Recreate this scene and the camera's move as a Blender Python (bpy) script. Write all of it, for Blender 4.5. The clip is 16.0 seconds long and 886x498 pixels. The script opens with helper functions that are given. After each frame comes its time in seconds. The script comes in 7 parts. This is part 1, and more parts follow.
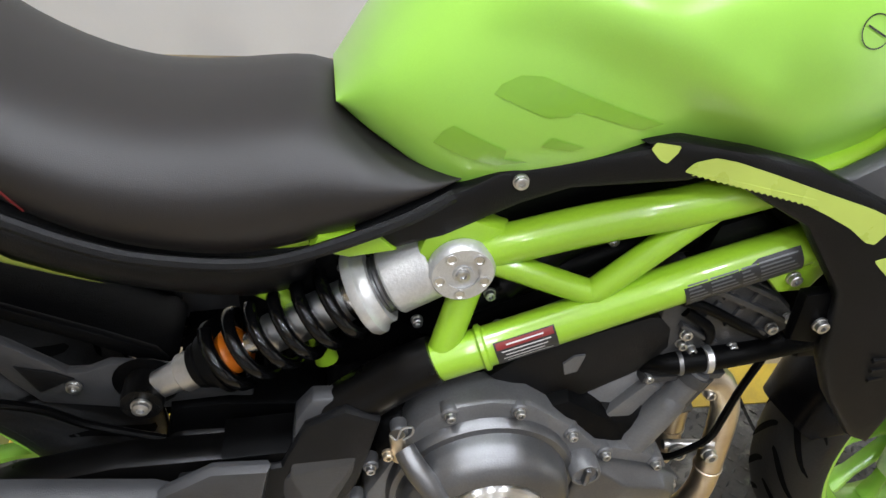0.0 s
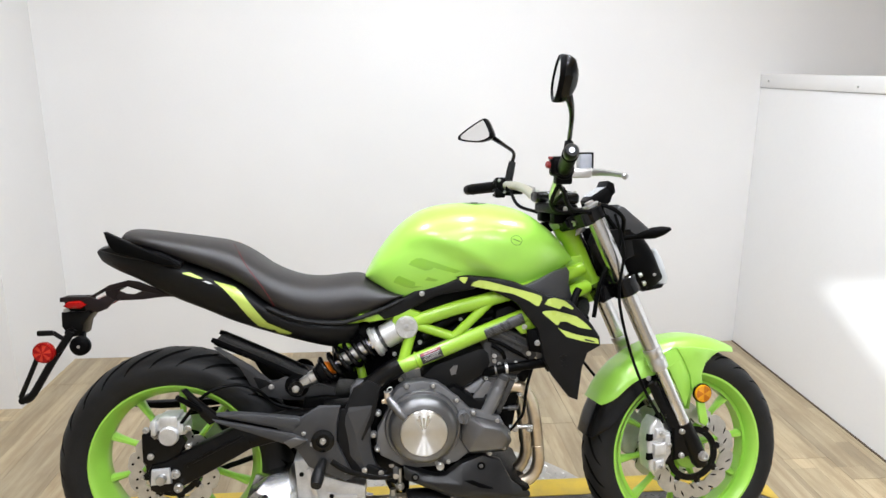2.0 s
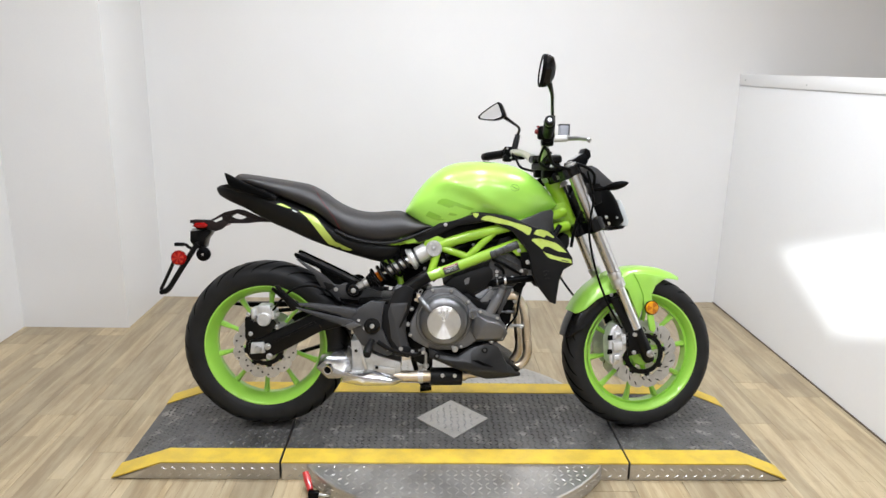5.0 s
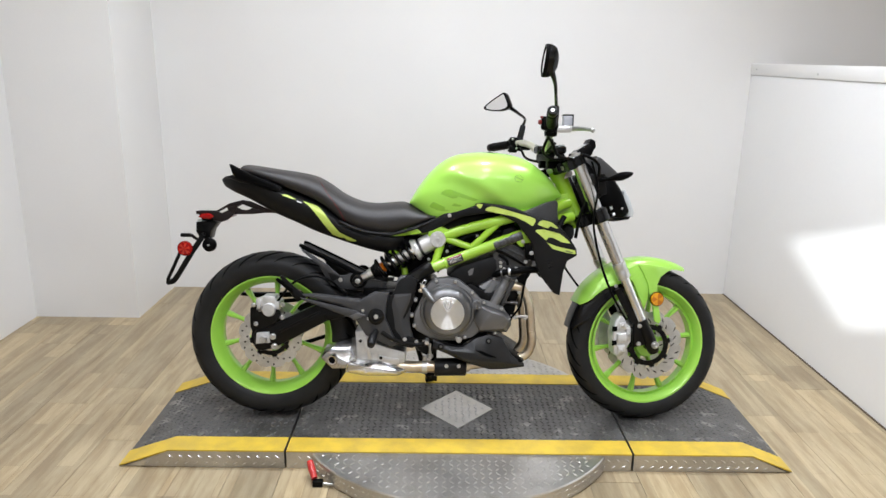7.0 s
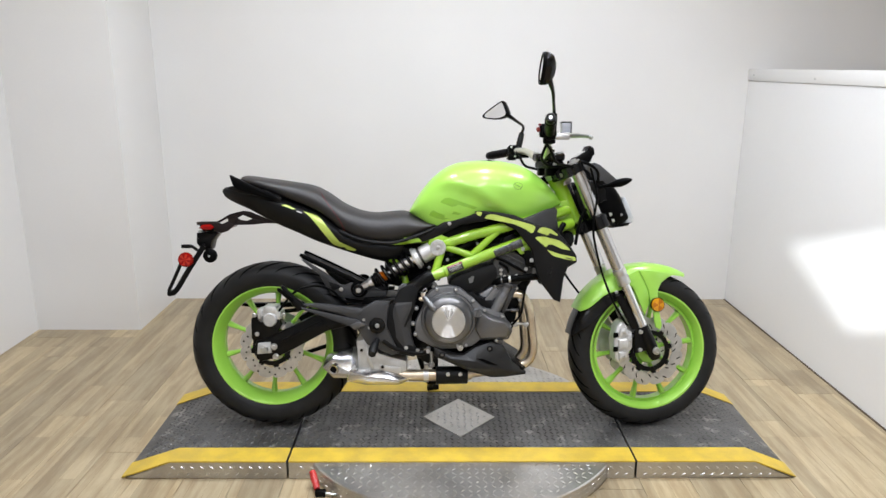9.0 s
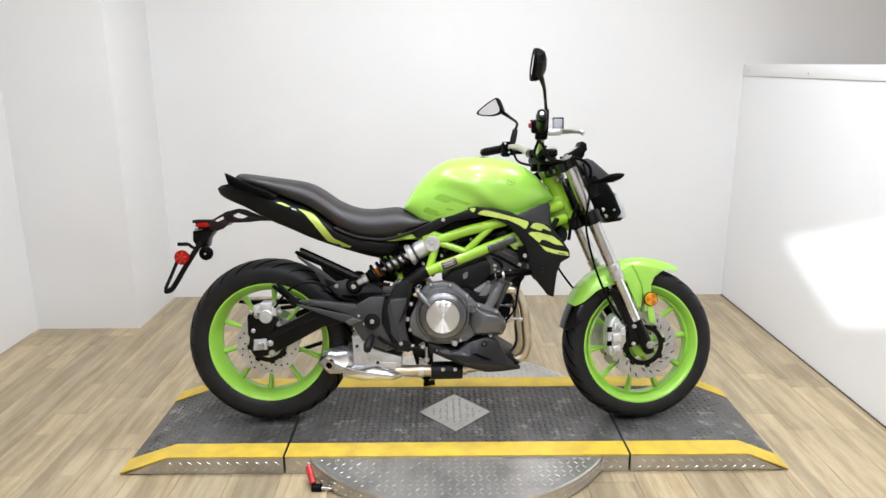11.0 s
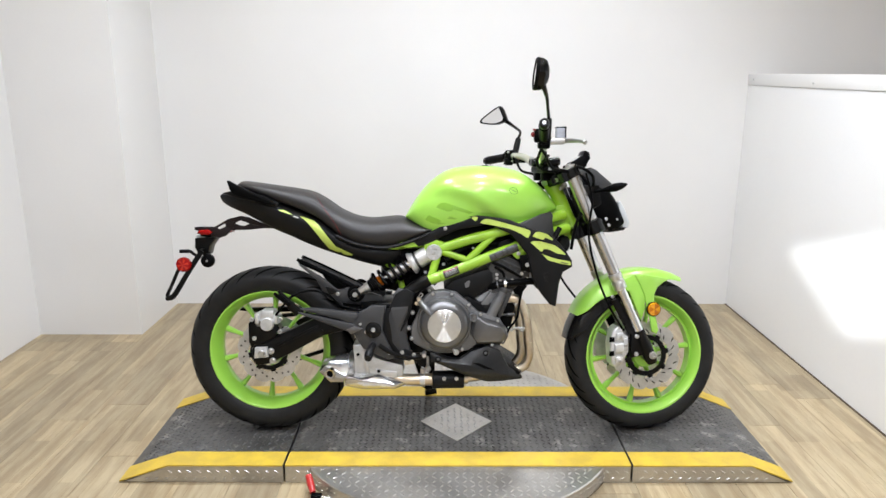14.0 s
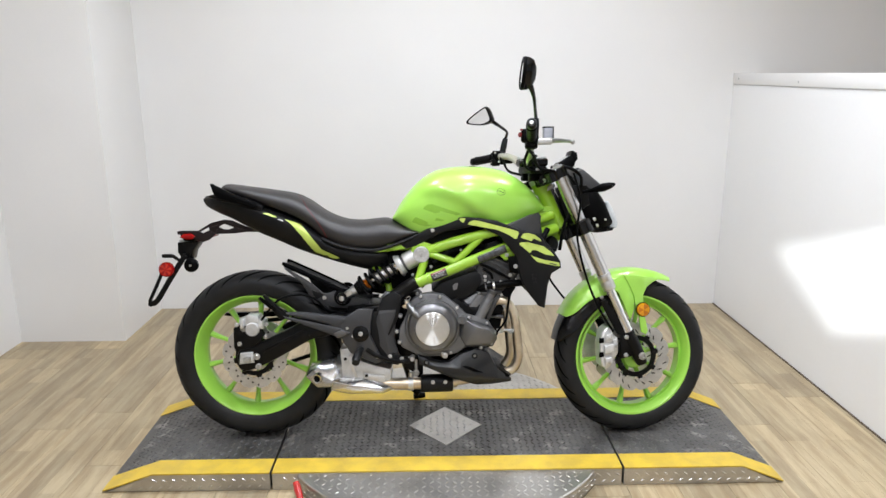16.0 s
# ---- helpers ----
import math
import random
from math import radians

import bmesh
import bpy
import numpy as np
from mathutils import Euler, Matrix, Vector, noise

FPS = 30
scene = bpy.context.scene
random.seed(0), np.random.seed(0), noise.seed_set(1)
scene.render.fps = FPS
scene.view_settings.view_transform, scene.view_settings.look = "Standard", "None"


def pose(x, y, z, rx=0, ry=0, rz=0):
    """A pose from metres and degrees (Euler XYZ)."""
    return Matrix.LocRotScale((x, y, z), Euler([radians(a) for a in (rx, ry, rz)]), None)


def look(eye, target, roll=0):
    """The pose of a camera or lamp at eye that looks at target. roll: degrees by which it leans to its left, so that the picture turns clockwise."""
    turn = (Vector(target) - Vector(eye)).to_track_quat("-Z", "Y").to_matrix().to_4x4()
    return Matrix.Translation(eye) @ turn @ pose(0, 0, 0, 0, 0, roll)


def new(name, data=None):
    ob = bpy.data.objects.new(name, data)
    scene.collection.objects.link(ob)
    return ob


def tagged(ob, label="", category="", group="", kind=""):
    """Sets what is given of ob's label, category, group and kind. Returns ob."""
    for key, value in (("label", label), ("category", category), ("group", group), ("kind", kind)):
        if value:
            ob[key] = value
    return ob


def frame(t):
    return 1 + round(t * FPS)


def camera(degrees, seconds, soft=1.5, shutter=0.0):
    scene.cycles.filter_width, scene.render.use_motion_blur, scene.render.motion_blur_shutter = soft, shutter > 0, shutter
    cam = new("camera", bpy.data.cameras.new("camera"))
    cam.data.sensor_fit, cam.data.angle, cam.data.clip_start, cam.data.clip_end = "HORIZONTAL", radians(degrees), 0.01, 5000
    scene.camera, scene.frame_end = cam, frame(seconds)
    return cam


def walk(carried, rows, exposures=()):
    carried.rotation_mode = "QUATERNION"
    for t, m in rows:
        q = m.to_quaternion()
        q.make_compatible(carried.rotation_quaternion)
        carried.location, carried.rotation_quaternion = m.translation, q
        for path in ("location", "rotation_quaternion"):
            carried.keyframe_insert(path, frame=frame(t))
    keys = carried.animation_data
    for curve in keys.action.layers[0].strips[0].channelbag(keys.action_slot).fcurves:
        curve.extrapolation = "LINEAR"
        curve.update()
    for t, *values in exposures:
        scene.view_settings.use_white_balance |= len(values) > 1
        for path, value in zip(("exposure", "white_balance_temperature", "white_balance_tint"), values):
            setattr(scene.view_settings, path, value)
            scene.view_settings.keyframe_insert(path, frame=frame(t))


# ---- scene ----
cam = camera(64.0, 16.0)
PATH = [
    (0, (0.499, -0.435, 1.142), (0.832, 0.969, -0.243), 8.0),
    (0.1, (0.529, -0.441, 1.154), (0.785, 0.987, -0.222), 8.2),
    (0.2, (0.553, -0.462, 1.155), (0.788, 1.033, -0.152), 10.5),
    (0.3, (0.577, -0.482, 1.161), (0.812, 1.031, -0.125), 11.0),
    (0.4, (0.58, -0.518, 1.161), (0.765, 0.999, -0.129), 9.4),
    (0.5, (0.581, -0.56, 1.163), (0.749, 0.988, -0.093), 7.5),
    (0.6, (0.58, -0.606, 1.172), (0.739, 0.975, -0.042), 5.9),
    (0.7, (0.563, -0.667, 1.177), (0.737, 0.943, 0.003), 4.9),
    (0.8, (0.543, -0.736, 1.186), (0.723, 0.883, 0.025), 4.1),
    (0.9, (0.527, -0.812, 1.213), (0.744, 0.852, 0.125), 4.7),
    (1, (0.521, -0.918, 1.226), (0.724, 0.803, 0.226), 3.5),
    (1.1, (0.514, -1.0, 1.247), (0.735, 0.764, 0.331), 3.8),
    (1.2, (0.523, -1.076, 1.275), (0.709, 0.711, 0.397), 2.6),
    (1.4, (0.562, -1.27, 1.285), (0.726, 0.569, 0.514), 2.2),
    (1.5, (0.575, -1.359, 1.3), (0.715, 0.493, 0.557), 1.9),
    (1.7, (0.59, -1.535, 1.345), (0.679, 0.361, 0.714), 1.2),
    (2, (0.571, -1.752, 1.358), (0.727, 0.179, 0.862), 0.2),
    (2.2, (0.534, -1.889, 1.374), (0.695, 0.03, 0.836), -0.4),
    (2.5, (0.558, -2.067, 1.398), (0.696, -0.139, 0.883), 0.2),
    (2.7, (0.581, -2.162, 1.39), (0.641, -0.247, 0.814), 0.8),
    (3, (0.609, -2.281, 1.37), (0.632, -0.371, 0.777), 1.5),
    (3.2, (0.589, -2.365, 1.365), (0.643, -0.433, 0.85), 1.5),
    (3.5, (0.549, -2.464, 1.369), (0.629, -0.531, 0.863), 0.8),
    (4, (0.532, -2.522, 1.365), (0.62, -0.589, 0.859), 0.1),
    (4.2, (0.552, -2.507, 1.359), (0.638, -0.57, 0.866), 0.7),
    (6.3, (0.582, -2.492, 1.341), (0.616, -0.561, 0.821), 0.7),
    (6.5, (0.611, -2.494, 1.344), (0.637, -0.561, 0.833), 0.3),
    (7, (0.604, -2.499, 1.345), (0.629, -0.569, 0.819), 1.0),
    (7.5, (0.614, -2.501, 1.344), (0.628, -0.565, 0.84), 0.6),
    (8, (0.61, -2.5, 1.343), (0.624, -0.566, 0.832), 0.3),
    (8.5, (0.608, -2.5, 1.343), (0.633, -0.566, 0.835), 0.2),
    (9, (0.607, -2.504, 1.343), (0.629, -0.568, 0.842), 0.3),
    (11.5, (0.643, -2.531, 1.339), (0.659, -0.596, 0.833), -0.2),
    (12, (0.647, -2.537, 1.342), (0.658, -0.599, 0.848), -0.1),
    (12.5, (0.636, -2.535, 1.341), (0.649, -0.597, 0.848), -0.4),
    (13, (0.646, -2.539, 1.334), (0.658, -0.596, 0.864), -0.5),
    (13.5, (0.644, -2.531, 1.346), (0.652, -0.59, 0.865), -0.2),
    (14, (0.646, -2.515, 1.344), (0.649, -0.575, 0.857), 0.1),
    (14.5, (0.646, -2.497, 1.342), (0.65, -0.56, 0.843), -0.2),
    (15, (0.645, -2.488, 1.34), (0.664, -0.549, 0.849), -0.4),
    (15.5, (0.642, -2.485, 1.34), (0.679, -0.543, 0.863), -0.3),
    (16, (0.644, -2.487, 1.338), (0.684, -0.547, 0.856), -0.2),
]
walk(cam, [(t, look(eye, target, roll)) for t, eye, target, roll in PATH],
     [(0.0, -0.26), (0.5, -0.08), (1.0, 0.02), (1.7, 0.04), (2.2, 0.1), (4.2, 0.02), (6.3, -0.09), (9.2, -0.14), (11.3, 0.05), (14.5, 0.03), (16.0, -0.08)])

# ---- world, sun, lamps ----
FLOOR = -0.066
CEIL = 2.62
world = bpy.data.worlds.new("world")
world.use_nodes = True
scene.world = world
wn = world.node_tree
sky = wn.nodes.new("ShaderNodeTexSky")
sky.sky_type, sky.sun_disc = "NISHITA", False
sky.sun_elevation, sky.sun_rotation = radians(15.6), radians(211)
wn.nodes["Background"].inputs["Strength"].default_value = 0.1
wn.links.new(sky.outputs["Color"], wn.nodes["Background"].inputs["Color"])

sun = new("sun", bpy.data.lights.new("sun", "SUN"))
sun.data.energy, sun.data.angle, sun.data.color = 5.0, radians(1.1), (0.92, 0.97, 1.0)
sun.matrix_world = look((0, 0, 5), (0.6, 1.0, 5 - 0.326))


def lamp_disc(x, y, watts, colour):
    d = bpy.data.lights.new("ceiling_lamp_light", "AREA")
    d.shape, d.size, d.energy, d.color = "DISK", 0.15, watts, colour
    ob = new("ceiling_lamp_light", d)
    ob.location = (x, y, CEIL - 0.035)
    return ob


LAMPS = [(x, y) for y in (0.25, -0.85, -2.05) for x in (-0.15, 0.8, 1.75)]
for lx, ly in LAMPS:
    lamp_disc(lx, ly, 20.0 if ly > 0 else 17.8, (0.835, 0.89, 1.0))


# ---- materials ----
def mat(name, colour, rough=0.5, metal=0.0, var=0.15, scale=8.0, bump=0.0, bscale=60.0, coat=0.0, colour2=None, rvar=0.1, coord="Object", stretch=(1, 1, 1), spec=0.5):
    """A surface with colour variation at two scales, varied gloss and fine relief."""
    m = bpy.data.materials.new(name)
    m.use_nodes = True
    t = m.node_tree
    b = t.nodes["Principled BSDF"]
    tc = t.nodes.new("ShaderNodeTexCoord")
    mp = t.nodes.new("ShaderNodeMapping")
    mp.inputs["Scale"].default_value = stretch
    t.links.new(tc.outputs[coord], mp.inputs["Vector"])
    n1 = t.nodes.new("ShaderNodeTexNoise")
    n1.inputs["Scale"].default_value, n1.inputs["Detail"].default_value = scale, 6
    n2 = t.nodes.new("ShaderNodeTexNoise")
    n2.inputs["Scale"].default_value, n2.inputs["Detail"].default_value = bscale, 3
    for n in (n1, n2):
        t.links.new(mp.outputs["Vector"], n.inputs["Vector"])
    ramp = t.nodes.new("ShaderNodeValToRGB")
    c2 = colour2 or tuple(max(0.0, c * (1 - var)) for c in colour)
    ramp.color_ramp.elements[0].color = (*c2, 1)
    ramp.color_ramp.elements[1].color = (*colour, 1)
    ramp.color_ramp.elements[0].position, ramp.color_ramp.elements[1].position = 0.35, 0.65
    mix = t.nodes.new("ShaderNodeMath")
    mix.operation = "MULTIPLY_ADD"
    mix.inputs[1].default_value = 0.3
    t.links.new(n2.outputs["Fac"], mix.inputs[0])
    t.links.new(n1.outputs["Fac"], mix.inputs[2])
    sub = t.nodes.new("ShaderNodeMath")
    sub.operation = "SUBTRACT"
    sub.inputs[1].default_value = 0.15
    t.links.new(mix.outputs[0], sub.inputs[0])
    t.links.new(sub.outputs[0], ramp.inputs["Fac"])
    t.links.new(ramp.outputs["Color"], b.inputs["Base Color"])
    rr = t.nodes.new("ShaderNodeMapRange")
    rr.inputs["To Min"].default_value, rr.inputs["To Max"].default_value = max(0.02, rough - rvar), min(1.0, rough + rvar)
    t.links.new(n1.outputs["Fac"], rr.inputs["Value"])
    t.links.new(rr.outputs["Result"], b.inputs["Roughness"])
    b.inputs["Metallic"].default_value = metal
    b.inputs["Coat Weight"].default_value = coat
    b.inputs["Coat Roughness"].default_value = 0.04
    b.inputs["Specular IOR Level"].default_value = spec
    if bump:
        bp = t.nodes.new("ShaderNodeBump")
        bp.inputs["Strength"].default_value, bp.inputs["Distance"].default_value = bump, 0.002
        t.links.new(n2.outputs["Fac"], bp.inputs["Height"])
        t.links.new(bp.outputs["Normal"], b.inputs["Normal"])
    return m


def floor_mat():
    """Printed oak-look vinyl plank: each plank of its own tone, with bands of lighter and greyer grain."""
    m = mat("oak_vinyl", (0.455, 0.378, 0.246), 0.38, var=0.3, scale=4, bump=0.12, bscale=26, stretch=(9, 0.9, 1), rvar=0.08, colour2=(0.33, 0.255, 0.155))
    t = m.node_tree
    b = t.nodes["Principled BSDF"]
    oi = t.nodes.new("ShaderNodeObjectInfo")
    mp = next(n for n in t.nodes if n.type == "MAPPING")
    sc = t.nodes.new("ShaderNodeVectorMath")
    sc.operation = "SCALE"
    sc.inputs[0].default_value = (17, 31, 5)
    t.links.new(oi.outputs["Random"], sc.inputs["Scale"])
    t.links.new(sc.outputs["Vector"], mp.inputs["Location"])
    # shorter boards printed side by side on each plank
    tc = next(n for n in t.nodes if n.type == "TEX_COORD")
    brick = t.nodes.new("ShaderNodeTexBrick")
    mp2 = t.nodes.new("ShaderNodeMapping")
    mp2.inputs["Rotation"].default_value = (0, 0, radians(90))
    t.links.new(tc.outputs["Object"], mp2.inputs["Vector"])
    t.links.new(mp2.outputs["Vector"], brick.inputs["Vector"])
    for key, val in (("Scale", 1.0), ("Brick Width", 0.46), ("Row Height", 0.0593), ("Mortar Size", 0.0006), ("Bias", 0.0)):
        brick.inputs[key].default_value = val
    brick.offset, brick.offset_frequency = 0.37, 3
    brick.inputs["Color1"].default_value, brick.inputs["Color2"].default_value = (0.76, 0.75, 0.73, 1), (1.12, 1.11, 1.08, 1)
    brick.inputs["Mortar"].default_value = (0.62, 0.58, 0.52, 1)
    mul = t.nodes.new("ShaderNodeMix")
    mul.data_type, mul.blend_type = "RGBA", "MULTIPLY"
    mul.inputs["Factor"].default_value = 0.85
    old = b.inputs["Base Color"].links[0].from_socket
    t.links.new(old, mul.inputs["A"])
    t.links.new(brick.outputs["Color"], mul.inputs["B"])
    ramp = t.nodes.new("ShaderNodeValToRGB")
    ramp.color_ramp.elements[0].color, ramp.color_ramp.elements[1].color = (0.86, 0.86, 0.87, 1), (1.12, 1.10, 1.06, 1)
    t.links.new(oi.outputs["Random"], ramp.inputs["Fac"])
    mul2 = t.nodes.new("ShaderNodeMix")
    mul2.data_type, mul2.blend_type = "RGBA", "MULTIPLY"
    mul2.inputs["Factor"].default_value = 1.0
    t.links.new(mul.outputs["Result"], mul2.inputs["A"])
    t.links.new(ramp.outputs["Color"], mul2.inputs["B"])
    t.links.new(mul2.outputs["Result"], b.inputs["Base Color"])
    return m


def worn(m, colour, scale, low, high, rough):
    """Patches of dried dirt and scuffs over a material, with edges of their own."""
    t = m.node_tree
    b = t.nodes["Principled BSDF"]
    tc = t.nodes.new("ShaderNodeTexCoord")
    n = t.nodes.new("ShaderNodeTexNoise")
    n.inputs["Scale"].default_value, n.inputs["Detail"].default_value, n.inputs["Roughness"].default_value = scale, 9, 0.68
    t.links.new(tc.outputs["Object"], n.inputs["Vector"])
    ramp = t.nodes.new("ShaderNodeValToRGB")
    ramp.color_ramp.elements[0].position, ramp.color_ramp.elements[1].position = low, high
    ramp.color_ramp.elements[0].color, ramp.color_ramp.elements[1].color = (0, 0, 0, 1), (1, 1, 1, 1)
    t.links.new(n.outputs["Fac"], ramp.inputs["Fac"])
    mix = t.nodes.new("ShaderNodeMix")
    mix.data_type = "RGBA"
    mix.inputs["B"].default_value = (*colour, 1)
    t.links.new(ramp.outputs["Color"], mix.inputs["Factor"])
    t.links.new(b.inputs["Base Color"].links[0].from_socket, mix.inputs["A"])
    t.links.new(mix.outputs["Result"], b.inputs["Base Color"])
    return m


def emit_mat(name, colour, strength):
    m = bpy.data.materials.new(name)
    m.use_nodes = True
    b = m.node_tree.nodes["Principled BSDF"]
    b.inputs["Base Color"].default_value = (0.8, 0.8, 0.8, 1)
    b.inputs["Emission Color"].default_value = (*colour, 1)
    b.inputs["Emission Strength"].default_value = strength
    return m


def lens_mat(name, colour):
    m = mat(name, colour, 0.12, var=0.3, scale=40, bump=0.5, bscale=160, coat=0.6, rvar=0.04)
    b = m.node_tree.nodes["Principled BSDF"]
    b.inputs["Transmission Weight"].default_value = 0.25
    return m


LIME = (0.345, 0.680, 0.088)
M_LIME = mat("lime_paint", LIME, 0.42, var=0.10, scale=5, bump=0.02, bscale=900, coat=0.8, rvar=0.05)
pb = M_LIME.node_tree.nodes["Principled BSDF"]
pb.inputs["Metallic"].default_value = 0.08
pb.inputs["Coat Roughness"].default_value = 0.22
pb.inputs["Specular Tint"].default_value = (1.0, 0.94, 0.74, 1)
M_LIME_FRAME = mat("lime_frame_paint", (0.290, 0.515, 0.027), 0.34, var=0.12, scale=9, bump=0.03, bscale=400, coat=0.55, rvar=0.06)
M_LIME_DARK = mat("tank_graphic_green", (0.235, 0.495, 0.038), 0.30, var=0.1, scale=8, coat=0.8, rvar=0.04)
M_DECAL = mat("lime_decal", (0.50, 0.62, 0.12), 0.28, var=0.08, scale=14, coat=0.4)
M_DECAL_BLACK = mat("black_decal", (0.008, 0.008, 0.009), 0.3, coat=0.3)
M_BLACK = mat("black_plastic", (0.0016, 0.0016, 0.0017), 0.40, spec=0.07, var=0.35, scale=12, bump=0.25, bscale=700, rvar=0.08)
M_GLOSS = mat("black_gloss_paint", (0.0020, 0.0020, 0.0022), 0.2, spec=0.2, var=0.3, scale=10, coat=0.22, rvar=0.05)
M_FRAME_BLACK = mat("black_satin_paint", (0.0030, 0.0028, 0.0027), 0.30, spec=0.20, var=0.3, scale=12, bump=0.06, bscale=300)
M_GREY = mat("dark_grey_plastic", (0.0065, 0.0065, 0.0068), 0.40, spec=0.20, var=0.3, scale=10, bump=0.3, bscale=800, rvar=0.08)
M_COVER = mat("grey_moulded_plastic", (0.043, 0.043, 0.0445), 0.36, spec=0.45, var=0.25, scale=10, bump=0.3, bscale=800, rvar=0.08)
M_PAN = mat("black_moulded_pan", (0.010, 0.010, 0.0105), 0.34, spec=0.40, var=0.25, scale=10, bump=0.25, bscale=800, rvar=0.08)
M_CYL = mat("dark_cast_cylinder", (0.18, 0.18, 0.182), 0.42, metal=0.4, spec=0.5, var=0.3, scale=14, bump=0.2, bscale=400)
M_SEAT = mat("seat_vinyl", (0.0150, 0.0130, 0.0124), 0.46, spec=0.52, var=0.2, scale=9, bump=0.16, bscale=1300, rvar=0.06)
M_FLAP = mat("satin_black_moulding", (0.0040, 0.0040, 0.0044), 0.22, spec=0.28, var=0.25, scale=9, bump=0.1, bscale=500)
M_STITCH = mat("red_thread", (0.16, 0.008, 0.008), 0.7, var=0.5, scale=400)
M_TYRE = mat("tyre_rubber", (0.0130, 0.0130, 0.0130), 0.56, spec=0.26, var=0.35, scale=20, bump=0.25, bscale=300)
M_ENGINE = mat("engine_grey", (0.19, 0.19, 0.193), 0.36, metal=0.85, var=0.25, scale=12, bump=0.12, bscale=500)
M_HEAD = mat("dark_cast_head", (0.050, 0.050, 0.051), 0.42, metal=0.2, var=0.3, scale=16, bump=0.25, bscale=350)
M_ENGINE_DARK = mat("engine_black", (0.0028, 0.0028, 0.0030), 0.40, spec=0.12, metal=0.1, var=0.3, scale=14, bump=0.15, bscale=400)
M_ALU = mat("cast_aluminium", (0.68, 0.68, 0.68), 0.36, metal=1.0, var=0.18, scale=20, bump=0.12, bscale=400)
M_ALU_BRIGHT = mat("machined_aluminium", (0.74, 0.74, 0.74), 0.36, metal=1.0, var=0.1, scale=14, rvar=0.06)
M_CHROME = mat("hard_chrome", (0.74, 0.74, 0.74), 0.22, metal=1.0, var=0.08, scale=20, rvar=0.04)
M_BADGE = mat("turned_aluminium", (0.84, 0.84, 0.83), 0.36, metal=1.0, var=0.06, scale=30, rvar=0.03)
M_BADGE.node_tree.nodes["Principled BSDF"].inputs["Anisotropic"].default_value = 1.0
M_BADGE.node_tree.nodes["Principled BSDF"].inputs["Anisotropic Rotation"].default_value = 0.25
tang = M_BADGE.node_tree.nodes.new("ShaderNodeTangent")
tang.direction_type, tang.axis = "RADIAL", "Y"
M_BADGE.node_tree.links.new(tang.outputs["Tangent"], M_BADGE.node_tree.nodes["Principled BSDF"].inputs["Tangent"])
M_MUFF = mat("polished_muffler_steel", (0.56, 0.555, 0.545), 0.24, metal=1.0, var=0.10, scale=10, rvar=0.08)
M_FORK = mat("fork_tube_metal", (0.62, 0.62, 0.62), 0.24, metal=1.0, var=0.10, scale=12, rvar=0.05)
M_RESERVOIR = mat("milky_reservoir_plastic", (0.34, 0.35, 0.38), 0.25, var=0.12, scale=40, rvar=0.05)
M_CALIPER = mat("cast_silver_finish", (0.70, 0.70, 0.69), 0.38, metal=0.55, var=0.22, scale=30, bump=0.25, bscale=350)
M_ARM = mat("reddish_black_plastic", (0.013, 0.0075, 0.0075), 0.45, spec=0.25, var=0.3, scale=20)
M_LEVER = mat("satin_lever_alloy", (0.52, 0.52, 0.51), 0.34, metal=0.85, var=0.15, scale=40)
M_BARS = mat("champagne_anodised", (0.66, 0.66, 0.56), 0.34, metal=0.75, var=0.08, scale=20)
M_DISC = mat("disc_steel", (0.70, 0.695, 0.68), 0.42, metal=1.0, var=0.22, scale=30, bump=0.08, bscale=500)
M_PIPE = mat("exhaust_steel", (0.78, 0.69, 0.55), 0.38, metal=1.0, var=0.25, scale=9, colour2=(0.58, 0.47, 0.34), rvar=0.06)
M_BOLT = mat("zinc_bolt", (0.62, 0.62, 0.61), 0.38, metal=1.0, var=0.2, scale=60)
M_ORANGE = lens_mat("amber_lens", (0.95, 0.42, 0.012))
# darker amber for lens sectors that catch less light
M_ORANGE_DARK = lens_mat("amber_lens_dim_facet", (0.62, 0.19, 0.006))
M_RED = lens_mat("red_lens", (0.40, 0.004, 0.003))
M_RED.node_tree.nodes["Principled BSDF"].inputs["Coat Weight"].default_value = 0.15
M_RED.node_tree.nodes["Principled BSDF"].inputs["Specular IOR Level"].default_value = 0.25
# brighter red for lens sectors that catch the light
M_RED_LIT = lens_mat("red_lens_lit_facet", (0.75, 0.03, 0.01))
M_BUMPRUBBER = mat("orange_urethane", (0.62, 0.16, 0.008), 0.3, var=0.3, scale=30)
M_GLASS = mat("clear_lens", (0.55, 0.58, 0.60), 0.05, var=0.1, scale=30, coat=1.0, rvar=0.02)
M_MIRROR = mat("mirror_glass", (0.86, 0.86, 0.86), 0.04, metal=1.0, var=0.02, rvar=0.015)
M_SCREEN = mat("instrument_glass", (0.30, 0.33, 0.38), 0.12, var=0.2, scale=20, coat=1.0)
M_LABEL_RED = mat("red_label", (0.20, 0.012, 0.012), 0.4, var=0.1)
M_LABEL_WHITE = mat("label_white", (0.62, 0.62, 0.60), 0.45, var=0.1)
M_LABEL_BLACK = mat("label_black", (0.02, 0.02, 0.02), 0.4)
M_LABEL_SILVER = mat("label_silver", (0.15, 0.155, 0.16), 0.4, metal=0.5)
M_WALL = mat("white_wall_paint", (0.76, 0.752, 0.738), 0.42, var=0.035, scale=1.6, bump=0.06, bscale=120, rvar=0.06)
M_PANEL = mat("white_gloss_panel", (0.80, 0.80, 0.795), 0.33, var=0.03, scale=1.3, bump=0.05, bscale=70, rvar=0.06)
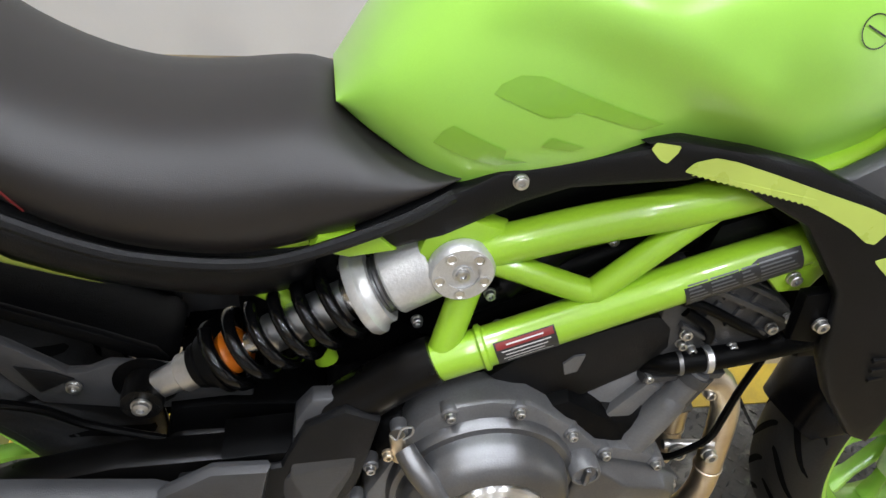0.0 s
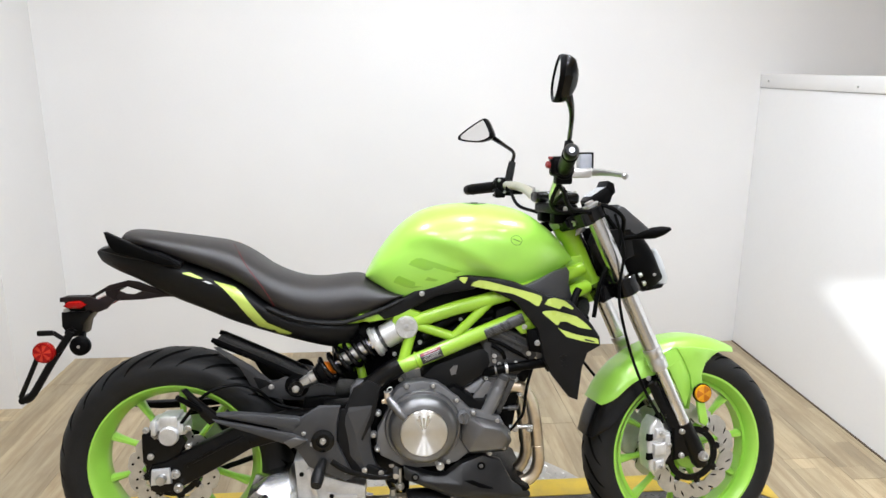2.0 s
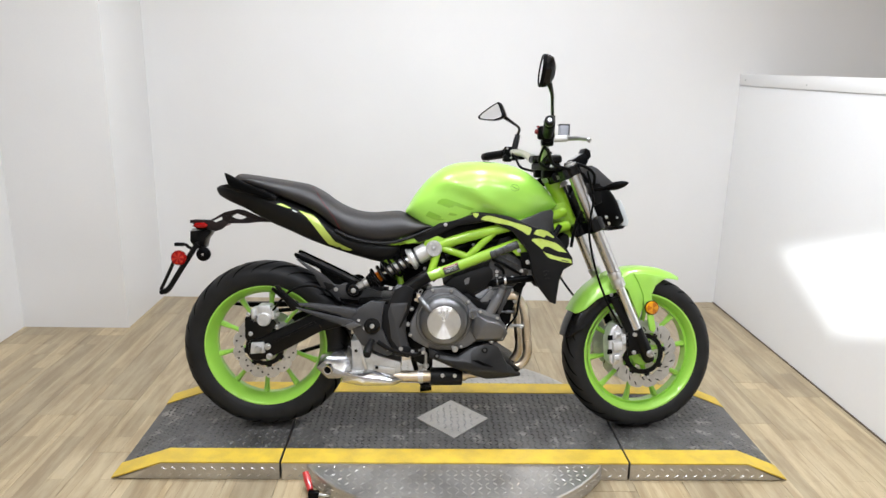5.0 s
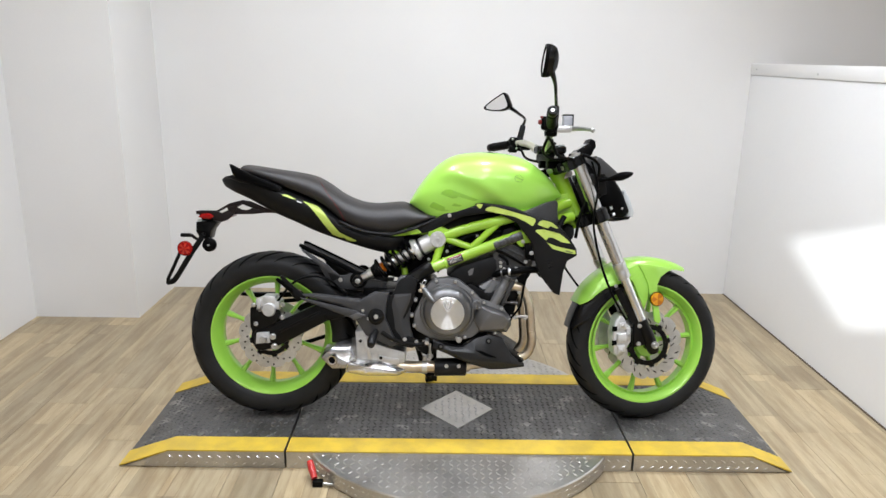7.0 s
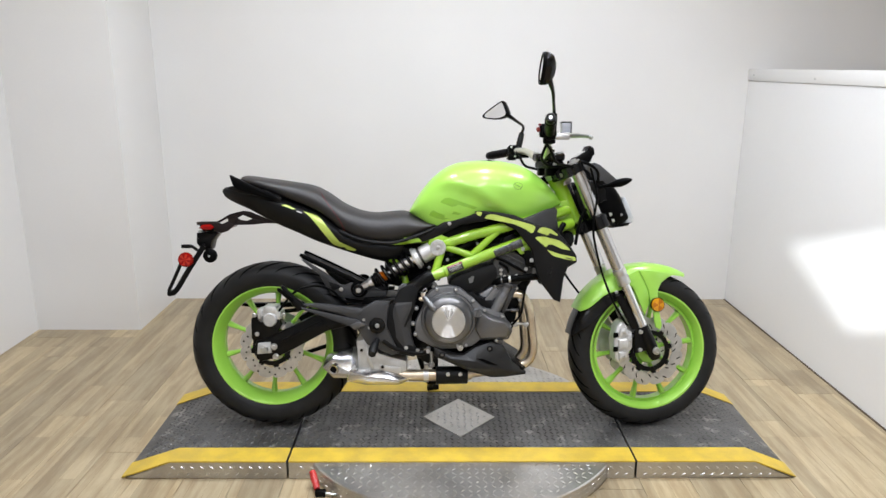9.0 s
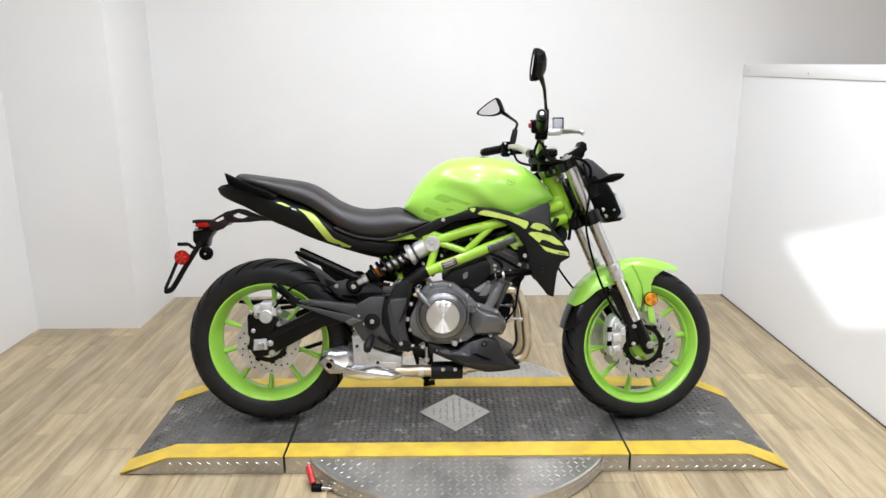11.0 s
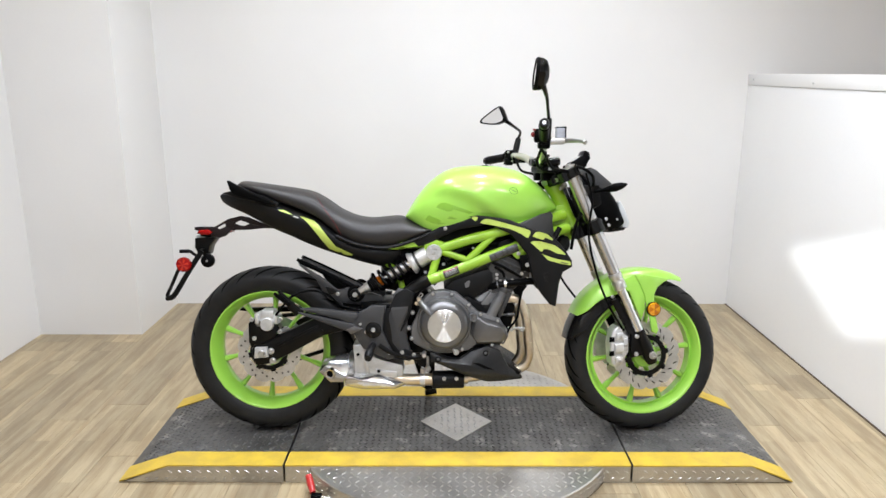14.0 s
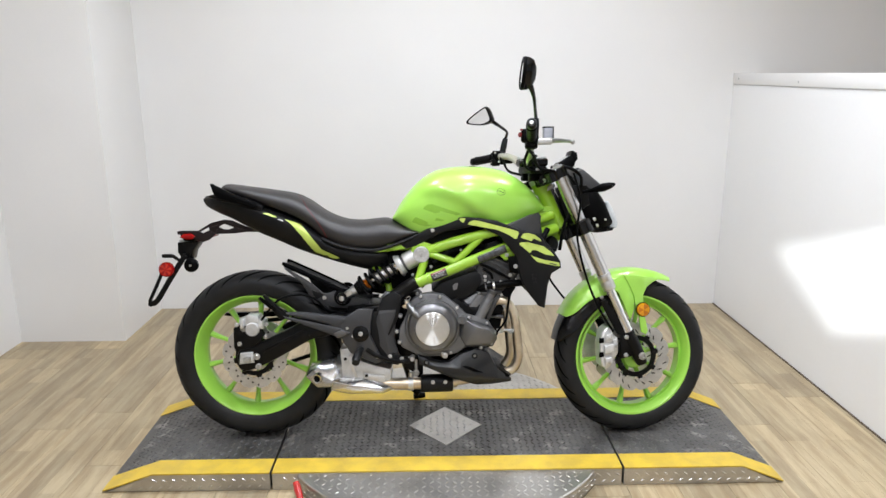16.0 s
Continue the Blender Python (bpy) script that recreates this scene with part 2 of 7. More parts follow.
# tan tint on the unseen ceiling, so the tank reflects warm light
M_CEIL = mat("ceiling_warm_tint", (0.74, 0.58, 0.33), 0.8, var=0.05, scale=2)
M_FLOOR = floor_mat()
M_UNDER = mat("floor_joint", (0.10, 0.07, 0.045), 0.8, var=0.2)
M_DECK = worn(mat("worn_dark_tread_coating", (0.102, 0.099, 0.093), 0.42, var=0.5, scale=9, bump=0.5, bscale=140, colour2=(0.050, 0.048, 0.045), spec=0.6), (0.24, 0.23, 0.21), 11.0, 0.55, 0.64, 0.8)
M_LUG = mat("rubbed_tread_lug", (0.135, 0.131, 0.125), 0.48, metal=0.15, var=0.5, scale=9, colour2=(0.045, 0.043, 0.04))
M_PLATE = worn(mat("aluminium_tread_plate", (0.60, 0.585, 0.56), 0.33, metal=0.85, var=0.22, scale=7, bump=0.1, bscale=200, colour2=(0.43, 0.415, 0.39)), (0.42, 0.40, 0.36), 7.0, 0.50, 0.72, 0.7)
M_YELLOW = mat("yellow_safety_paint", (0.66, 0.46, 0.045), 0.5, var=0.25, scale=14, bump=0.12, bscale=250, colour2=(0.52, 0.36, 0.05))
# near-black that paints the shade inside holes, slots and grooves
M_GAP = mat("gap_shade", (0.003, 0.003, 0.003), 0.9, spec=0.05)
M_REDPAINT = mat("red_enamel", (0.55, 0.03, 0.025), 0.35, var=0.2, scale=30, coat=0.3)
M_LAMP = emit_mat("lamp_diffuser", (1.0, 0.95, 0.88), 9.0)


# ---- mesh helpers ----
def mesh_of(name, bm, material, angle=38):
    me = bpy.data.meshes.new(name)
    bmesh.ops.recalc_face_normals(bm, faces=bm.faces[:])
    bm.to_mesh(me)
    bm.free()
    me.materials.append(material)
    me.polygons.foreach_set("use_smooth", [True] * len(me.polygons))
    me.set_sharp_from_angle(angle=radians(angle))
    return me


def part(name, bm, material, parent=None, label="", angle=38):
    """One mesh object under a thing or a part."""
    ob = new(name, mesh_of(name, bm, material, angle))
    if parent is not None:
        ob.parent = parent
    if label:
        tagged(ob, label)
    return ob


def box(x0, x1, y0, y1, z0, z1, bevel=0.0, seg=2):
    bm = bmesh.new()
    bmesh.ops.create_cube(bm, size=1)
    for v in bm.verts:
        v.co = Vector(((x0 + x1) / 2 + v.co.x * (x1 - x0), (y0 + y1) / 2 + v.co.y * (y1 - y0), (z0 + z1) / 2 + v.co.z * (z1 - z0)))
    if bevel:
        bmesh.ops.bevel(bm, geom=bm.edges[:], offset=bevel, segments=seg, affect="EDGES", profile=0.5)
    return bm


def plate(outline, y0, y1, bevel=0.0, seg=2, curve=None):
    """A sheet or block cut to an outline in x and z, between y0 and y1. curve(x, z) pushes it out in y."""
    bm = bmesh.new()
    a = [bm.verts.new((x, y0, z)) for x, z in outline]
    b = [bm.verts.new((x, y1, z)) for x, z in outline]
    f0 = bm.faces.new(a)
    f1 = bm.faces.new(b[::-1])
    n = len(a)
    for i in range(n):
        bm.faces.new((a[i], b[i], b[(i + 1) % n], a[(i + 1) % n]))
    bmesh.ops.recalc_face_normals(bm, faces=bm.faces[:])
    if bevel:
        edges = [e for e in bm.edges if any(f in (f0, f1) for f in e.link_faces)]
        bmesh.ops.bevel(bm, geom=edges, offset=bevel, segments=seg, affect="EDGES", profile=0.5, clamp_overlap=True)
    if curve:
        bmesh.ops.triangulate(bm, faces=bm.faces[:])
        bmesh.ops.subdivide_edges(bm, edges=[e for e in bm.edges if e.calc_length() > 0.05], cuts=2, use_grid_fill=True)
        for v in bm.verts:
            v.co.y += curve(v.co.x, v.co.z)
    return bm


def facets(verts, faces, back, bevel=0.002):
    """A moulded panel: front corners (x, z, y), its faces by corner, and a flat back at y."""
    bm = bmesh.new()
    a = [bm.verts.new((x, y, z)) for x, z, y in verts]
    for f in faces:
        bm.faces.new([a[i] for i in f])
    bmesh.ops.recalc_face_normals(bm, faces=bm.faces[:])
    rim = [e for e in bm.edges if e.is_boundary]
    got = bmesh.ops.extrude_edge_only(bm, edges=rim)["geom"]
    for v in got:
        if isinstance(v, bmesh.types.BMVert):
            v.co.y = back
    bmesh.ops.recalc_face_normals(bm, faces=bm.faces[:])
    if bevel:
        bmesh.ops.bevel(bm, geom=[e for e in bm.edges if not e.is_boundary], offset=bevel, segments=2, affect="EDGES", profile=0.5, clamp_overlap=True)
    return bm


def spline(points, per=6):
    """Points of a smooth curve through the given ones."""
    p = [Vector(q) for q in points]
    out = []
    for i in range(len(p) - 1):
        a, b, c, d = p[max(i - 1, 0)], p[i], p[i + 1], p[min(i + 2, len(p) - 1)]
        for k in range(per):
            t = k / per
            out.append(0.5 * (2 * b + (c - a) * t + (2 * a - 5 * b + 4 * c - d) * t * t + (3 * b - a - 3 * c + d) * t ** 3))
    out.append(p[-1])
    return out


def tube(points, radius, n=14, per=6, smooth=True, flat=1.0):
    """A bent tube. radius: a number, or one for each given point. flat squeezes it in its second cross direction."""
    pts = spline(points, per) if smooth and len(points) > 2 else [Vector(q) for q in points]
    if isinstance(radius, (int, float)):
        rad = [radius] * len(pts)
    else:
        xs = np.linspace(0, len(pts) - 1, len(radius))
        rad = [float(q) for q in np.interp(range(len(pts)), xs, radius)]
    bm = bmesh.new()
    rings = []
    side = None
    for i, p in enumerate(pts):
        d = (pts[min(i + 1, len(pts) - 1)] - pts[max(i - 1, 0)]).normalized()
        if side is None:
            side = d.cross(Vector((0, 1, 0)))
            if side.length < 0.1:
                side = d.cross(Vector((0, 0, 1)))
        side = (side - d * side.dot(d)).normalized()
        up = d.cross(side)
        rings.append([bm.verts.new(p + rad[i] * (math.cos(2 * math.pi * k / n) * side + flat * math.sin(2 * math.pi * k / n) * up)) for k in range(n)])
    for r, s in zip(rings, rings[1:]):
        for k in range(n):
            bm.faces.new((r[k], r[(k + 1) % n], s[(k + 1) % n], s[k]))
    bm.faces.new(rings[0][::-1])
    bm.faces.new(rings[-1])
    return bm


def lathe(profile, origin=(0, 0, 0), axis=(0, 1, 0), n=40, closed=False):
    """A turned body: profile of (radius, distance along the axis)."""
    ax = Vector(axis).normalized()
    u = ax.cross(Vector((0, 0, 1)))
    if u.length < 0.1:
        u = ax.cross(Vector((1, 0, 0)))
    u.normalize()
    w = ax.cross(u)
    o = Vector(origin)
    bm = bmesh.new()
    rings = []
    for r, h in profile:
        if r < 1e-5:
            rings.append([bm.verts.new(o + ax * h)])
        else:
            rings.append([bm.verts.new(o + ax * h + r * (math.cos(2 * math.pi * k / n) * u + math.sin(2 * math.pi * k / n) * w)) for k in range(n)])
    pairs = list(zip(rings, rings[1:])) + ([(rings[-1], rings[0])] if closed else [])
    for r, s in pairs:
        for k in range(n):
            q = (k + 1) % n
            if len(r) == 1 and len(s) > 1:
                bm.faces.new((r[0], s[q], s[k]))
            elif len(s) == 1 and len(r) > 1:
                bm.faces.new((r[k], r[q], s[0]))
            elif len(r) > 1:
                bm.faces.new((r[k], r[q], s[q], s[k]))
    if not closed:
        for r in (rings[0], rings[-1]):
            if len(r) > 2:
                bm.faces.new(r)
    return bm


def join(*bms):
    """Several bodies of one part in one mesh."""
    out = bmesh.new()
    for b in bms:
        me = bpy.data.meshes.new("tmp")
        b.to_mesh(me)
        b.free()
        out.from_mesh(me)
        bpy.data.meshes.remove(me)
    return out


def mirrored(bm):
    """The same body on the other side of the middle plane."""
    out = bm.copy()
    for v in out.verts:
        v.co.y = -v.co.y
    bmesh.ops.reverse_faces(out, faces=out.faces[:])
    return out


def curve_of(pairs):
    """A smooth function through (x, value) pairs."""
    xs = [p[0] for p in pairs]
    pts = spline([(p[0], p[1], 0) for p in pairs], 8)
    ax, ay = [q.x for q in pts], [q.y for q in pts]
    return lambda x: float(np.interp(x, ax, ay))


class Hull:
    """A body with a middle plane: lower line, upper line and half width along x, and a section that is full at height vm."""

    def __init__(self, low, top, half, vm=0.45, tuck=0.25, dome=2.4, dent=None):
        self.low, self.top, self.half = curve_of(low), curve_of(top), curve_of(half)
        self.x0, self.x1 = max(low[0][0], top[0][0]), min(low[-1][0], top[-1][0])
        self.vm, self.tuck, self.dome, self.dent = vm, tuck, dome, dent

    def width(self, x, v):
        if v >= self.vm:
            w = max(0.0, 1 - ((v - self.vm) / (1 - self.vm)) ** self.dome) ** (1 / 2.1)
        else:
            w = 1 - self.tuck * ((self.vm - v) / self.vm) ** 2
        if self.dent:
            w -= self.dent(x, v)
        return self.half(x) * max(w, 0.0)

    def y(self, x, z):
        a, b = self.low(x), self.top(x)
        return self.width(x, min(max((z - a) / (b - a), 0), 1))

    def body(self, nx=40, nv=18):
        bm = bmesh.new()
        rows = []
        vs = [1 - (1 - i / nv) ** 1.7 for i in range(nv + 1)]
        for i in range(nx + 1):
            x = self.x0 + (self.x1 - self.x0) * (0.5 - 0.5 * math.cos(math.pi * i / nx))
            a, b = self.low(x), max(self.top(x), self.low(x) + 0.002)
            right = [bm.verts.new((x, -max(self.width(x, v), 0.0006), a + (b - a) * v)) for v in vs]
            left = [bm.verts.new((x, max(self.width(x, v), 0.0006), a + (b - a) * v)) for v in vs]
            rows.append(right + left[::-1])
        for r, s in zip(rows, rows[1:]):
            n = len(r)
            for k in range(n):
                q = (k + 1) % n
                bm.faces.new((r[k], r[q], s[q], s[k]))
        bm.faces.new(rows[0])
        bm.faces.new(rows[-1])
        return bm

    def patch(self, c, lift=0.0012, nx=14, nz=6, side=-1):
        """A thin film on the body: four corners in x and z, given round."""
        bm = bmesh.new()
        g = []
        for i in range(nx + 1):
            u = i / nx
            row = []
            for j in range(nz + 1):
                v = j / nz
                x = (1 - v) * ((1 - u) * c[0][0] + u * c[1][0]) + v * ((1 - u) * c[3][0] + u * c[2][0])
                z = (1 - v) * ((1 - u) * c[0][1] + u * c[1][1]) + v * ((1 - u) * c[3][1] + u * c[2][1])
                row.append(bm.verts.new((x, side * (self.y(x, z) + lift), z)))
            g.append(row)
        for i in range(nx):
            for j in range(nz):
                bm.faces.new((g[i][j], g[i + 1][j], g[i + 1][j + 1], g[i][j + 1]))
        return bm


def film(hull, outline, lift=0.0012, side=-1, step=0.012):
    """A thin film of any outline in x and z, laid on a hull."""
    bm = bmesh.new()
    bm.faces.new([bm.verts.new((x, 0, z)) for x, z in outline])
    bmesh.ops.triangulate(bm, faces=bm.faces[:])
    for k in range(4):
        long = [e for e in bm.edges if e.calc_length() > step]
        if not long:
            break
        bmesh.ops.subdivide_edges(bm, edges=long, cuts=1)
        bmesh.ops.triangulate(bm, faces=bm.faces[:])
    for v in bm.verts:
        v.co.y = side * (hull.y(v.co.x, v.co.z) + lift)
    return bm


def rounded(outline, r=0.3):
    """The outline with its corners cut softly."""
    out = []
    n = len(outline)
    for i in range(n):
        a, b, c = (Vector(outline[(i + k) % n]) for k in (-1, 0, 1))
        for u in (0.0, 0.5, 1.0):
            p, q = b + (a - b) * r, b + (c - b) * r
            out.append(tuple((1 - u) ** 2 * p + 2 * u * (1 - u) * b + u * u * q))
    return out


def bolt(x, y, z, r=0.007, h=0.006, axis=(0, -1, 0)):
    """A socket bolt on a washer."""
    a = lathe([(0, 0), (r * 1.2, 0), (r * 1.2, h * 0.3), (r, h * 0.32), (r, h * 0.9), (r * 0.85, h), (r * 0.5, h), (r * 0.45, h * 0.5), (0, h * 0.5)], (x, y, z), axis, 14)
    return a


def thing(name, label, category, loc=(0, 0, 0), group="", kind=""):
    ob = new(name)
    ob.empty_display_size = 0.05
    ob.location = loc
    return tagged(ob, label, category, group, kind)


# ---- room ----
WX0, JX, JY, BY, RX = -1.56, -1.003, 1.16, 1.70, 2.44
REAR, LX, QX = -3.6, -3.2, 4.2


def wall(name, x0, x1, y0, y1, z0, z1, material, label):
    return tagged(part(name, box(x0, x1, y0, y1, z0, z1), material), label, "wall", kind="structure")


T = 0.12
wall("wall_north", JX - T, QX + T, BY, BY + T, FLOOR, CEIL, M_WALL, "smooth white painted back wall of the photo bay")
wall("wall_jog_side", JX - T, JX, JY, BY, FLOOR, CEIL, M_WALL, "white painted side of the wall jog")
wall("wall_jog_front", WX0 - T, JX - T, JY, JY + T, FLOOR, CEIL, M_WALL, "white painted front of the wall jog")
wall("wall_west", WX0 - T, WX0, 0.1, JY, FLOOR, CEIL, M_WALL, "white painted side wall of the bay")
wall("wall_west_return", LX, WX0 - T, 0.1 - T, 0.1, FLOOR, CEIL, M_WALL, "white painted wall behind the bay's opening")
wall("wall_west_far", LX - T, LX, REAR, 0.1, FLOOR, CEIL, M_WALL, "white painted side wall of the workshop")
wall("wall_east", RX, RX + T, -0.9, BY, FLOOR, 1.30, M_WALL, "white painted half-height side wall")
wall("wall_east_far", QX, QX + T, REAR, BY, FLOOR, CEIL, M_WALL, "white painted side wall of the workshop")
tagged(part("ceiling", box(LX - T, QX + T, REAR - T, BY + T, CEIL, CEIL + 0.1), M_CEIL), "unseen ceiling, tinted tan to warm the reflections", "ceiling", kind="structure")

# white panel with a cap rail along the side wall
half = thing("wall_panel_east", "white glossy panel with a cap rail on the side wall", "wall panel", kind="structure")
part("panel_sheet", box(RX - 0.02, RX - 0.001, -0.88, BY - 0.002, FLOOR, 1.266), M_PANEL, half)
part("cap_rail", box(RX - 0.026, RX + T + 0.02, -0.90, BY - 0.002, 1.268, 1.332, 0.003), M_WALL, half, "white painted cap rail")
part("floor_seam", box(RX - 0.028, RX - 0.0205, -0.88, BY - 0.004, FLOOR, FLOOR + 0.004), M_UNDER, half, "dark joint along the floor")
for yy, zz in ((1.62, 1.30), (0.95, 1.29)):
    part("screw", bolt(RX - 0.026, yy, zz, 0.004, 0.003, (-1, 0, 0)), M_BOLT, half)

# unseen rear wall, its high opening cut to shape the low sun's patch
win = [(-0.41, 2.0), (-0.03, 1.52), (0.78, 1.60), (0.78, 2.0)]


def rear_wall():
    bm = bmesh.new()
    outer = [(LX - T, CEIL), (LX - T, FLOOR), (QX + T, FLOOR), (QX + T, CEIL)]
    for y in (REAR, REAR - T):
        o = [bm.verts.new((x, y, z)) for x, z in outer]
        i = [bm.verts.new((x, y, z)) for x, z in win]
        for k in range(4):
            bm.faces.new((o[k], o[(k + 1) % 4], i[(k + 1) % 4], i[k]))
    bm.verts.ensure_lookup_table()
    for k in range(4):
        q = (k + 1) % 4
        bm.faces.new((bm.verts[k], bm.verts[q], bm.verts[8 + q], bm.verts[8 + k]))
        bm.faces.new((bm.verts[4 + k], bm.verts[4 + q], bm.verts[12 + q], bm.verts[12 + k]))
    return bm


tagged(part("wall_south", rear_wall(), M_WALL), "unseen white painted rear wall with a high opening cut to shape the sun patch", "wall", kind="structure")

# ground outside, and floor
tagged(part("ground", box(-40, 40, -40, 40, FLOOR - 0.4, FLOOR - 0.2), mat("asphalt", (0.05, 0.05, 0.05), 0.9, var=0.3, scale=3)), "grey asphalt outside", "ground", kind="structure")
floor = tagged(part("floor", box(LX - T, QX + T, REAR - T, BY + T, FLOOR - 0.12, FLOOR - 0.005), M_UNDER), "light oak-look vinyl plank floor", "floor", kind="structure")

# ceiling lamps
for lx, ly in LAMPS:
    lt = thing("ceiling_lamp", "round white recessed ceiling lamp", "lamp", (0, 0, 0), "ceiling lamps")
    part("housing", lathe([(0.078, -0.001), (0.10, -0.001), (0.10, -0.010), (0.085, -0.022), (0.078, -0.022)], (lx, ly, CEIL), (0, 0, 1), 32, True), M_WALL, lt)
    part("diffuser", lathe([(0, -0.012), (0.077, -0.012), (0.077, -0.018), (0, -0.018)], (lx, ly, CEIL), (0, 0, 1), 32), M_LAMP, lt)

# ---- turntable and service deck ----
DX0, DX1, DY0, DY1 = -0.49, 1.885, -0.285, 0.349
SEAM0, SEAM1, KINK0, KINK1 = 0.092, 1.315, -0.315, 1.735
TCX, TCY, TR = 0.70, 0.04, 0.612


def lugs(points, length=0.022, width=0.007, height=0.0022, normal="z", flip=True):
    """Raised tread marks, alternating in direction."""
    verts, faces = [], []
    for i, (a, b, c, turn) in enumerate(points):
        d = radians(turn)
        u = (math.cos(d) * length / 2, math.sin(d) * length / 2)
        w = (-math.sin(d) * width / 2, math.cos(d) * width / 2)
        base = len(verts)
        pts = [(u[0], u[1], 0), (w[0], w[1], 0), (-u[0], -u[1], 0), (-w[0], -w[1], 0), (u[0] * 0.45, u[1] * 0.45, height), (-u[0] * 0.45, -u[1] * 0.45, height)]
        for p, q, r in pts:
            verts.append((a + p, b + q, c + r) if normal == "z" else (a + p, b - r, c + q))
        faces += [tuple(base + k for k in f) for f in ((0, 1, 4), (1, 5, 4), (1, 2, 5), (2, 3, 5), (3, 4, 5), (3, 0, 4))]
    bm = bmesh.new()
    vs = [bm.verts.new(v) for v in verts]
    for f in faces:
        bm.faces.new([vs[k] for k in f])
    return bm


def deck_z(x):
    if x < KINK0:
        return (FLOOR + 0.006) * (KINK0 - x) / (KINK0 - DX0)
    if x > KINK1:
        return (FLOOR + 0.006) * (x - KINK1) / (DX1 - KINK1)
    return 0.0


def tread_grid(x0, x1, y0, y1, pitch, test, z):
    rnd = random.Random(4)
    out = []
    for i in range(int((x1 - x0) / pitch) + 1):
        for j in range(int((y1 - y0) / pitch) + 1):
            x, y = x0 + (i + 0.5) * pitch, y0 + (j + 0.5) * pitch
            if x < x1 and y < y1 and test(x, y):
                out.append((x, y, z(x), 45 if (i + j) % 2 else -45))
    return out


turntable = thing("turntable", "round aluminium tread-plate turntable under the service deck", "turntable", (0, 0, 0))
part("disc", lathe([(0, FLOOR + 0.004), (TR, FLOOR + 0.004), (TR, -0.010), (TR - 0.004, -0.006), (0, -0.006)], (TCX, TCY, 0), (0, 0, 1), 96), M_PLATE, turntable)
tagged(part("tread_mark", lugs(tread_grid(TCX - TR, TCX + TR, TCY - TR, TCY + TR, 0.026, lambda x, y: math.hypot(x - TCX, y - TCY) < TR - 0.02 and not (DY0 < y < DY1), lambda x: -0.006)), M_PLATE, turntable), kind="stuff")
side_marks = []
for k in range(96):
    a = math.pi + math.pi * k / 96
    for j in range(2):
        side_marks.append((TCX + (TR + 0.0002) * math.cos(a + j * 0.016), TCY + (TR + 0.0002) * math.sin(a + j * 0.016), FLOOR + 0.018 + j * 0.022, 30 if (k + j) % 2 else -30))
tagged(part("rim_tread", lugs(side_marks, 0.016, 0.005, 0.0015, "y"), M_PLATE, turntable), kind="stuff")

deck = thing("service_deck", "low motorcycle deck with worn dark tread plate and yellow edges", "platform", (0, 0, 0))
GAP = 0.004
for nm, xs in (("ramp", [DX0, KINK0, SEAM0 - GAP]), ("middle_plate", [SEAM0 + GAP, SEAM1 - GAP]), ("ramp", [SEAM1 + GAP, KINK1, DX1])):
    outline = [(x, deck_z(x)) for x in xs] + [(xs[-1], FLOOR + 0.001), (xs[0], FLOOR + 0.001)]
    if nm == "ramp" and xs[0] == DX0:
        outline = outline[:-1]
        outline[0] = (DX0, FLOOR + 0.004)
    if nm == "ramp" and xs[-1] == DX1:
        outline = outline[:2] + [(DX1, FLOOR + 0.004)] + [(xs[0], FLOOR + 0.001)]
    ramp = part(nm, plate(outline, DY0, DY1, 0.0015, 1), M_DECK, deck)
    # side skin of bright tread plate, yellow edge bands, tread marks
    for yy, s in ((DY0, -1), (DY1, 1)):
        low = [(x + (0.02 if x == DX0 else -0.02 if x == DX1 else 0), z) for x, z in outline]
        skin = [(x, min(z, deck_z(x) - 0.003)) for x, z in low]
        part("side_skin", plate(skin, yy + (s * 0.003 if s > 0 else -0.003), yy, 0), M_PLATE, ramp, "bright aluminium tread plate")
        bm = bmesh.new()
        y_in, y_out = yy - s * 0.088, yy + s * 0.004
        top = [[bm.verts.new((x, y, max(deck_z(x), FLOOR + 0.006) + dz)) for y, dz in ((y_in, 0.0005), (y_in, 0.003), (y_out, 0.003), (y_out, -0.002))] for x in xs]
        for p, q in zip(top, top[1:]):
            for k in range(3):
                bm.faces.new((p[k], p[k + 1], q[k + 1], q[k]))
        part("edge_band", bm, M_YELLOW, ramp, "yellow painted edge")
    if nm == "ramp":
        pts = tread_grid(xs[0] + (0.04 if xs[0] == DX0 else 0), xs[-1] - (0.05 if xs[-1] == DX1 else 0.0), DY0 + 0.092, DY1 - 0.092, 0.0235, lambda x, y: True, deck_z)
    else:
        pts = tread_grid(xs[0], xs[-1], DY0 + 0.092, DY1 - 0.092, 0.0235, lambda x, y: abs(x - 0.703) / 0.146 + abs(y - 0.036) / 0.16 > 1.02, deck_z)
    tagged(part("tread_mark", lugs(pts, 0.021, 0.0075, 0.0025), M_LUG, ramp), kind="stuff")
    sm = []
    k = 0
    x = xs[0] + 0.03
    while x < xs[-1] - 0.01:
        for j in range(2):
            zz = FLOOR + 0.017 + 0.026 * j
            xx = x + 0.016 * j
            if zz < deck_z(xx) - 0.016 and xx < xs[-1] - 0.012:
                sm.append((xx, DY0 - 0.003, zz, 35 if j == 0 else -35))
        x += 0.034
    tagged(part("side_tread", lugs(sm, 0.020, 0.006, 0.002, "y"), M_ALU, ramp), kind="stuff")
bm = bmesh.new()
rim = [bm.verts.new((0.703 + a * 0.141, 0.036 + b * 0.155, 0.0028)) for a, b in ((1, 0), (0, 1), (-1, 0), (0, -1))]
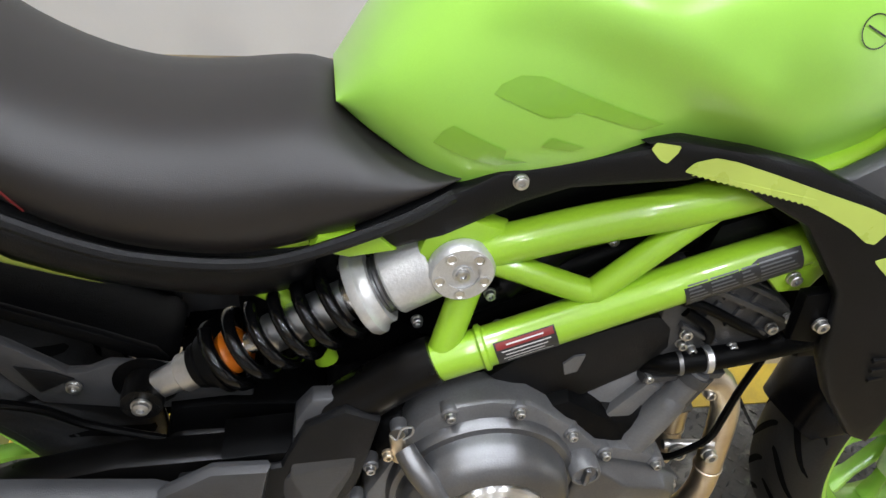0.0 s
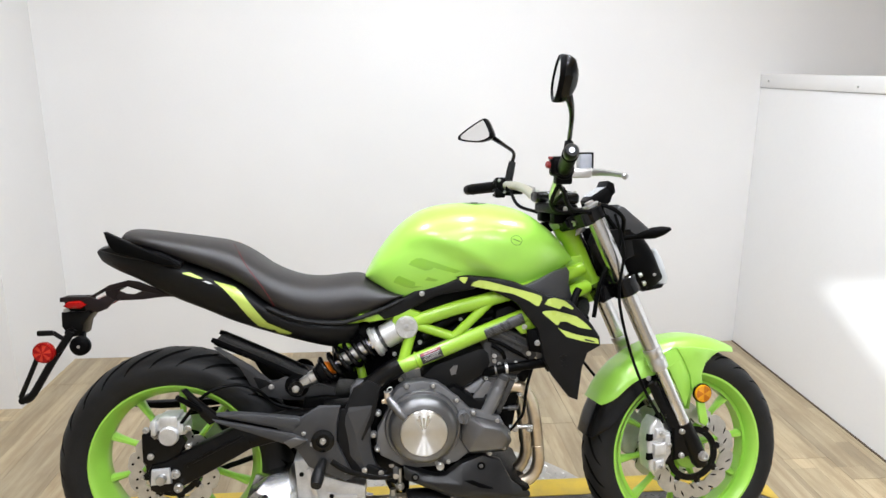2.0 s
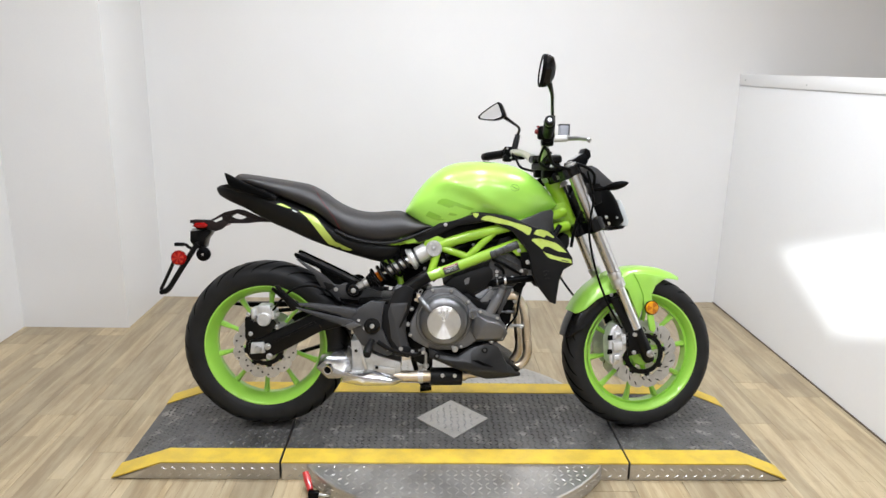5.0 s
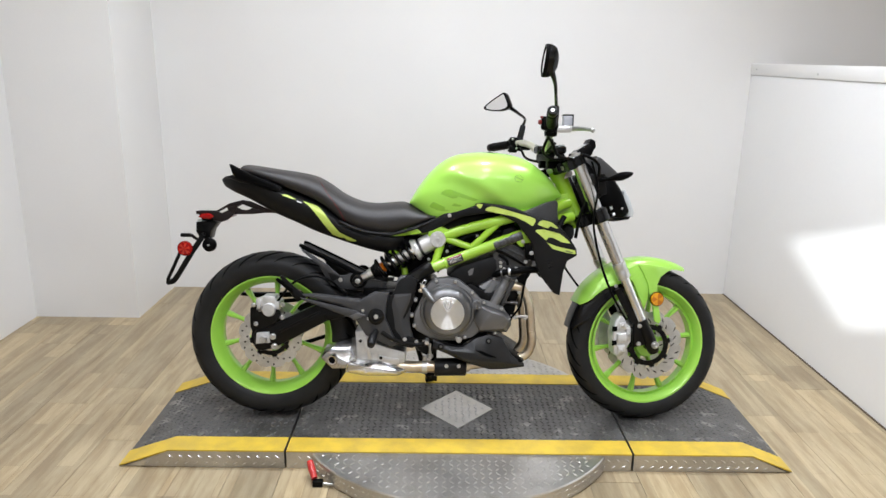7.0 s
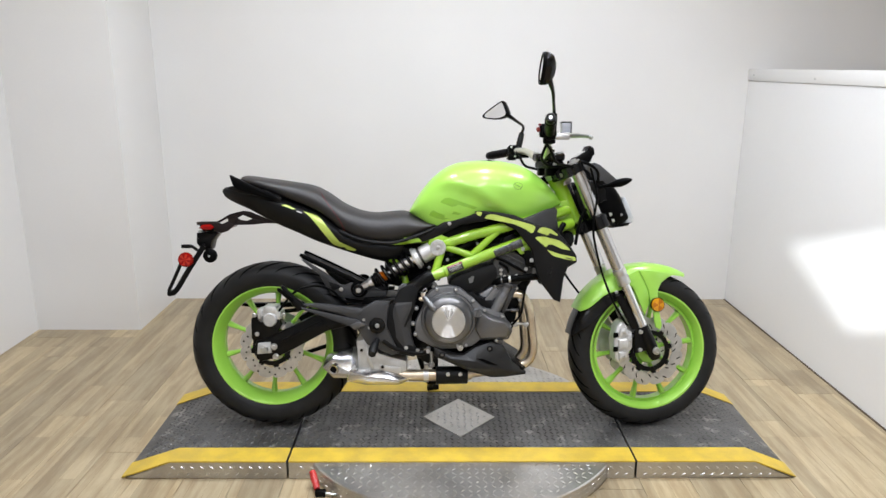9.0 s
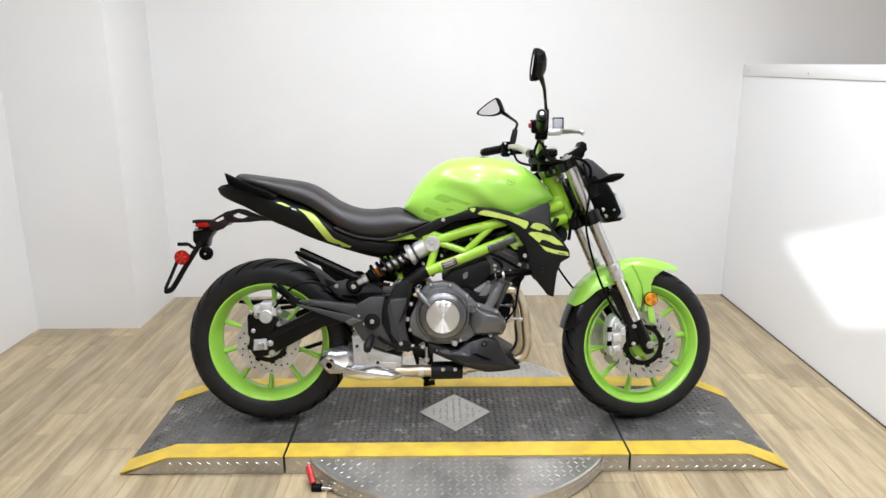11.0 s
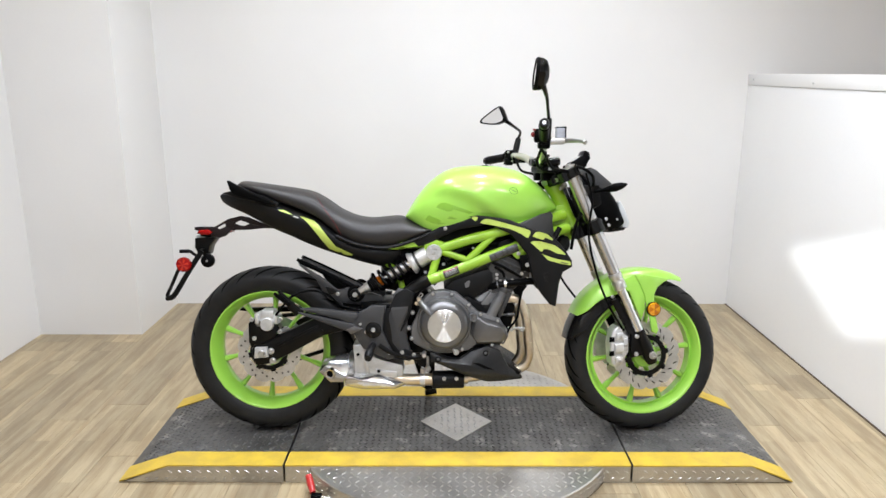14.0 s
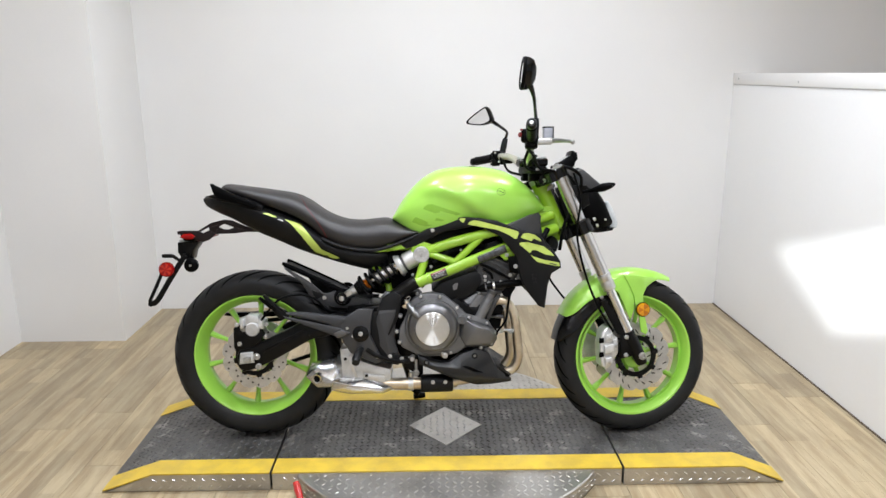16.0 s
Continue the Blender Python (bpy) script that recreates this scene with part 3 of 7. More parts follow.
low = [bm.verts.new((v.co.x, v.co.y, 0.0)) for v in rim]
bm.faces.new(rim)
for k in range(4):
    bm.faces.new((rim[k], low[k], low[(k + 1) % 4], rim[(k + 1) % 4]))
inlay = part("inlay_plate", bm, M_PLATE, deck, "bright diamond-shaped tread plate inlay")
tagged(part("tread_mark", lugs(tread_grid(0.555, 0.855, -0.13, 0.20, 0.026, lambda x, y: abs(x - 0.703) / 0.141 + abs(y - 0.036) / 0.155 < 0.84, lambda x: 0.0028), 0.02, 0.007, 0.002), M_ALU, inlay), kind="stuff")

# red-handled clamp on the floor beside the turntable
clamp = thing("deck_clamp", "small clamp with a red handle lying by the turntable", "clamp", (0, 0, 0))
part("handle", tube([(0.186, -0.330, FLOOR + 0.055), (0.196, -0.352, FLOOR + 0.040), (0.210, -0.384, FLOOR + 0.022)], [0.011, 0.013, 0.010], 10), M_REDPAINT, clamp, "red plastic handle")
part("jaw", box(0.204, 0.240, -0.402, -0.380, FLOOR + 0.0, FLOOR + 0.022, 0.004), M_ENGINE_DARK, clamp)
part("screw_rod", tube([(0.21, -0.391, FLOOR + 0.012), (0.275, -0.402, FLOOR + 0.012)], 0.005, 8), M_BOLT, clamp)

# ---- motorcycle, built upright and leaned onto its stand ----
bike = thing("motorcycle", "lime green naked motorcycle with black plastics, parked on its side stand", "motorcycle")
bike.rotation_euler = (radians(-8), 0, 0)
bike.location = (0, 0, 0.004)

STEER = radians(8)
AXP, AXD = Vector((1.11, 0, 0.77)), Vector((-0.41, 0, 0.912))
SMAT = Matrix.Translation(AXP) @ Matrix.Rotation(STEER, 4, AXD) @ Matrix.Translation(-AXP)


def steered(bm):
    bm.transform(SMAT)
    return bm


def both(name, make, material, parent, label=""):
    """A part on the right side and its twin on the left."""
    b = make()
    m = mirrored(b)
    r = part(name, b, material, parent, label)
    part(name, m, material, parent, label)
    return r


# -- wheels --
def wheel(cx, cz, r_out, tw, rim_w, turn, name, disc_r, disc_y, post=lambda b: b, twin=False):
    """Rim with ten spokes, hub, tyre with tread grooves and a wave disc."""
    rr = 0.230
    hw = rim_w / 2
    prof = [(rr, -hw), (rr, -hw + 0.006), (rr - 0.010, -hw + 0.012), (rr - 0.016, -hw + 0.03), (rr - 0.026, -0.018), (rr - 0.026, 0.018), (rr - 0.016, hw - 0.03), (rr - 0.010, hw - 0.012), (rr, hw - 0.006), (rr, hw),
            (rr - 0.008, hw), (rr - 0.022, hw - 0.014), (rr - 0.026, hw - 0.032), (rr - 0.036, 0.020), (rr - 0.036, -0.020), (rr - 0.026, -hw + 0.032), (rr - 0.022, -hw + 0.014), (rr - 0.008, -hw)]
    rim = part(name, post(lathe(prof, (cx, 0, cz), (0, 1, 0), 96, True)), M_LIME, bike, "lime painted cast rim")
    # tyre
    n = 24
    tp = []
    sh = rr - 0.004
    rs = sh + 0.46 * (r_out - sh)
    for u, q in ((0.82, 0.0), (0.88, 0.10), (0.955, 0.38), (0.992, 0.72)):
        tp.append((sh + q * (rs - sh), -u * tw / 2))
    for i in range(n + 1):
        a = math.pi * i / n
        tp.append((rs + (r_out - rs) * math.sin(a) ** 0.92, -math.cos(a) * tw / 2))
    tp += [(p, -y) for p, y in tp[3::-1]]
    crown = tp[4:n + 5]
    tp += [(sh - 0.004, hw - 0.006), (sh - 0.004, -hw + 0.006)]
    tyre = part("tyre", post(lathe(tp, (cx, 0, cz), (0, 1, 0), 120, True)), M_TYRE, rim, "black road tyre with curved tread grooves")
    # tread grooves, sunk lines drawn as thin shade-black strips hugging the crown
    gro = bmesh.new()
    prof_y = [q[1] for q in crown]
    prof_r = [q[0] for q in crown]
    for k in range(26):
        for s in (-1, 1):
            a0 = 2 * math.pi * (k + (0.5 if s > 0 else 0)) / 26
            rows = []
            for i in range(9):
                u = i / 8
                y = s * tw / 2 * (0.08 + 0.88 * u)
                r = float(np.interp(y, prof_y, prof_r)) + 0.0012
                a = a0 + 0.30 * u ** 1.4
                wd = 0.034 * math.sin(math.pi * (0.10 + 0.84 * u))
                rows.append([gro.verts.new((cx + r * math.cos(a + q * wd), y, cz + r * math.sin(a + q * wd))) for q in (-1, 1)])
            for p, q in zip(rows, rows[1:]):
                gro.faces.new((p[0], p[1], q[1], q[0]))
    part("tread_groove", post(gro), M_GAP, rim)
    for s in (-1, 1):
        part("sidewall_rib", post(join(*[lathe([(r0, s * y0), (r0 + 0.002, s * (y0 + 0.0014)), (r0 + 0.004, s * y0)], (cx, 0, cz), (0, 1, 0), 96, True) for r0, y0 in ((sh + 0.010, 0.900 * tw / 2), (sh + 0.022, 0.965 * tw / 2))])), M_TYRE, rim)
    # hub
    hub = part("hub", post(lathe([(0.018, -0.062), (0.045, -0.060), (0.050, -0.045), (0.036, -0.028), (0.036, 0.028), (0.050, 0.045), (0.045, 0.060), (0.018, 0.062)], (cx, 0, cz), (0, 1, 0), 32, True)), M_LIME, rim)
    for k in range(10):
        a = 2 * math.pi * k / 10 + turn
        c, s = math.cos(a), math.sin(a)
        b = bmesh.new()
        secs = []
        for r, w, d in ((0.030, 0.011, 0.019), (0.09, 0.008, 0.014), (0.15, 0.008, 0.012), (0.192, 0.012, 0.018)):
            ring = []
            for i in range(8):
                q = 2 * math.pi * i / 8 + math.pi / 8
                t_, y_ = w * math.cos(q), d * math.sin(q)
                ring.append(b.verts.new((cx + r * c - t_ * s, y_, cz + r * s + t_ * c)))
            secs.append(ring)
        for p, q in zip(secs, secs[1:]):
            for i in range(8):
                b.faces.new((p[i], p[(i + 1) % 8], q[(i + 1) % 8], q[i]))
        part("spoke", post(b), M_LIME, rim)
    # wave disc with drilled holes, carrier and bolts
    for yy in ((disc_y, -disc_y) if twin else (disc_y,)):
        b = bmesh.new()
        N = 240
        ring = {}
        for face, y in ((0, yy - 0.0022), (1, yy + 0.0022)):
            for lay in (0, 1):
                for k in range(N):
                    a = 2 * math.pi * k / N
                    r = disc_r * (1.02 - 0.085 * (1 - abs(math.sin(6 * a))) ** 2.2) if lay else disc_r * (0.66 + 0.05 * (1 - abs(math.sin(6 * a + 0.5))) ** 2)
                    ring[face, lay, k] = b.verts.new((cx + r * math.cos(a), y, cz + r * math.sin(a)))
        for k in range(N):
            q = (k + 1) % N
            b.faces.new((ring[0, 0, k], ring[0, 0, q], ring[0, 1, q], ring[0, 1, k]))
            b.faces.new((ring[1, 0, k], ring[1, 1, k], ring[1, 1, q], ring[1, 0, q]))
            b.faces.new((ring[0, 1, k], ring[0, 1, q], ring[1, 1, q], ring[1, 1, k]))
            b.faces.new((ring[0, 0, k], ring[1, 0, k], ring[1, 0, q], ring[0, 0, q]))
        disc = part("brake_disc", post(b), M_DISC, rim, "wave-edged drilled steel brake disc")
        # black ovals on both faces stand in for the shade in the drillings
        holes = bmesh.new()
        for k in range(24 if twin else 30):
            a = 2 * math.pi * k / (24 if twin else 30)
            r = disc_r * (0.74, 0.83, 0.91)[k % 3]
            ln = 0.004 if not twin else 0.0100
            tt = a + 0.7
            for s in (-1, 1):
                vs = []
                for i in range(8):
                    q = 2 * math.pi * i / 8
                    e, g = ln * math.cos(q), (0.0024 if twin else 0.0034) * math.sin(q)
                    vs.append(holes.verts.new((cx + r * math.cos(a) + e * math.cos(tt) - g * math.sin(tt), yy + s * 0.0026, cz + r * math.sin(a) + e * math.sin(tt) + g * math.cos(tt))))
                holes.faces.new(vs)
        tagged(part("disc_hole", post(holes), M_GAP, rim), kind="stuff")
        part("carrier_ring", post(lathe([(disc_r * 0.47, -0.004), (disc_r * 0.60, -0.004), (disc_r * 0.615, 0.0), (disc_r * 0.60, 0.004), (disc_r * 0.47, 0.004)], (cx, yy, cz), (0, 1, 0), 40, True)), M_FRAME_BLACK, rim, "black brake disc carrier")
        for k in range(8):
            a = 2 * math.pi * k / 8 + 0.2
            tip = (cx + disc_r * 0.72 * math.cos(a), yy, cz + disc_r * 0.72 * math.sin(a))
            root = (cx + disc_r * 0.52 * math.cos(a), yy, cz + disc_r * 0.52 * math.sin(a))
            part("carrier_arm", post(tube([root, tip], [0.013, 0.008], 8, flat=0.4)), M_FRAME_BLACK, rim)
            part("rivet", post(bolt(tip[0], yy - 0.003 if yy < 0 else yy + 0.003, tip[2], 0.0055, 0.004, (0, -1 if yy < 0 else 1, 0))), M_BOLT, rim)
    return rim


rear = wheel(0.0, 0.314, 0.311, 0.158, 0.130, 0.25, "rear_rim", 0.116, -0.078)
front = wheel(1.411, 0.291, 0.295, 0.112, 0.096, 0.12, "front_rim", 0.128, -0.068, steered, True)

S0X, S0Z = 0.327, 0.533

# -- swingarm and rear brake --
both("swingarm", lambda: plate([(-0.050, 0.335), (-0.040, 0.352), (-0.003, 0.360), (0.051, 0.386), (0.124, 0.422), (0.20, 0.458), (0.30, 0.478), (0.42, 0.482), (0.45, 0.43), (0.42, 0.400), (0.30, 0.408), (0.213, 0.386), (0.097, 0.322), (0.018, 0.282), (-0.025, 0.274), (-0.045, 0.285)], -0.135, -0.098, 0.007), M_FRAME_BLACK, bike, "black box-section swingarm")
both("swingarm_rib", lambda: plate([(0.045, 0.352), (0.190, 0.426), (0.196, 0.421), (0.050, 0.346)], -0.139, -0.133, 0.002), M_FRAME_BLACK, bike)
part("pivot_shaft", lathe([(0, -0.15), (0.018, -0.15), (0.018, 0.15), (0, 0.15)], (0.405, 0, 0.436), (0, 1, 0), 20), M_BOLT, bike)
both("chain_adjuster", lambda: plate([(-0.038, 0.305), (-0.034, 0.345), (0.010, 0.348), (0.014, 0.309)], -0.152, -0.135, 0.004), M_CALIPER, bike, "cast aluminium axle block")
part("rear_axle", lathe([(0, -0.168), (0.011, -0.168), (0.013, -0.165), (0.013, 0.165), (0, 0.165)], (-0.008, 0, 0.324), (0, 1, 0), 16), M_BOLT, bike)
part("caliper_bracket", plate([(-0.062, 0.36), (-0.062, 0.43), (-0.045, 0.447), (0.03, 0.440), (0.05, 0.41), (0.03, 0.375), (-0.02, 0.34), (-0.05, 0.335)], -0.128, -0.108, 0.004), M_FRAME_BLACK, bike, "black caliper bracket")
cal = part("rear_caliper", join(plate([(-0.045, 0.425), (-0.040, 0.462), (-0.012, 0.470), (0.03, 0.468), (0.048, 0.455), (0.05, 0.430), (0.02, 0.42), (-0.03, 0.412)], -0.128, -0.060, 0.006), lathe([(0, -0.140), (0.022, -0.140), (0.025, -0.136), (0.025, -0.08), (0, -0.08)], (0.008, 0, 0.428), (0, 1, 0), 28), box(-0.015, 0.032, -0.133, -0.07, 0.45, 0.478, 0.005), box(-0.036, -0.022, -0.136, -0.10, 0.43, 0.468, 0.004), box(0.036, 0.046, -0.134, -0.10, 0.434, 0.462, 0.004)), M_CALIPER, bike, "cast aluminium rear brake caliper")
for x, z in ((-0.048, 0.445), (0.058, 0.447), (-0.04, 0.375), (0.055, 0.40)):
    part("caliper_bolt", bolt(x, -0.130, z, 0.007, 0.008), M_BOLT, cal)
for x, z in ((0.028, 0.293), (0.022, 0.330)):
    part("axle_bolt", bolt(x, -0.137, z, 0.010, 0.012), M_BOLT, bike)
part("brake_hose", tube([(0.04, -0.13, 0.46), (0.10, -0.125, 0.53), (0.17, -0.11, 0.55), (0.23, -0.10, 0.53), (0.27, -0.09, 0.49), (0.34, -0.10, 0.475)], 0.0045, 8), M_BLACK, bike, "black rubber brake hose")
part("chain_guard", plate([(-0.155, 0.436), (-0.148, 0.446), (-0.05, 0.447), (0.06, 0.452), (0.24, 0.470), (0.24, 0.450), (0.06, 0.432), (-0.08, 0.428)], 0.085, 0.115, 0.003), M_BLACK, bike, "black chain guard")
part("sprocket", lathe([(0.05, 0.082), (0.098, 0.082), (0.098, 0.088), (0.05, 0.088)], (0, 0, 0.316), (0, 1, 0), 44, True), M_DISC, bike)
part("drive_chain", join(tube([(0.0, 0.085, 0.415), (0.46, 0.085, 0.46)], 0.008, 8), tube([(0.0, 0.085, 0.217), (0.46, 0.085, 0.37)], 0.008, 8)), M_ENGINE_DARK, bike)
# cross member of the swingarm and the inner mud shield
part("swingarm_bridge", box(0.335, 0.50, -0.098, 0.098, 0.395, 0.470, 0.02, 3), M_FRAME_BLACK, bike)
part("inner_shield", plate([(0.335, 0.455), (0.345, 0.500), (0.40, 0.505), (0.56, 0.490), (0.56, 0.43), (0.40, 0.42)], -0.085, 0.085, 0.008), M_BLACK, bike, "black inner mud shield")
# hugger
HUG = [(0.103, 0.652), (0.108, 0.662), (0.122, 0.658), (0.20, 0.622), (0.29, 0.579), (0.335, 0.555), (0.345, 0.540), (0.325, 0.540), (0.28, 0.566), (0.19, 0.611), (0.112, 0.646)]
hug = part("rear_hugger", plate([(x + 0.006, z - 0.009) for x, z in HUG], -0.050, 0.038, 0.003), M_BLACK, bike, "black plastic channel-shaped rear hugger with grey sides")
for y in (-0.058, 0.036):
    part("hugger_wall", plate(HUG, y, y + 0.010, 0.003), M_BLACK, hug)
for s in (-1, 1):
    y = s * 0.074
    part("hugger_side", plate([(0.114, 0.640), (0.126, 0.640), (0.213, 0.585), (0.256, 0.547), (0.275, 0.547), (0.295, 0.556), (0.335, 0.550), (0.425, 0.522), (0.425, 0.500), (0.383, 0.486), (0.294, 0.495), (0.226, 0.508), (0.206, 0.537), (0.179, 0.585)], y - s * 0.012, y, 0.003), M_COVER, hug, "grey moulded hugger side")
    # darker plate laid on the side in place of a shaded facet
    part("hugger_shaded_facet", plate([(0.213, 0.560), (0.228, 0.524), (0.262, 0.540), (0.246, 0.550)], y - s * 0.001, y + s * 0.002, 0.001), M_GREY, hug)
    part("hugger_bolt", bolt(0.260, y + s * 0.002, 0.531, 0.0065, 0.005, (0, s, 0)), M_BOLT, hug)
    # black disc laid on for the shade in the hole round the shock bolt
    part("hugger_hole_shade", lathe([(0, 0), (0.030, 0), (0.032, 0.003), (0.028, 0.004), (0, 0.004)], (S0X, y, S0Z), (0, s, 0), 24), M_BLACK, hug)

# -- shock absorber --
S0, S1 = Vector((0.327, -0.088, 0.533)), Vector((0.605, -0.088, 0.686))
SD = (S1 - S0).normalized()
SL = (S1 - S0).length


def on_shock(prof, n=32):
    return lathe([(r, h * SL) for r, h in prof], S0, SD, n)


shock = part("shock_body", on_shock([(0, 0.12), (0.010, 0.12), (0.0105, 0.70), (0.021, 0.70), (0.021, 0.80), (0, 0.80)]), M_CHROME, bike, "chromed damper rod of the rear shock")
part("shock_eye", lathe([(0, -0.019), (0.019, -0.019), (0.020, -0.016), (0.020, 0.016), (0, 0.018)], S0, (0, 1, 0), 24), M_FRAME_BLACK, shock)
part("shock_clevis", on_shock([(0, 0.05), (0.014, 0.05), (0.015, 0.13), (0.019, 0.14), (0.019, 0.20), (0, 0.20)]), M_ALU, shock, "cast alloy lower clevis")
part("spring_seat", on_shock([(0, 0.19), (0.022, 0.19), (0.024, 0.215), (0.021, 0.225), (0.027, 0.23), (0.027, 0.26), (0.036, 0.265), (0.036, 0.28), (0, 0.28)]), M_ENGINE_DARK, shock)
part("bump_stop", on_shock([(0, 0.285), (0.019, 0.285), (0.022, 0.305), (0.018, 0.322), (0.021, 0.340), (0.015, 0.355), (0, 0.355)]), M_BUMPRUBBER, shock, "orange urethane bump stop")
part("damper_tube", on_shock([(0, 0.44), (0.019, 0.44), (0.019, 0.50), (0.016, 0.505), (0.016, 0.52), (0.020, 0.525), (0.020, 0.72), (0, 0.72)]), M_ALU_BRIGHT, shock, "bright damper tube")
sp = []
u = SD.cross(Vector((0, 1, 0))).normalized()
w = SD.cross(u)
for i in range(6 * 20 + 1):
    a = 2 * math.pi * i / 20
    sp.append(S0 + SD * SL * (0.285 + 0.455 * i / 120) + 0.0335 * (math.cos(a) * u + math.sin(a) * w))
part("coil_spring", tube(sp, 0.0066, 10, 1, False), M_GLOSS, shock, "gloss black coil spring")
part("preload_ring", join(on_shock([(0.022, 0.735), (0.040, 0.735), (0.042, 0.745), (0.042, 0.765), (0.038, 0.772), (0.036, 0.785), (0.036, 0.80), (0.022, 0.80)])), M_CALIPER, shock, "notched aluminium preload ring")
part("threaded_sleeve", on_shock([(0.020, 0.79), (0.027, 0.79)] + [(0.027 + 0.0012 * (i % 2), 0.795 + i * 0.006) for i in range(8)] + [(0.020, 0.845)]), M_ENGINE, shock)
part("reservoir", on_shock([(0, 0.83), (0.031, 0.83), (0.033, 0.838), (0.033, 0.96), (0.031, 0.968), (0, 0.968)]), M_CALIPER, shock, "machined aluminium upper spring cup")
part("lower_shock_bolt", bolt(S0.x, S0.y - 0.019, S0.z, 0.008, 0.007), M_BOLT, shock)

# -- trellis frame --
def lime_tube(p, r):
    return lambda: tube(p, r, 18, 6, True)


BOSS = (0.617, 0.691)
both("frame_top_tube", lime_tube([(0.635, -0.098, 0.698), (0.66, -0.102, 0.709), (0.74, -0.110, 0.736), (0.82, -0.116, 0.757), (0.90, -0.112, 0.778), (1.00, -0.085, 0.80), (1.10, -0.035, 0.825)], 0.0185), M_LIME_FRAME, bike, "lime painted steel frame tube")
both("frame_lower_tube", lime_tube([(0.587, -0.125, 0.585), (0.70, -0.125, 0.628), (0.82, -0.125, 0.677), (0.935, -0.125, 0.720)], 0.0195), M_LIME_FRAME, bike, "lime painted steel frame tube")
both("frame_front_tube", lime_tube([(0.925, -0.130, 0.715), (0.99, -0.100, 0.745), (1.115, -0.035, 0.775)], 0.0195), M_LIME_FRAME, bike)
both("frame_brace", lime_tube([(0.638, -0.103, 0.695), (0.745, -0.121, 0.662)], 0.0125), M_LIME_FRAME, bike)
both("frame_brace", lime_tube([(0.740, -0.121, 0.665), (0.838, -0.117, 0.757)], 0.0125), M_LIME_FRAME, bike)
both("frame_brace", lime_tube([(0.628, -0.104, 0.672), (0.606, -0.122, 0.600)], 0.0145), M_LIME_FRAME, bike)
both("frame_gusset", lambda: plate([(0.588, 0.665), (0.575, 0.69), (0.585, 0.725), (0.625, 0.738), (0.66, 0.724), (0.665, 0.70), (0.635, 0.665)], -0.108, -0.080, 0.006), M_LIME_FRAME, bike)
both("frame_lug", lambda: plate([(0.895, 0.690), (0.905, 0.725), (0.95, 0.735), (0.962, 0.705), (0.945, 0.672), (0.915, 0.670)], -0.138, -0.112, 0.005), M_LIME_FRAME, bike)
both("tube_collar", lambda: lathe([(0.0195, 0), (0.0225, 0.002), (0.0225, 0.006), (0.0195, 0.008)], (0.640, -0.125, 0.605), (0.93, 0, 0.36), 24, True), M_LIME_FRAME, bike)
both("frame_rear_strut", lime_tube([(0.60, -0.075, 0.715), (0.52, -0.075, 0.715), (0.43, -0.075, 0.70), (0.30, -0.07, 0.72), (0.1, -0.06, 0.80)], 0.013), M_LIME_FRAME, bike)
both("seat_strut", lime_tube([(0.42, -0.07, 0.66), (0.47, -0.07, 0.625), (0.49, -0.07, 0.59), (0.50, -0.075, 0.55)], 0.012), M_LIME_FRAME, bike)
part("head_tube", lathe([(0, -0.10), (0.034, -0.10), (0.036, -0.095), (0.036, -0.06), (0.027, -0.045), (0.027, 0.08), (0.034, 0.095), (0.034, 0.125), (0, 0.125)], (1.110, 0, 0.83), AXD, 32), M_LIME_FRAME, bike, "lime painted steering head")
part("headset_ring", lathe([(0, 0.125), (0.035, 0.125), (0.037, 0.13), (0.037, 0.142), (0, 0.142)], (1.110, 0, 0.83), AXD, 32), M_ALU_BRIGHT, bike)
both("head_gusset", lambda: plate([(0.98, 0.785), (1.06, 0.855), (1.10, 0.86), (1.135, 0.78), (1.13, 0.74), (1.02, 0.75)], -0.030, -0.018, 0.003), M_LIME_FRAME, bike)

boss = part("shock_boss", lathe([(0, 0), (0.0295, 0), (0.0295, 0.010), (0.027, 0.014), (0.015, 0.014), (0.016, 0.011), (0.009, 0.011), (0.008, 0.013), (0, 0.013)], (BOSS[0], -0.109, BOSS[1]), (0, -1, 0), 40), M_CALIPER, bike, "round cast aluminium shock mount cap")
for k in range(5):
    a = 2 * math.pi * k / 5 + 0.9
    part("dimple", lathe([(0, 0.0138), (0.0048, 0.0138), (0.0052, 0.0150), (0.0042, 0.0152), (0.0032, 0.0142), (0, 0.0140)], (BOSS[0] + 0.0208 * math.cos(a), -0.109, BOSS[1] + 0.0208 * math.sin(a)), (0, -1, 0), 14), M_ALU_BRIGHT, boss)
part("boss_bolt", bolt(BOSS[0], -0.120, BOSS[1], 0.006, 0.005), M_BOLT, boss)


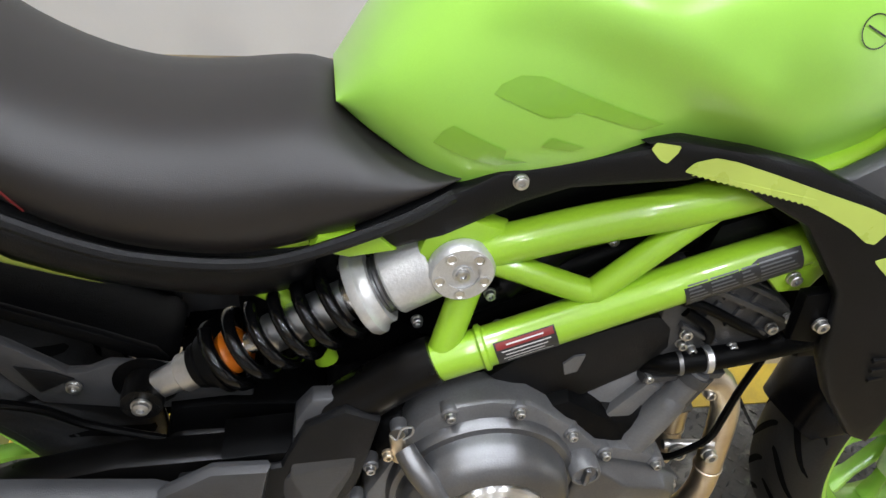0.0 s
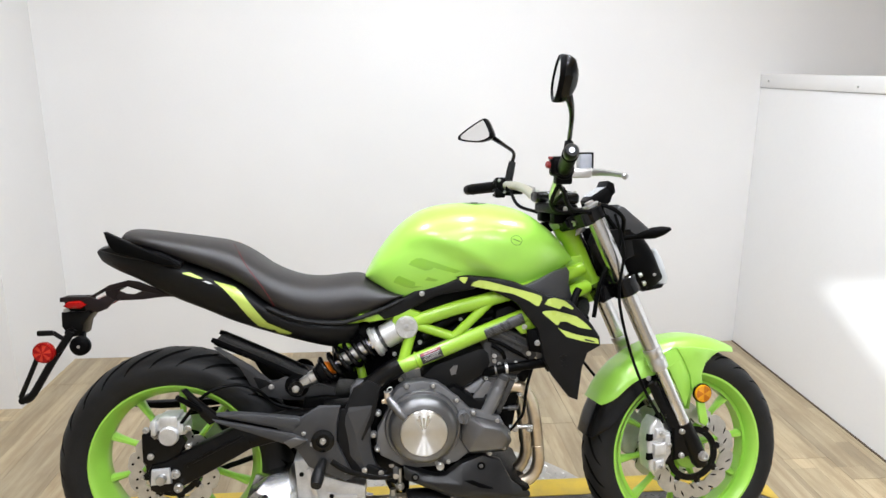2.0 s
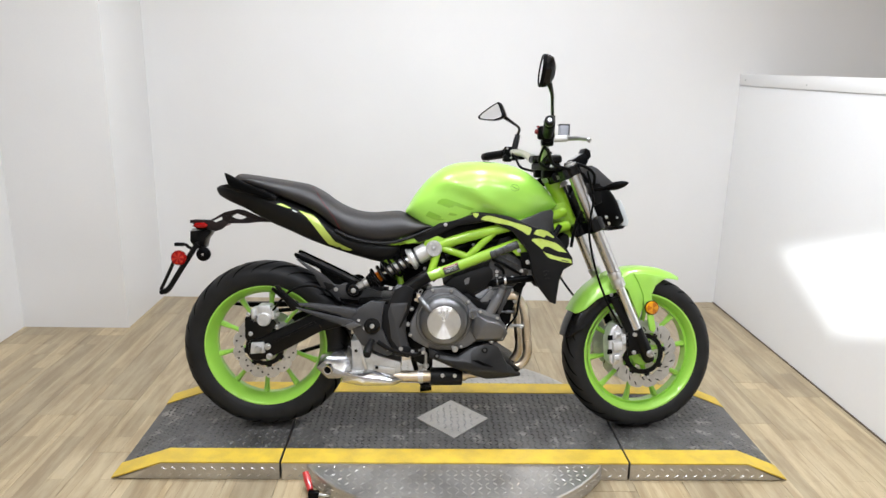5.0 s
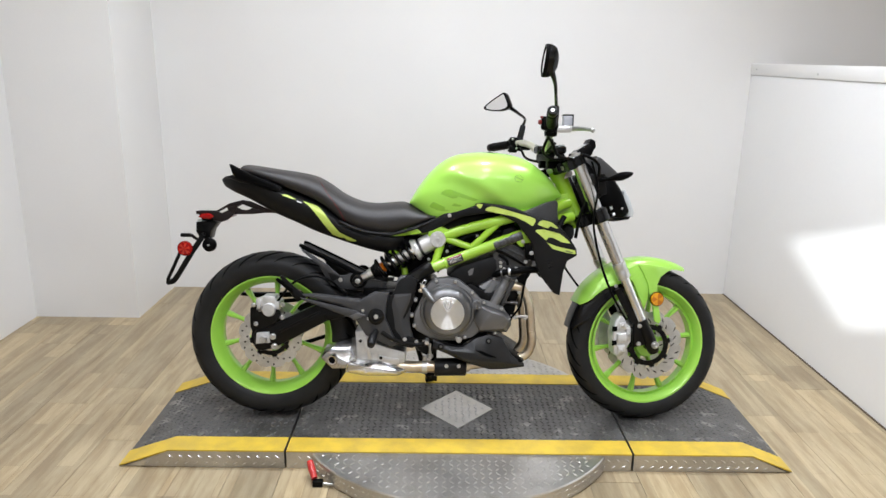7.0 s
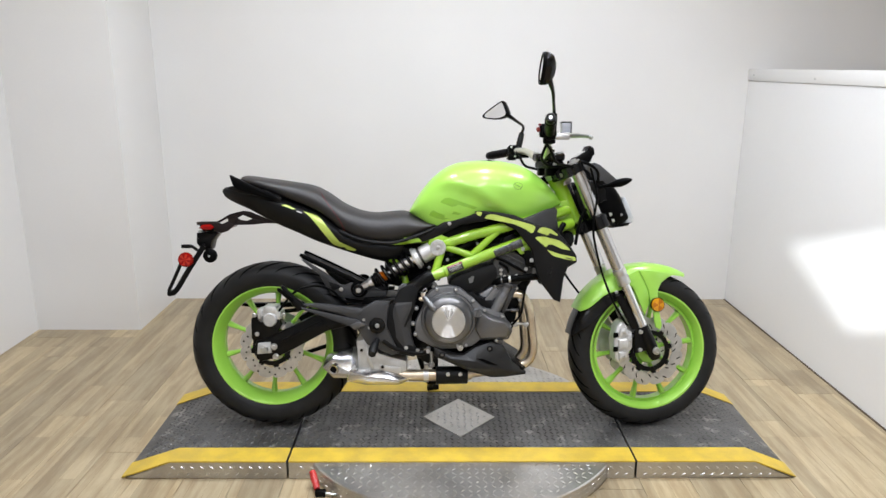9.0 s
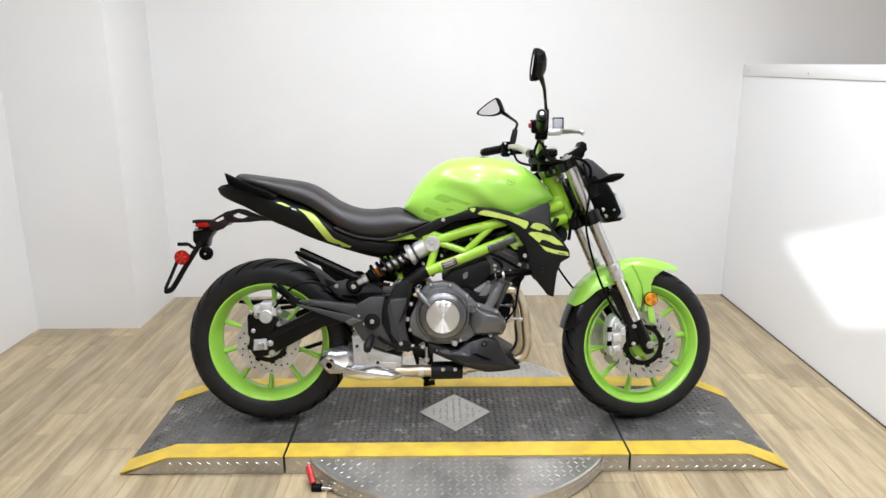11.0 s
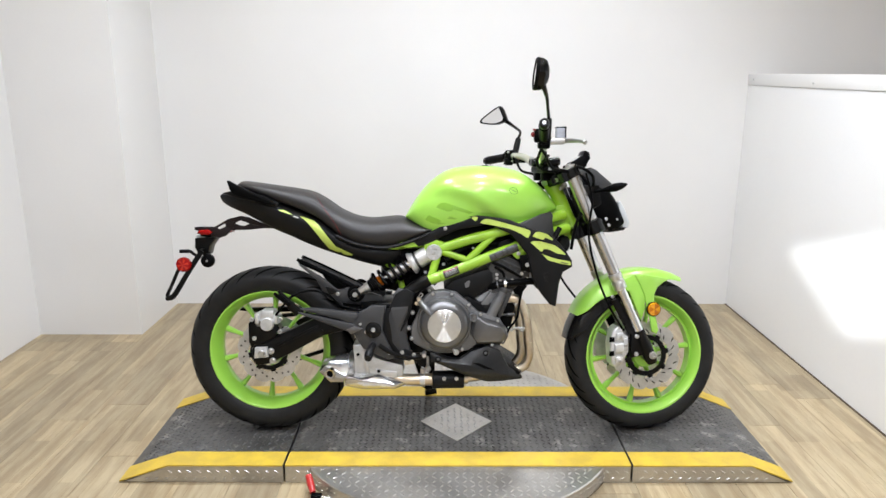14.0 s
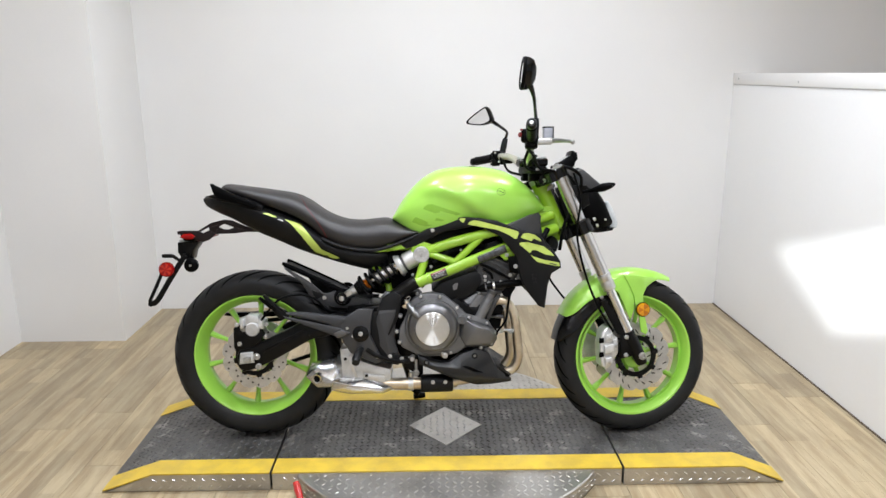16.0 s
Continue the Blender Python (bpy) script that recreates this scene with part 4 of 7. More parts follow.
# labels on the lower tube
def tube_label(name, a, b, half_w, material, lift, lab="", off=0.0):
    """A film wrapped on the outer face of the lower frame tube, from share a to b of its visible run."""
    p0, p1 = Vector((0.587, -0.125, 0.585)), Vector((0.935, -0.125, 0.7195))
    d = (p1 - p0).normalized()
    up = Vector((0, 1, 0)).cross(d)
    if up.z < 0:
        up = -up
    out = Vector((0, -1, 0))
    bm = bmesh.new()
    rows = []
    for i in range(13):
        c = p0 + (p1 - p0) * (a + (b - a) * i / 12)
        rows.append([bm.verts.new(c + (0.0195 + lift) * (math.cos(q) * out + math.sin(q) * up)) for q in [off + half_w * (j / 4 - 1) for j in range(9)]])
    for p, q in zip(rows, rows[1:]):
        for j in range(8):
            bm.faces.new((p[j], p[j + 1], q[j + 1], q[j]))
    return part(name, bm, material, bike, lab)


tube_label("warning_label", 0.190, 0.345, 0.80, M_LABEL_BLACK, 0.0007, "black warning label with a red heading")
tube_label("label_heading", 0.195, 0.34, 0.17, M_LABEL_RED, 0.0010, "", 0.58)
for k in range(4):
    tube_label("label_line", 0.205 + 0.008 * (k % 2), 0.330 - 0.010 * (k % 3), 0.028, M_LABEL_WHITE, 0.0011, "", 0.28 - 0.19 * k)
tube_label("label_line", 0.220, 0.315, 0.035, M_LABEL_WHITE, 0.0013, "", 0.58)
tube_label("tyre_label", 0.665, 0.955, 0.82, M_LABEL_BLACK, 0.0007, "grey information label with small print")
for k in range(7):
    for a, b in ((0.675, 0.725), (0.73, 0.80), (0.806, 0.845), (0.85, 0.945)):
        tube_label("label_line", a, b - 0.006 * ((k * 3) % 4), 0.042, M_LABEL_SILVER, 0.0010, "", 0.60 - 0.19 * k)

# -- black lower frame and footrest plates --

both("frame_down_tube", lambda: tube([(0.600, -0.125, 0.594), (0.575, -0.125, 0.580), (0.550, -0.125, 0.563), (0.525, -0.127, 0.545), (0.505, -0.130, 0.533), (0.494, -0.130, 0.529), (0.488, -0.128, 0.527)], [0.0235, 0.0245, 0.0250, 0.0255, 0.0235, 0.018, 0.008], 18), M_FRAME_BLACK, bike, "black steel frame tube")
both("footrest_plate", lambda: plate([(0.455, 0.492), (0.478, 0.545), (0.515, 0.565), (0.548, 0.548), (0.538, 0.50), (0.527, 0.455), (0.50, 0.405), (0.478, 0.36), (0.52, 0.34), (0.562, 0.322), (0.53, 0.297), (0.47, 0.308), (0.41, 0.345), (0.375, 0.372), (0.35, 0.395), (0.345, 0.43), (0.36, 0.482)], -0.158, -0.145, 0.005, 2), M_GREY, bike, "dark grey cast footrest plate")
both("plate_cover", lambda: plate([(0.326, 0.466), (0.393, 0.506), (0.446, 0.504), (0.437, 0.458), (0.433, 0.412), (0.443, 0.389), (0.468, 0.335), (0.476, 0.312), (0.452, 0.304), (0.395, 0.330), (0.362, 0.345), (0.337, 0.384), (0.313, 0.425)], -0.172, -0.152, 0.009, 2), M_COVER, bike, "grey moulded footrest cover")
COLUMN = [(0.486, 0.561, -0.138), (0.470, 0.540, -0.144), (0.463, 0.484, -0.162), (0.447, 0.461, -0.152), (0.440, 0.406, -0.152), (0.450, 0.372, -0.154), (0.477, 0.309, -0.154), (0.520, 0.300, -0.152), (0.556, 0.305, -0.148), (0.533, 0.331, -0.146), (0.523, 0.365, -0.146), (0.519, 0.393, -0.146), (0.524, 0.494, -0.160), (0.542, 0.533, -0.146), (0.515, 0.560, -0.136), (0.484, 0.421, -0.164), (0.495, 0.365, -0.165), (0.505, 0.325, -0.159)]
both("frame_column_cover", lambda: facets(COLUMN, [(0, 1, 2, 12, 13, 14), (2, 3, 4, 15), (2, 15, 12), (12, 15, 11), (4, 5, 16, 15), (5, 6, 17, 16), (15, 16, 10, 11), (16, 17, 9, 10), (17, 8, 9), (6, 7, 17), (7, 8, 17)], -0.120), M_COVER, bike, "dark moulded frame cover")
# brighter material stands in for the light on this heel guard facet
both("heel_lit_facet", lambda: plate([(0.304, 0.420), (0.332, 0.432), (0.362, 0.423), (0.321, 0.403)], -0.185, -0.172, 0.002), M_ENGINE, bike, "lit facet of the heel guard, in a brighter grey")
both("swing_cover", lambda: plate([(0.118, 0.492), (0.18, 0.495), (0.233, 0.490), (0.338, 0.477), (0.362, 0.465), (0.335, 0.445), (0.313, 0.430), (0.283, 0.452), (0.183, 0.476)], -0.172, -0.145, 0.007, 2), M_COVER, bike, "dark grey plastic heel guard")
both("heel_trim", lambda: plate([(0.129, 0.483), (0.229, 0.461), (0.328, 0.438), (0.362, 0.419), (0.335, 0.400), (0.303, 0.414), (0.223, 0.444), (0.139, 0.474)], -0.180, -0.166, 0.005, 2), M_COVER, bike, "grey heel guard blade")
both("heel_backing", lambda: plate([(0.15, 0.475), (0.283, 0.455), (0.34, 0.45), (0.35, 0.39), (0.30, 0.412), (0.22, 0.445)], -0.160, -0.140, 0.003), M_BLACK, bike)
both("passenger_bracket", lambda: plate([(0.055, 0.556), (0.064, 0.560), (0.102, 0.523), (0.132, 0.498), (0.150, 0.480), (0.120, 0.466), (0.100, 0.486), (0.085, 0.510)], -0.172, -0.152, 0.005, 2), M_FRAME_BLACK, bike, "black passenger footrest bracket")
both("passenger_footrest", lambda: tube([(0.10, -0.165, 0.505), (0.085, -0.18, 0.52), (0.066, -0.205, 0.545), (0.058, -0.215, 0.555)], [0.008, 0.007, 0.007, 0.006], 12), M_BLACK, bike, "folded black passenger footrest")
cap = part("pivot_cap", lathe([(0, 0), (0.027, 0), (0.029, 0.003), (0.029, 0.008), (0.025, 0.010), (0.016, 0.010), (0.014, 0.006), (0.010, 0.006), (0, 0.006)], (0.400, -0.170, 0.417), (0, -1, 0), 32), M_GLOSS, bike, "black pivot cap with a bright nut")
part("pivot_nut", bolt(0.400, -0.176, 0.417, 0.0068, 0.008), M_BOLT, cap)
for x, z, r in ((0.352, 0.437, 0.0045), (0.372, 0.408, 0.0045), (0.262, 0.449, 0.0035), (0.458, 0.333, 0.006), (0.503, 0.334, 0.006), (0.545, 0.325, 0.006)):
    part("plate_bolt", bolt(x, -0.171, z, r, 0.006), M_BOLT, bike)
both("rider_footrest", lambda: tube([(0.400, -0.165, 0.362), (0.396, -0.185, 0.357), (0.392, -0.205, 0.350), (0.389, -0.225, 0.340), (0.387, -0.245, 0.330)], [0.010, 0.012, 0.015, 0.016, 0.013], 14), M_GREY, bike, "black rubber footrest")
pedal = part("brake_pedal", tube([(0.42, -0.17, 0.36), (0.46, -0.175, 0.335), (0.52, -0.178, 0.318), (0.565, -0.18, 0.318), (0.585, -0.19, 0.333)], [0.009, 0.008, 0.007, 0.007, 0.008], 10, flat=0.6), M_FRAME_BLACK, bike, "black brake pedal")
part("pedal_tip", tube([(0.583, -0.17, 0.333), (0.583, -0.215, 0.333)], 0.0075, 10), M_ALU, pedal)
# rear master cylinder and alu lever behind
part("brake_lever_arm", tube([(0.394, -0.118, 0.456), (0.410, -0.120, 0.449), (0.428, -0.122, 0.457), (0.438, -0.124, 0.472), (0.450, -0.126, 0.480)], [0.006, 0.010, 0.011, 0.009, 0.010], 12, 6, flat=0.6), M_CALIPER, bike, "curved bare alloy lever")
part("lever_bolt", bolt(0.449, -0.131, 0.479, 0.007, 0.007), M_BOLT, bike)
part("plate_inner", plate([(0.40, 0.50), (0.47, 0.505), (0.485, 0.49), (0.46, 0.48), (0.40, 0.485)], -0.150, -0.10, 0.003), M_BLACK, bike)

# -- engine --
part("crankcase", join(box(0.535, 0.86, -0.135, 0.135, 0.345, 0.515, 0.03, 3), box(0.50, 0.62, -0.11, 0.11, 0.40, 0.54, 0.03, 3), plate([(0.62, 0.50), (0.74, 0.54), (0.80, 0.50), (0.86, 0.44), (0.80, 0.34), (0.62, 0.335)], -0.14, 0.14, 0.02)), M_ENGINE_DARK, bike, "black engine crankcase")
CLX, CLZ = 0.655, 0.437
flange = part("clutch_flange", plate([(0.536, 0.426), (0.563, 0.483), (0.575, 0.516), (0.588, 0.536), (0.616, 0.552), (0.655, 0.557), (0.694, 0.550), (0.745, 0.512), (0.776, 0.480), (0.820, 0.468), (0.858, 0.450), (0.880, 0.408), (0.869, 0.362), (0.772, 0.358), (0.743, 0.336), (0.70, 0.326), (0.64, 0.324), (0.602, 0.330), (0.545, 0.360), (0.533, 0.385)], -0.150, -0.105, 0.007, 2), M_CYL, bike, "dark grey cast clutch cover flange")
part("clutch_cover", lathe([(0.099, -0.010), (0.099, 0.006), (0.096, 0.011), (0.090, 0.012), (0.089, 0.020), (0.086, 0.034), (0.080, 0.043), (0.070, 0.048), (0.061, 0.050), (0.060, 0.047), (0.0, 0.047)], (CLX, -0.150, CLZ), (0, -1, 0), 72), M_ENGINE, bike, "grey cast clutch cover")
bad = part("clutch_badge", lathe([(0.0595, 0.046), (0.0595, 0.052), (0.057, 0.054), (0.0, 0.0545)], (CLX, -0.150, CLZ), (0, -1, 0), 64), M_BADGE, bike, "brushed aluminium badge disc")
for k, (a0, ln) in enumerate([(1.32, 0.036), (1.57, 0.030), (1.82, 0.036), (1.18, 0.030), (1.96, 0.030)]):
    # crest of five short bars
    c, s = math.cos(a0), math.sin(a0)
    b = bmesh.new()
    p = [(0.012, -0.0012), (0.012 + ln, -0.003), (0.012 + ln, 0.003), (0.012, 0.0012)]
    vs = [b.verts.new((CLX + r * c - t_ * s, -0.2049, CLZ + r * s + t_ * c)) for r, t_ in p]
    b.faces.new(vs)
    part("badge_bar", b, M_CHROME, bad)
rib = part("cover_rib", tube([(0.570, -0.165, 0.517), (0.580, -0.180, 0.506), (0.595, -0.192, 0.490), (0.609, -0.198, 0.475)], [0.0105, 0.0115, 0.0115, 0.008], 14), M_ENGINE, bike, "cast oil gallery")
part("brass_fitting", join(tube([(0.566, -0.166, 0.505), (0.563, -0.160, 0.532)], 0.0075, 10), bolt(0.555, -0.164, 0.512, 0.005, 0.008), bolt(0.570, -0.170, 0.506, 0.004, 0.008)), M_PIPE, rib, "small brass cable fitting")
part("wire_clip", tube([(0.556, -0.165, 0.538), (0.562, -0.168, 0.534), (0.566, -0.166, 0.546), (0.576, -0.166, 0.548), (0.576, -0.167, 0.540), (0.568, -0.168, 0.534)], 0.0012, 6), M_BOLT, rib)
oil = part("oil_cap", lathe([(0, -0.02), (0.0165, -0.02), (0.0165, 0.006), (0.0150, 0.009), (0.0125, 0.009), (0.0115, 0.006), (0, 0.006)], (0.760, -0.164, 0.462), (0, -1, 0), 28), M_CYL, bike, "grey oil filler cap")
part("cap_fin", box(0.7570, 0.7630, -0.177, -0.168, 0.450, 0.474, 0.002), M_ENGINE, oil)
part("side_cover", facets([(0.758, 0.478, -0.154), (0.785, 0.462, -0.154), (0.851, 0.441, -0.154), (0.877, 0.424, -0.154), (0.888, 0.390, -0.152), (0.872, 0.360, -0.150), (0.775, 0.358, -0.152), (0.752, 0.400, -0.160), (0.774, 0.462, -0.168), (0.811, 0.437, -0.174), (0.860, 0.425, -0.172), (0.873, 0.404, -0.168), (0.858, 0.376, -0.166), (0.772, 0.372, -0.172)], [(0, 1, 9, 8), (1, 2, 10, 9), (2, 3, 11, 10), (3, 4, 11), (4, 5, 12, 11), (5, 6, 13, 12), (6, 7, 13), (0, 8, 7), (7, 8, 9, 13), (9, 10, 12, 13), (10, 11, 12)], -0.14, 0.003), M_ENGINE, bike, "grey cast generator side cover")
for x, z in ((0.614, 0.545), (0.682, 0.544), (0.743, 0.504), (0.786, 0.469), (0.849, 0.446), (0.876, 0.410), (0.866, 0.372), (0.829, 0.358), (0.72, 0.340), (0.69, 0.338), (0.567, 0.523), (0.540, 0.475), (0.527, 0.418), (0.537, 0.380)):
    boss = part("bolt_boss", lathe([(0.0085, -0.012), (0.0085, 0.001), (0.007, 0.0025), (0, 0.0025)], (x, -0.150, z), (0, -1, 0), 16), M_CYL, bike)
    part("case_bolt", bolt(x, -0.152, z, 0.0046, 0.007), M_BOLT, boss)
# cylinders, leaning forward
cyl = part("cylinder_block", join(facets([(0.748, 0.495, -0.112), (0.765, 0.522, -0.112), (0.814, 0.550, -0.112), (0.838, 0.578, -0.112), (0.884, 0.588, -0.118), (0.905, 0.549, -0.118), (0.876, 0.482, -0.118), (0.856, 0.448, -0.118), (0.800, 0.448, -0.122), (0.757, 0.472, -0.120), (0.775, 0.505, -0.119), (0.800, 0.488, -0.124), (0.830, 0.553, -0.120), (0.806, 0.470, -0.127)], [(0, 1, 10, 9), (1, 2, 12, 11, 10), (9, 10, 11, 13, 8), (2, 3, 12), (3, 4, 12), (11, 12, 4, 5, 6, 13), (13, 6, 7, 8)], 0.115, 0.003), box(0.76, 0.86, -0.105, 0.110, 0.44, 0.54, 0.01)), M_CYL, bike, "dark grey cylinder block leaning forward")
part("cylinder_column", tube([(0.818, -0.128, 0.452), (0.826, -0.130, 0.466), (0.852, -0.129, 0.516), (0.856, -0.128, 0.524), (0.874, -0.126, 0.562)], [0.022, 0.019, 0.0175, 0.0150, 0.0145], 18, 4), M_CYL, cyl, "round cast water channel")
part("column_band", tube([(0.868, -0.1260, 0.548), (0.873, -0.1255, 0.559)], [0.0175, 0.0175], 18), M_HEAD, cyl)
part("cylinder_web", plate([(0.770, 0.482), (0.800, 0.466), (0.838, 0.542), (0.822, 0.548)], -0.130, -0.112, 0.004, 2), M_CYL, cyl)
part("front_web", plate([(0.846, 0.456), (0.862, 0.452), (0.902, 0.540), (0.886, 0.546)], -0.124, -0.112, 0.004, 2), M_HEAD, cyl)
part("top_joint", plate([(0.815, 0.548), (0.902, 0.548), (0.906, 0.556), (0.818, 0.556)], -0.129, -0.112, 0.002), M_HEAD, cyl)
head = part("cylinder_head", plate([(0.815, 0.640), (0.825, 0.556), (0.910, 0.556), (0.962, 0.606), (0.958, 0.632), (0.92, 0.665), (0.87, 0.690), (0.835, 0.68)], -0.122, 0.122, 0.010), M_HEAD, bike, "dark grey cast cylinder head")
part("cam_cover", plate([(0.84, 0.68), (0.925, 0.66), (0.948, 0.70), (0.89, 0.745), (0.85, 0.73)], -0.112, 0.112, 0.014), M_ENGINE_DARK, bike)
for a, b, w in (((0.838, 0.652), (0.930, 0.606), 0.005), ((0.850, 0.668), (0.945, 0.622), 0.006), ((0.868, 0.680), (0.925, 0.652), 0.005), ((0.836, 0.622), (0.880, 0.596), 0.005)):
    part("head_rib", plate([a, (a[0] + 0.4 * w, a[1] + w), (b[0] + 0.4 * w, b[1] + w), b], -0.129, -0.118, 0.002), M_HEAD, head)
for x, z in ((0.858, 0.640), (0.884, 0.630), (0.910, 0.620), (0.872, 0.664), (0.898, 0.652)):
    part("rib_web", plate([(x, z - 0.010), (x + 0.004, z - 0.012), (x + 0.013, z + 0.010), (x + 0.009, z + 0.012)], -0.126, -0.118, 0.001), M_HEAD, head)
for x, z in ((0.846, 0.612), (0.936, 0.615), (0.902, 0.590), (0.950, 0.628)):
    part("head_stud", bolt(x, -0.124, z, 0.0055, 0.007), M_BOLT, head)
# filler plate added to keep the gap behind the headers dark
part("front_filler", plate([(0.872, 0.565), (0.950, 0.602), (0.962, 0.560), (0.935, 0.520), (0.915, 0.470), (0.905, 0.410), (0.885, 0.352), (0.850, 0.350), (0.850, 0.45)], -0.078, 0.08, 0.006), M_ENGINE_DARK, bike, "black filler plate added behind the header pipes")
for x, z in ((0.905, 0.540), (0.918, 0.498)):
    part("header_nut", bolt(x, -0.099, z, 0.006, 0.012), M_BOLT, bike)
# dark block added to close the bright gap beside the clutch cover
part("crankcase_filler", box(0.500, 0.600, -0.105, 0.105, 0.310, 0.425, 0.02, 2), M_ENGINE_DARK, bike)
part("throttle_cover", plate([(0.653, 0.560), (0.687, 0.590), (0.750, 0.612), (0.808, 0.632), (0.838, 0.628), (0.845, 0.588), (0.831, 0.572), (0.812, 0.553), (0.764, 0.525), (0.750, 0.502), (0.714, 0.515)], -0.122, 0.10, 0.010, 2), M_GREY, bike, "black plastic throttle body cover")
part("cover_badge", plate([(0.732, 0.562), (0.728, 0.577), (0.738, 0.587), (0.749, 0.588), (0.744, 0.566)], -0.1245, -0.121), M_CYL, bike, "small grey sticker")
# coolant hose and thermostat
hose = part("coolant_hose", tube([(0.822, -0.110, 0.560), (0.838, -0.124, 0.571), (0.866, -0.128, 0.577), (0.92, -0.126, 0.583), (1.00, -0.114, 0.588)], [0.012, 0.0125, 0.0125, 0.0125, 0.013], 16, 6), M_BLACK, bike, "thick black coolant hose")
part("hose_clamp", lathe([(0.0130, 0), (0.0150, 0.001), (0.0150, 0.007), (0.0130, 0.008)], (0.872, -0.128, 0.578), (0.99, 0, 0.10), 24, True), M_ALU_BRIGHT, hose)
part("hose_clamp", lathe([(0.0118, 0), (0.0135, 0.001), (0.0135, 0.005), (0.0118, 0.006)], (0.846, -0.126, 0.573), (0.98, -0.1, 0.2), 24, True), M_ENGINE, hose)
for p in ([(0.828, -0.124, 0.655), (0.860, -0.128, 0.645), (0.90, -0.128, 0.622), (0.935, -0.122, 0.602)], [(0.838, -0.124, 0.640), (0.865, -0.128, 0.622), (0.872, -0.126, 0.603)]):
    part("head_hose", tube(p, 0.0055, 10), M_BLACK, bike)
part("sensor_cable", tube([(0.955, -0.12, 0.60), (0.943, -0.125, 0.567), (0.932, -0.128, 0.528), (0.926, -0.130, 0.490), (0.921, -0.130, 0.455), (0.907, -0.125, 0.430), (0.888, -0.115, 0.404), (0.880, -0.09, 0.390)], 0.0042, 8), M_BLACK, bike, "black sensor cable")
for x, z in ((0.846, 0.597), (0.823, 0.552), (0.859, 0.588)):
    part("head_bolt", bolt(x, -0.120, z, 0.0048, 0.010), M_BOLT, bike)
for p in ([(0.66, -0.10, 0.66), (0.72, -0.09, 0.70), (0.78, -0.08, 0.715), (0.86, -0.08, 0.72)], [(0.62, -0.08, 0.62), (0.70, -0.08, 0.655), (0.80, -0.085, 0.695), (0.9, -0.08, 0.70)]):
    part("black_hose", tube(p, 0.015, 12), M_BLACK, bike)
part("airbox", plate([(0.56, 0.60), (0.60, 0.78), (0.85, 0.80), (0.95, 0.78), (0.86, 0.72), (0.70, 0.66), (0.62, 0.56)], -0.085, 0.085, 0.02), M_BLACK, bike, "black plastic airbox")
part("battery_box", plate([(0.42, 0.55), (0.42, 0.69), (0.58, 0.70), (0.60, 0.56), (0.52, 0.53)], -0.075, 0.075, 0.015), M_BLACK, bike)
for x, z in ((0.652, 0.645), (0.71, 0.69), (0.585, 0.615), (0.665, 0.605), (0.69, 0.575), (0.76, 0.705), (0.60, 0.545)):
    part("frame_bolt", bolt(x, -0.092, z, 0.005, 0.008), M_BOLT, bike)

# -- exhaust --
for yy, dx in ((-0.095, 0.0), (-0.03, -0.022)):
    part("exhaust_header", tube([(0.872 + dx, yy, 0.516), (0.905 + dx, yy, 0.519), (0.930 + dx, yy, 0.508), (0.950 + dx, yy, 0.474), (0.960 + dx, yy, 0.430), (0.967 + dx, yy, 0.361), (0.970 + dx, yy, 0.305), (0.950 + dx, yy, 0.262), (0.895, yy * 0.95, 0.240), (0.80, yy * 0.8 - 0.01, 0.224), (0.73, -0.06 + yy * 0.3, 0.215)], 0.0165, 20, 8), M_PIPE, bike, "heat-tinted steel exhaust header")
    part("pipe_flange", lathe([(0.017, 0), (0.0182, 0.001), (0.0182, 0.003), (0.017, 0.004)], (0.9675 + dx, yy, 0.355), (0.08, 0, -1), 24, True), M_PIPE, bike)
part("oxygen_sensor", tube([(0.860, -0.09, 0.457), (0.885, -0.09, 0.457), (0.890, -0.09, 0.457), (0.915, -0.085, 0.456)], [0.004, 0.004, 0.007, 0.007], 10, 2), M_ENGINE, bike)
part("header_stay", join(tube([(0.890, -0.10, 0.408), (0.952, -0.105, 0.408)], 0.006, 10), bolt(0.940, -0.115, 0.408, 0.008, 0.012), bolt(0.903, -0.108, 0.408, 0.008, 0.012)), M_BOLT, bike)
part("collector_pipe", tube([(0.74, -0.085, 0.216), (0.62, -0.11, 0.216), (0.52, -0.12, 0.218), (0.46, -0.12, 0.222)], [0.024, 0.022, 0.021, 0.021], 22), M_PIPE, bike, "steel exhaust link pipe")
shield = part("pipe_shield", lathe([(0.027, 0.0), (0.033, 0.002), (0.033, 0.116), (0.027, 0.118)], (0.610, -0.112, 0.216), (1, 0.06, 0), 32, True), M_GREY, bike, "black sleeve over the exhaust link")
for x in (0.655, 0.70):
    part("shield_bolt", bolt(x, -0.141, 0.228, 0.006, 0.005), M_BOLT, shield)
part("pipe_clamp", lathe([(0.022, 0), (0.026, 0.001), (0.026, 0.018), (0.022, 0.019)], (0.565, -0.115, 0.217), (1, 0, 0), 28, True), M_ALU_BRIGHT, bike)
part("clamp_bolt", tube([(0.575, -0.13, 0.245), (0.575, -0.13, 0.262)], 0.008, 10), M_BOLT, bike)
BODY = [(0.299, 0.249, -0.180), (0.328, 0.252, -0.152), (0.418, 0.246, -0.152), (0.522, 0.213, -0.128), (0.519, 0.204, -0.130), (0.477, 0.194, -0.158), (0.359, 0.196, -0.168), (0.297, 0.209, -0.172), (0.291, 0.227, -0.177), (0.361, 0.234, -0.186), (0.477, 0.212, -0.164)]
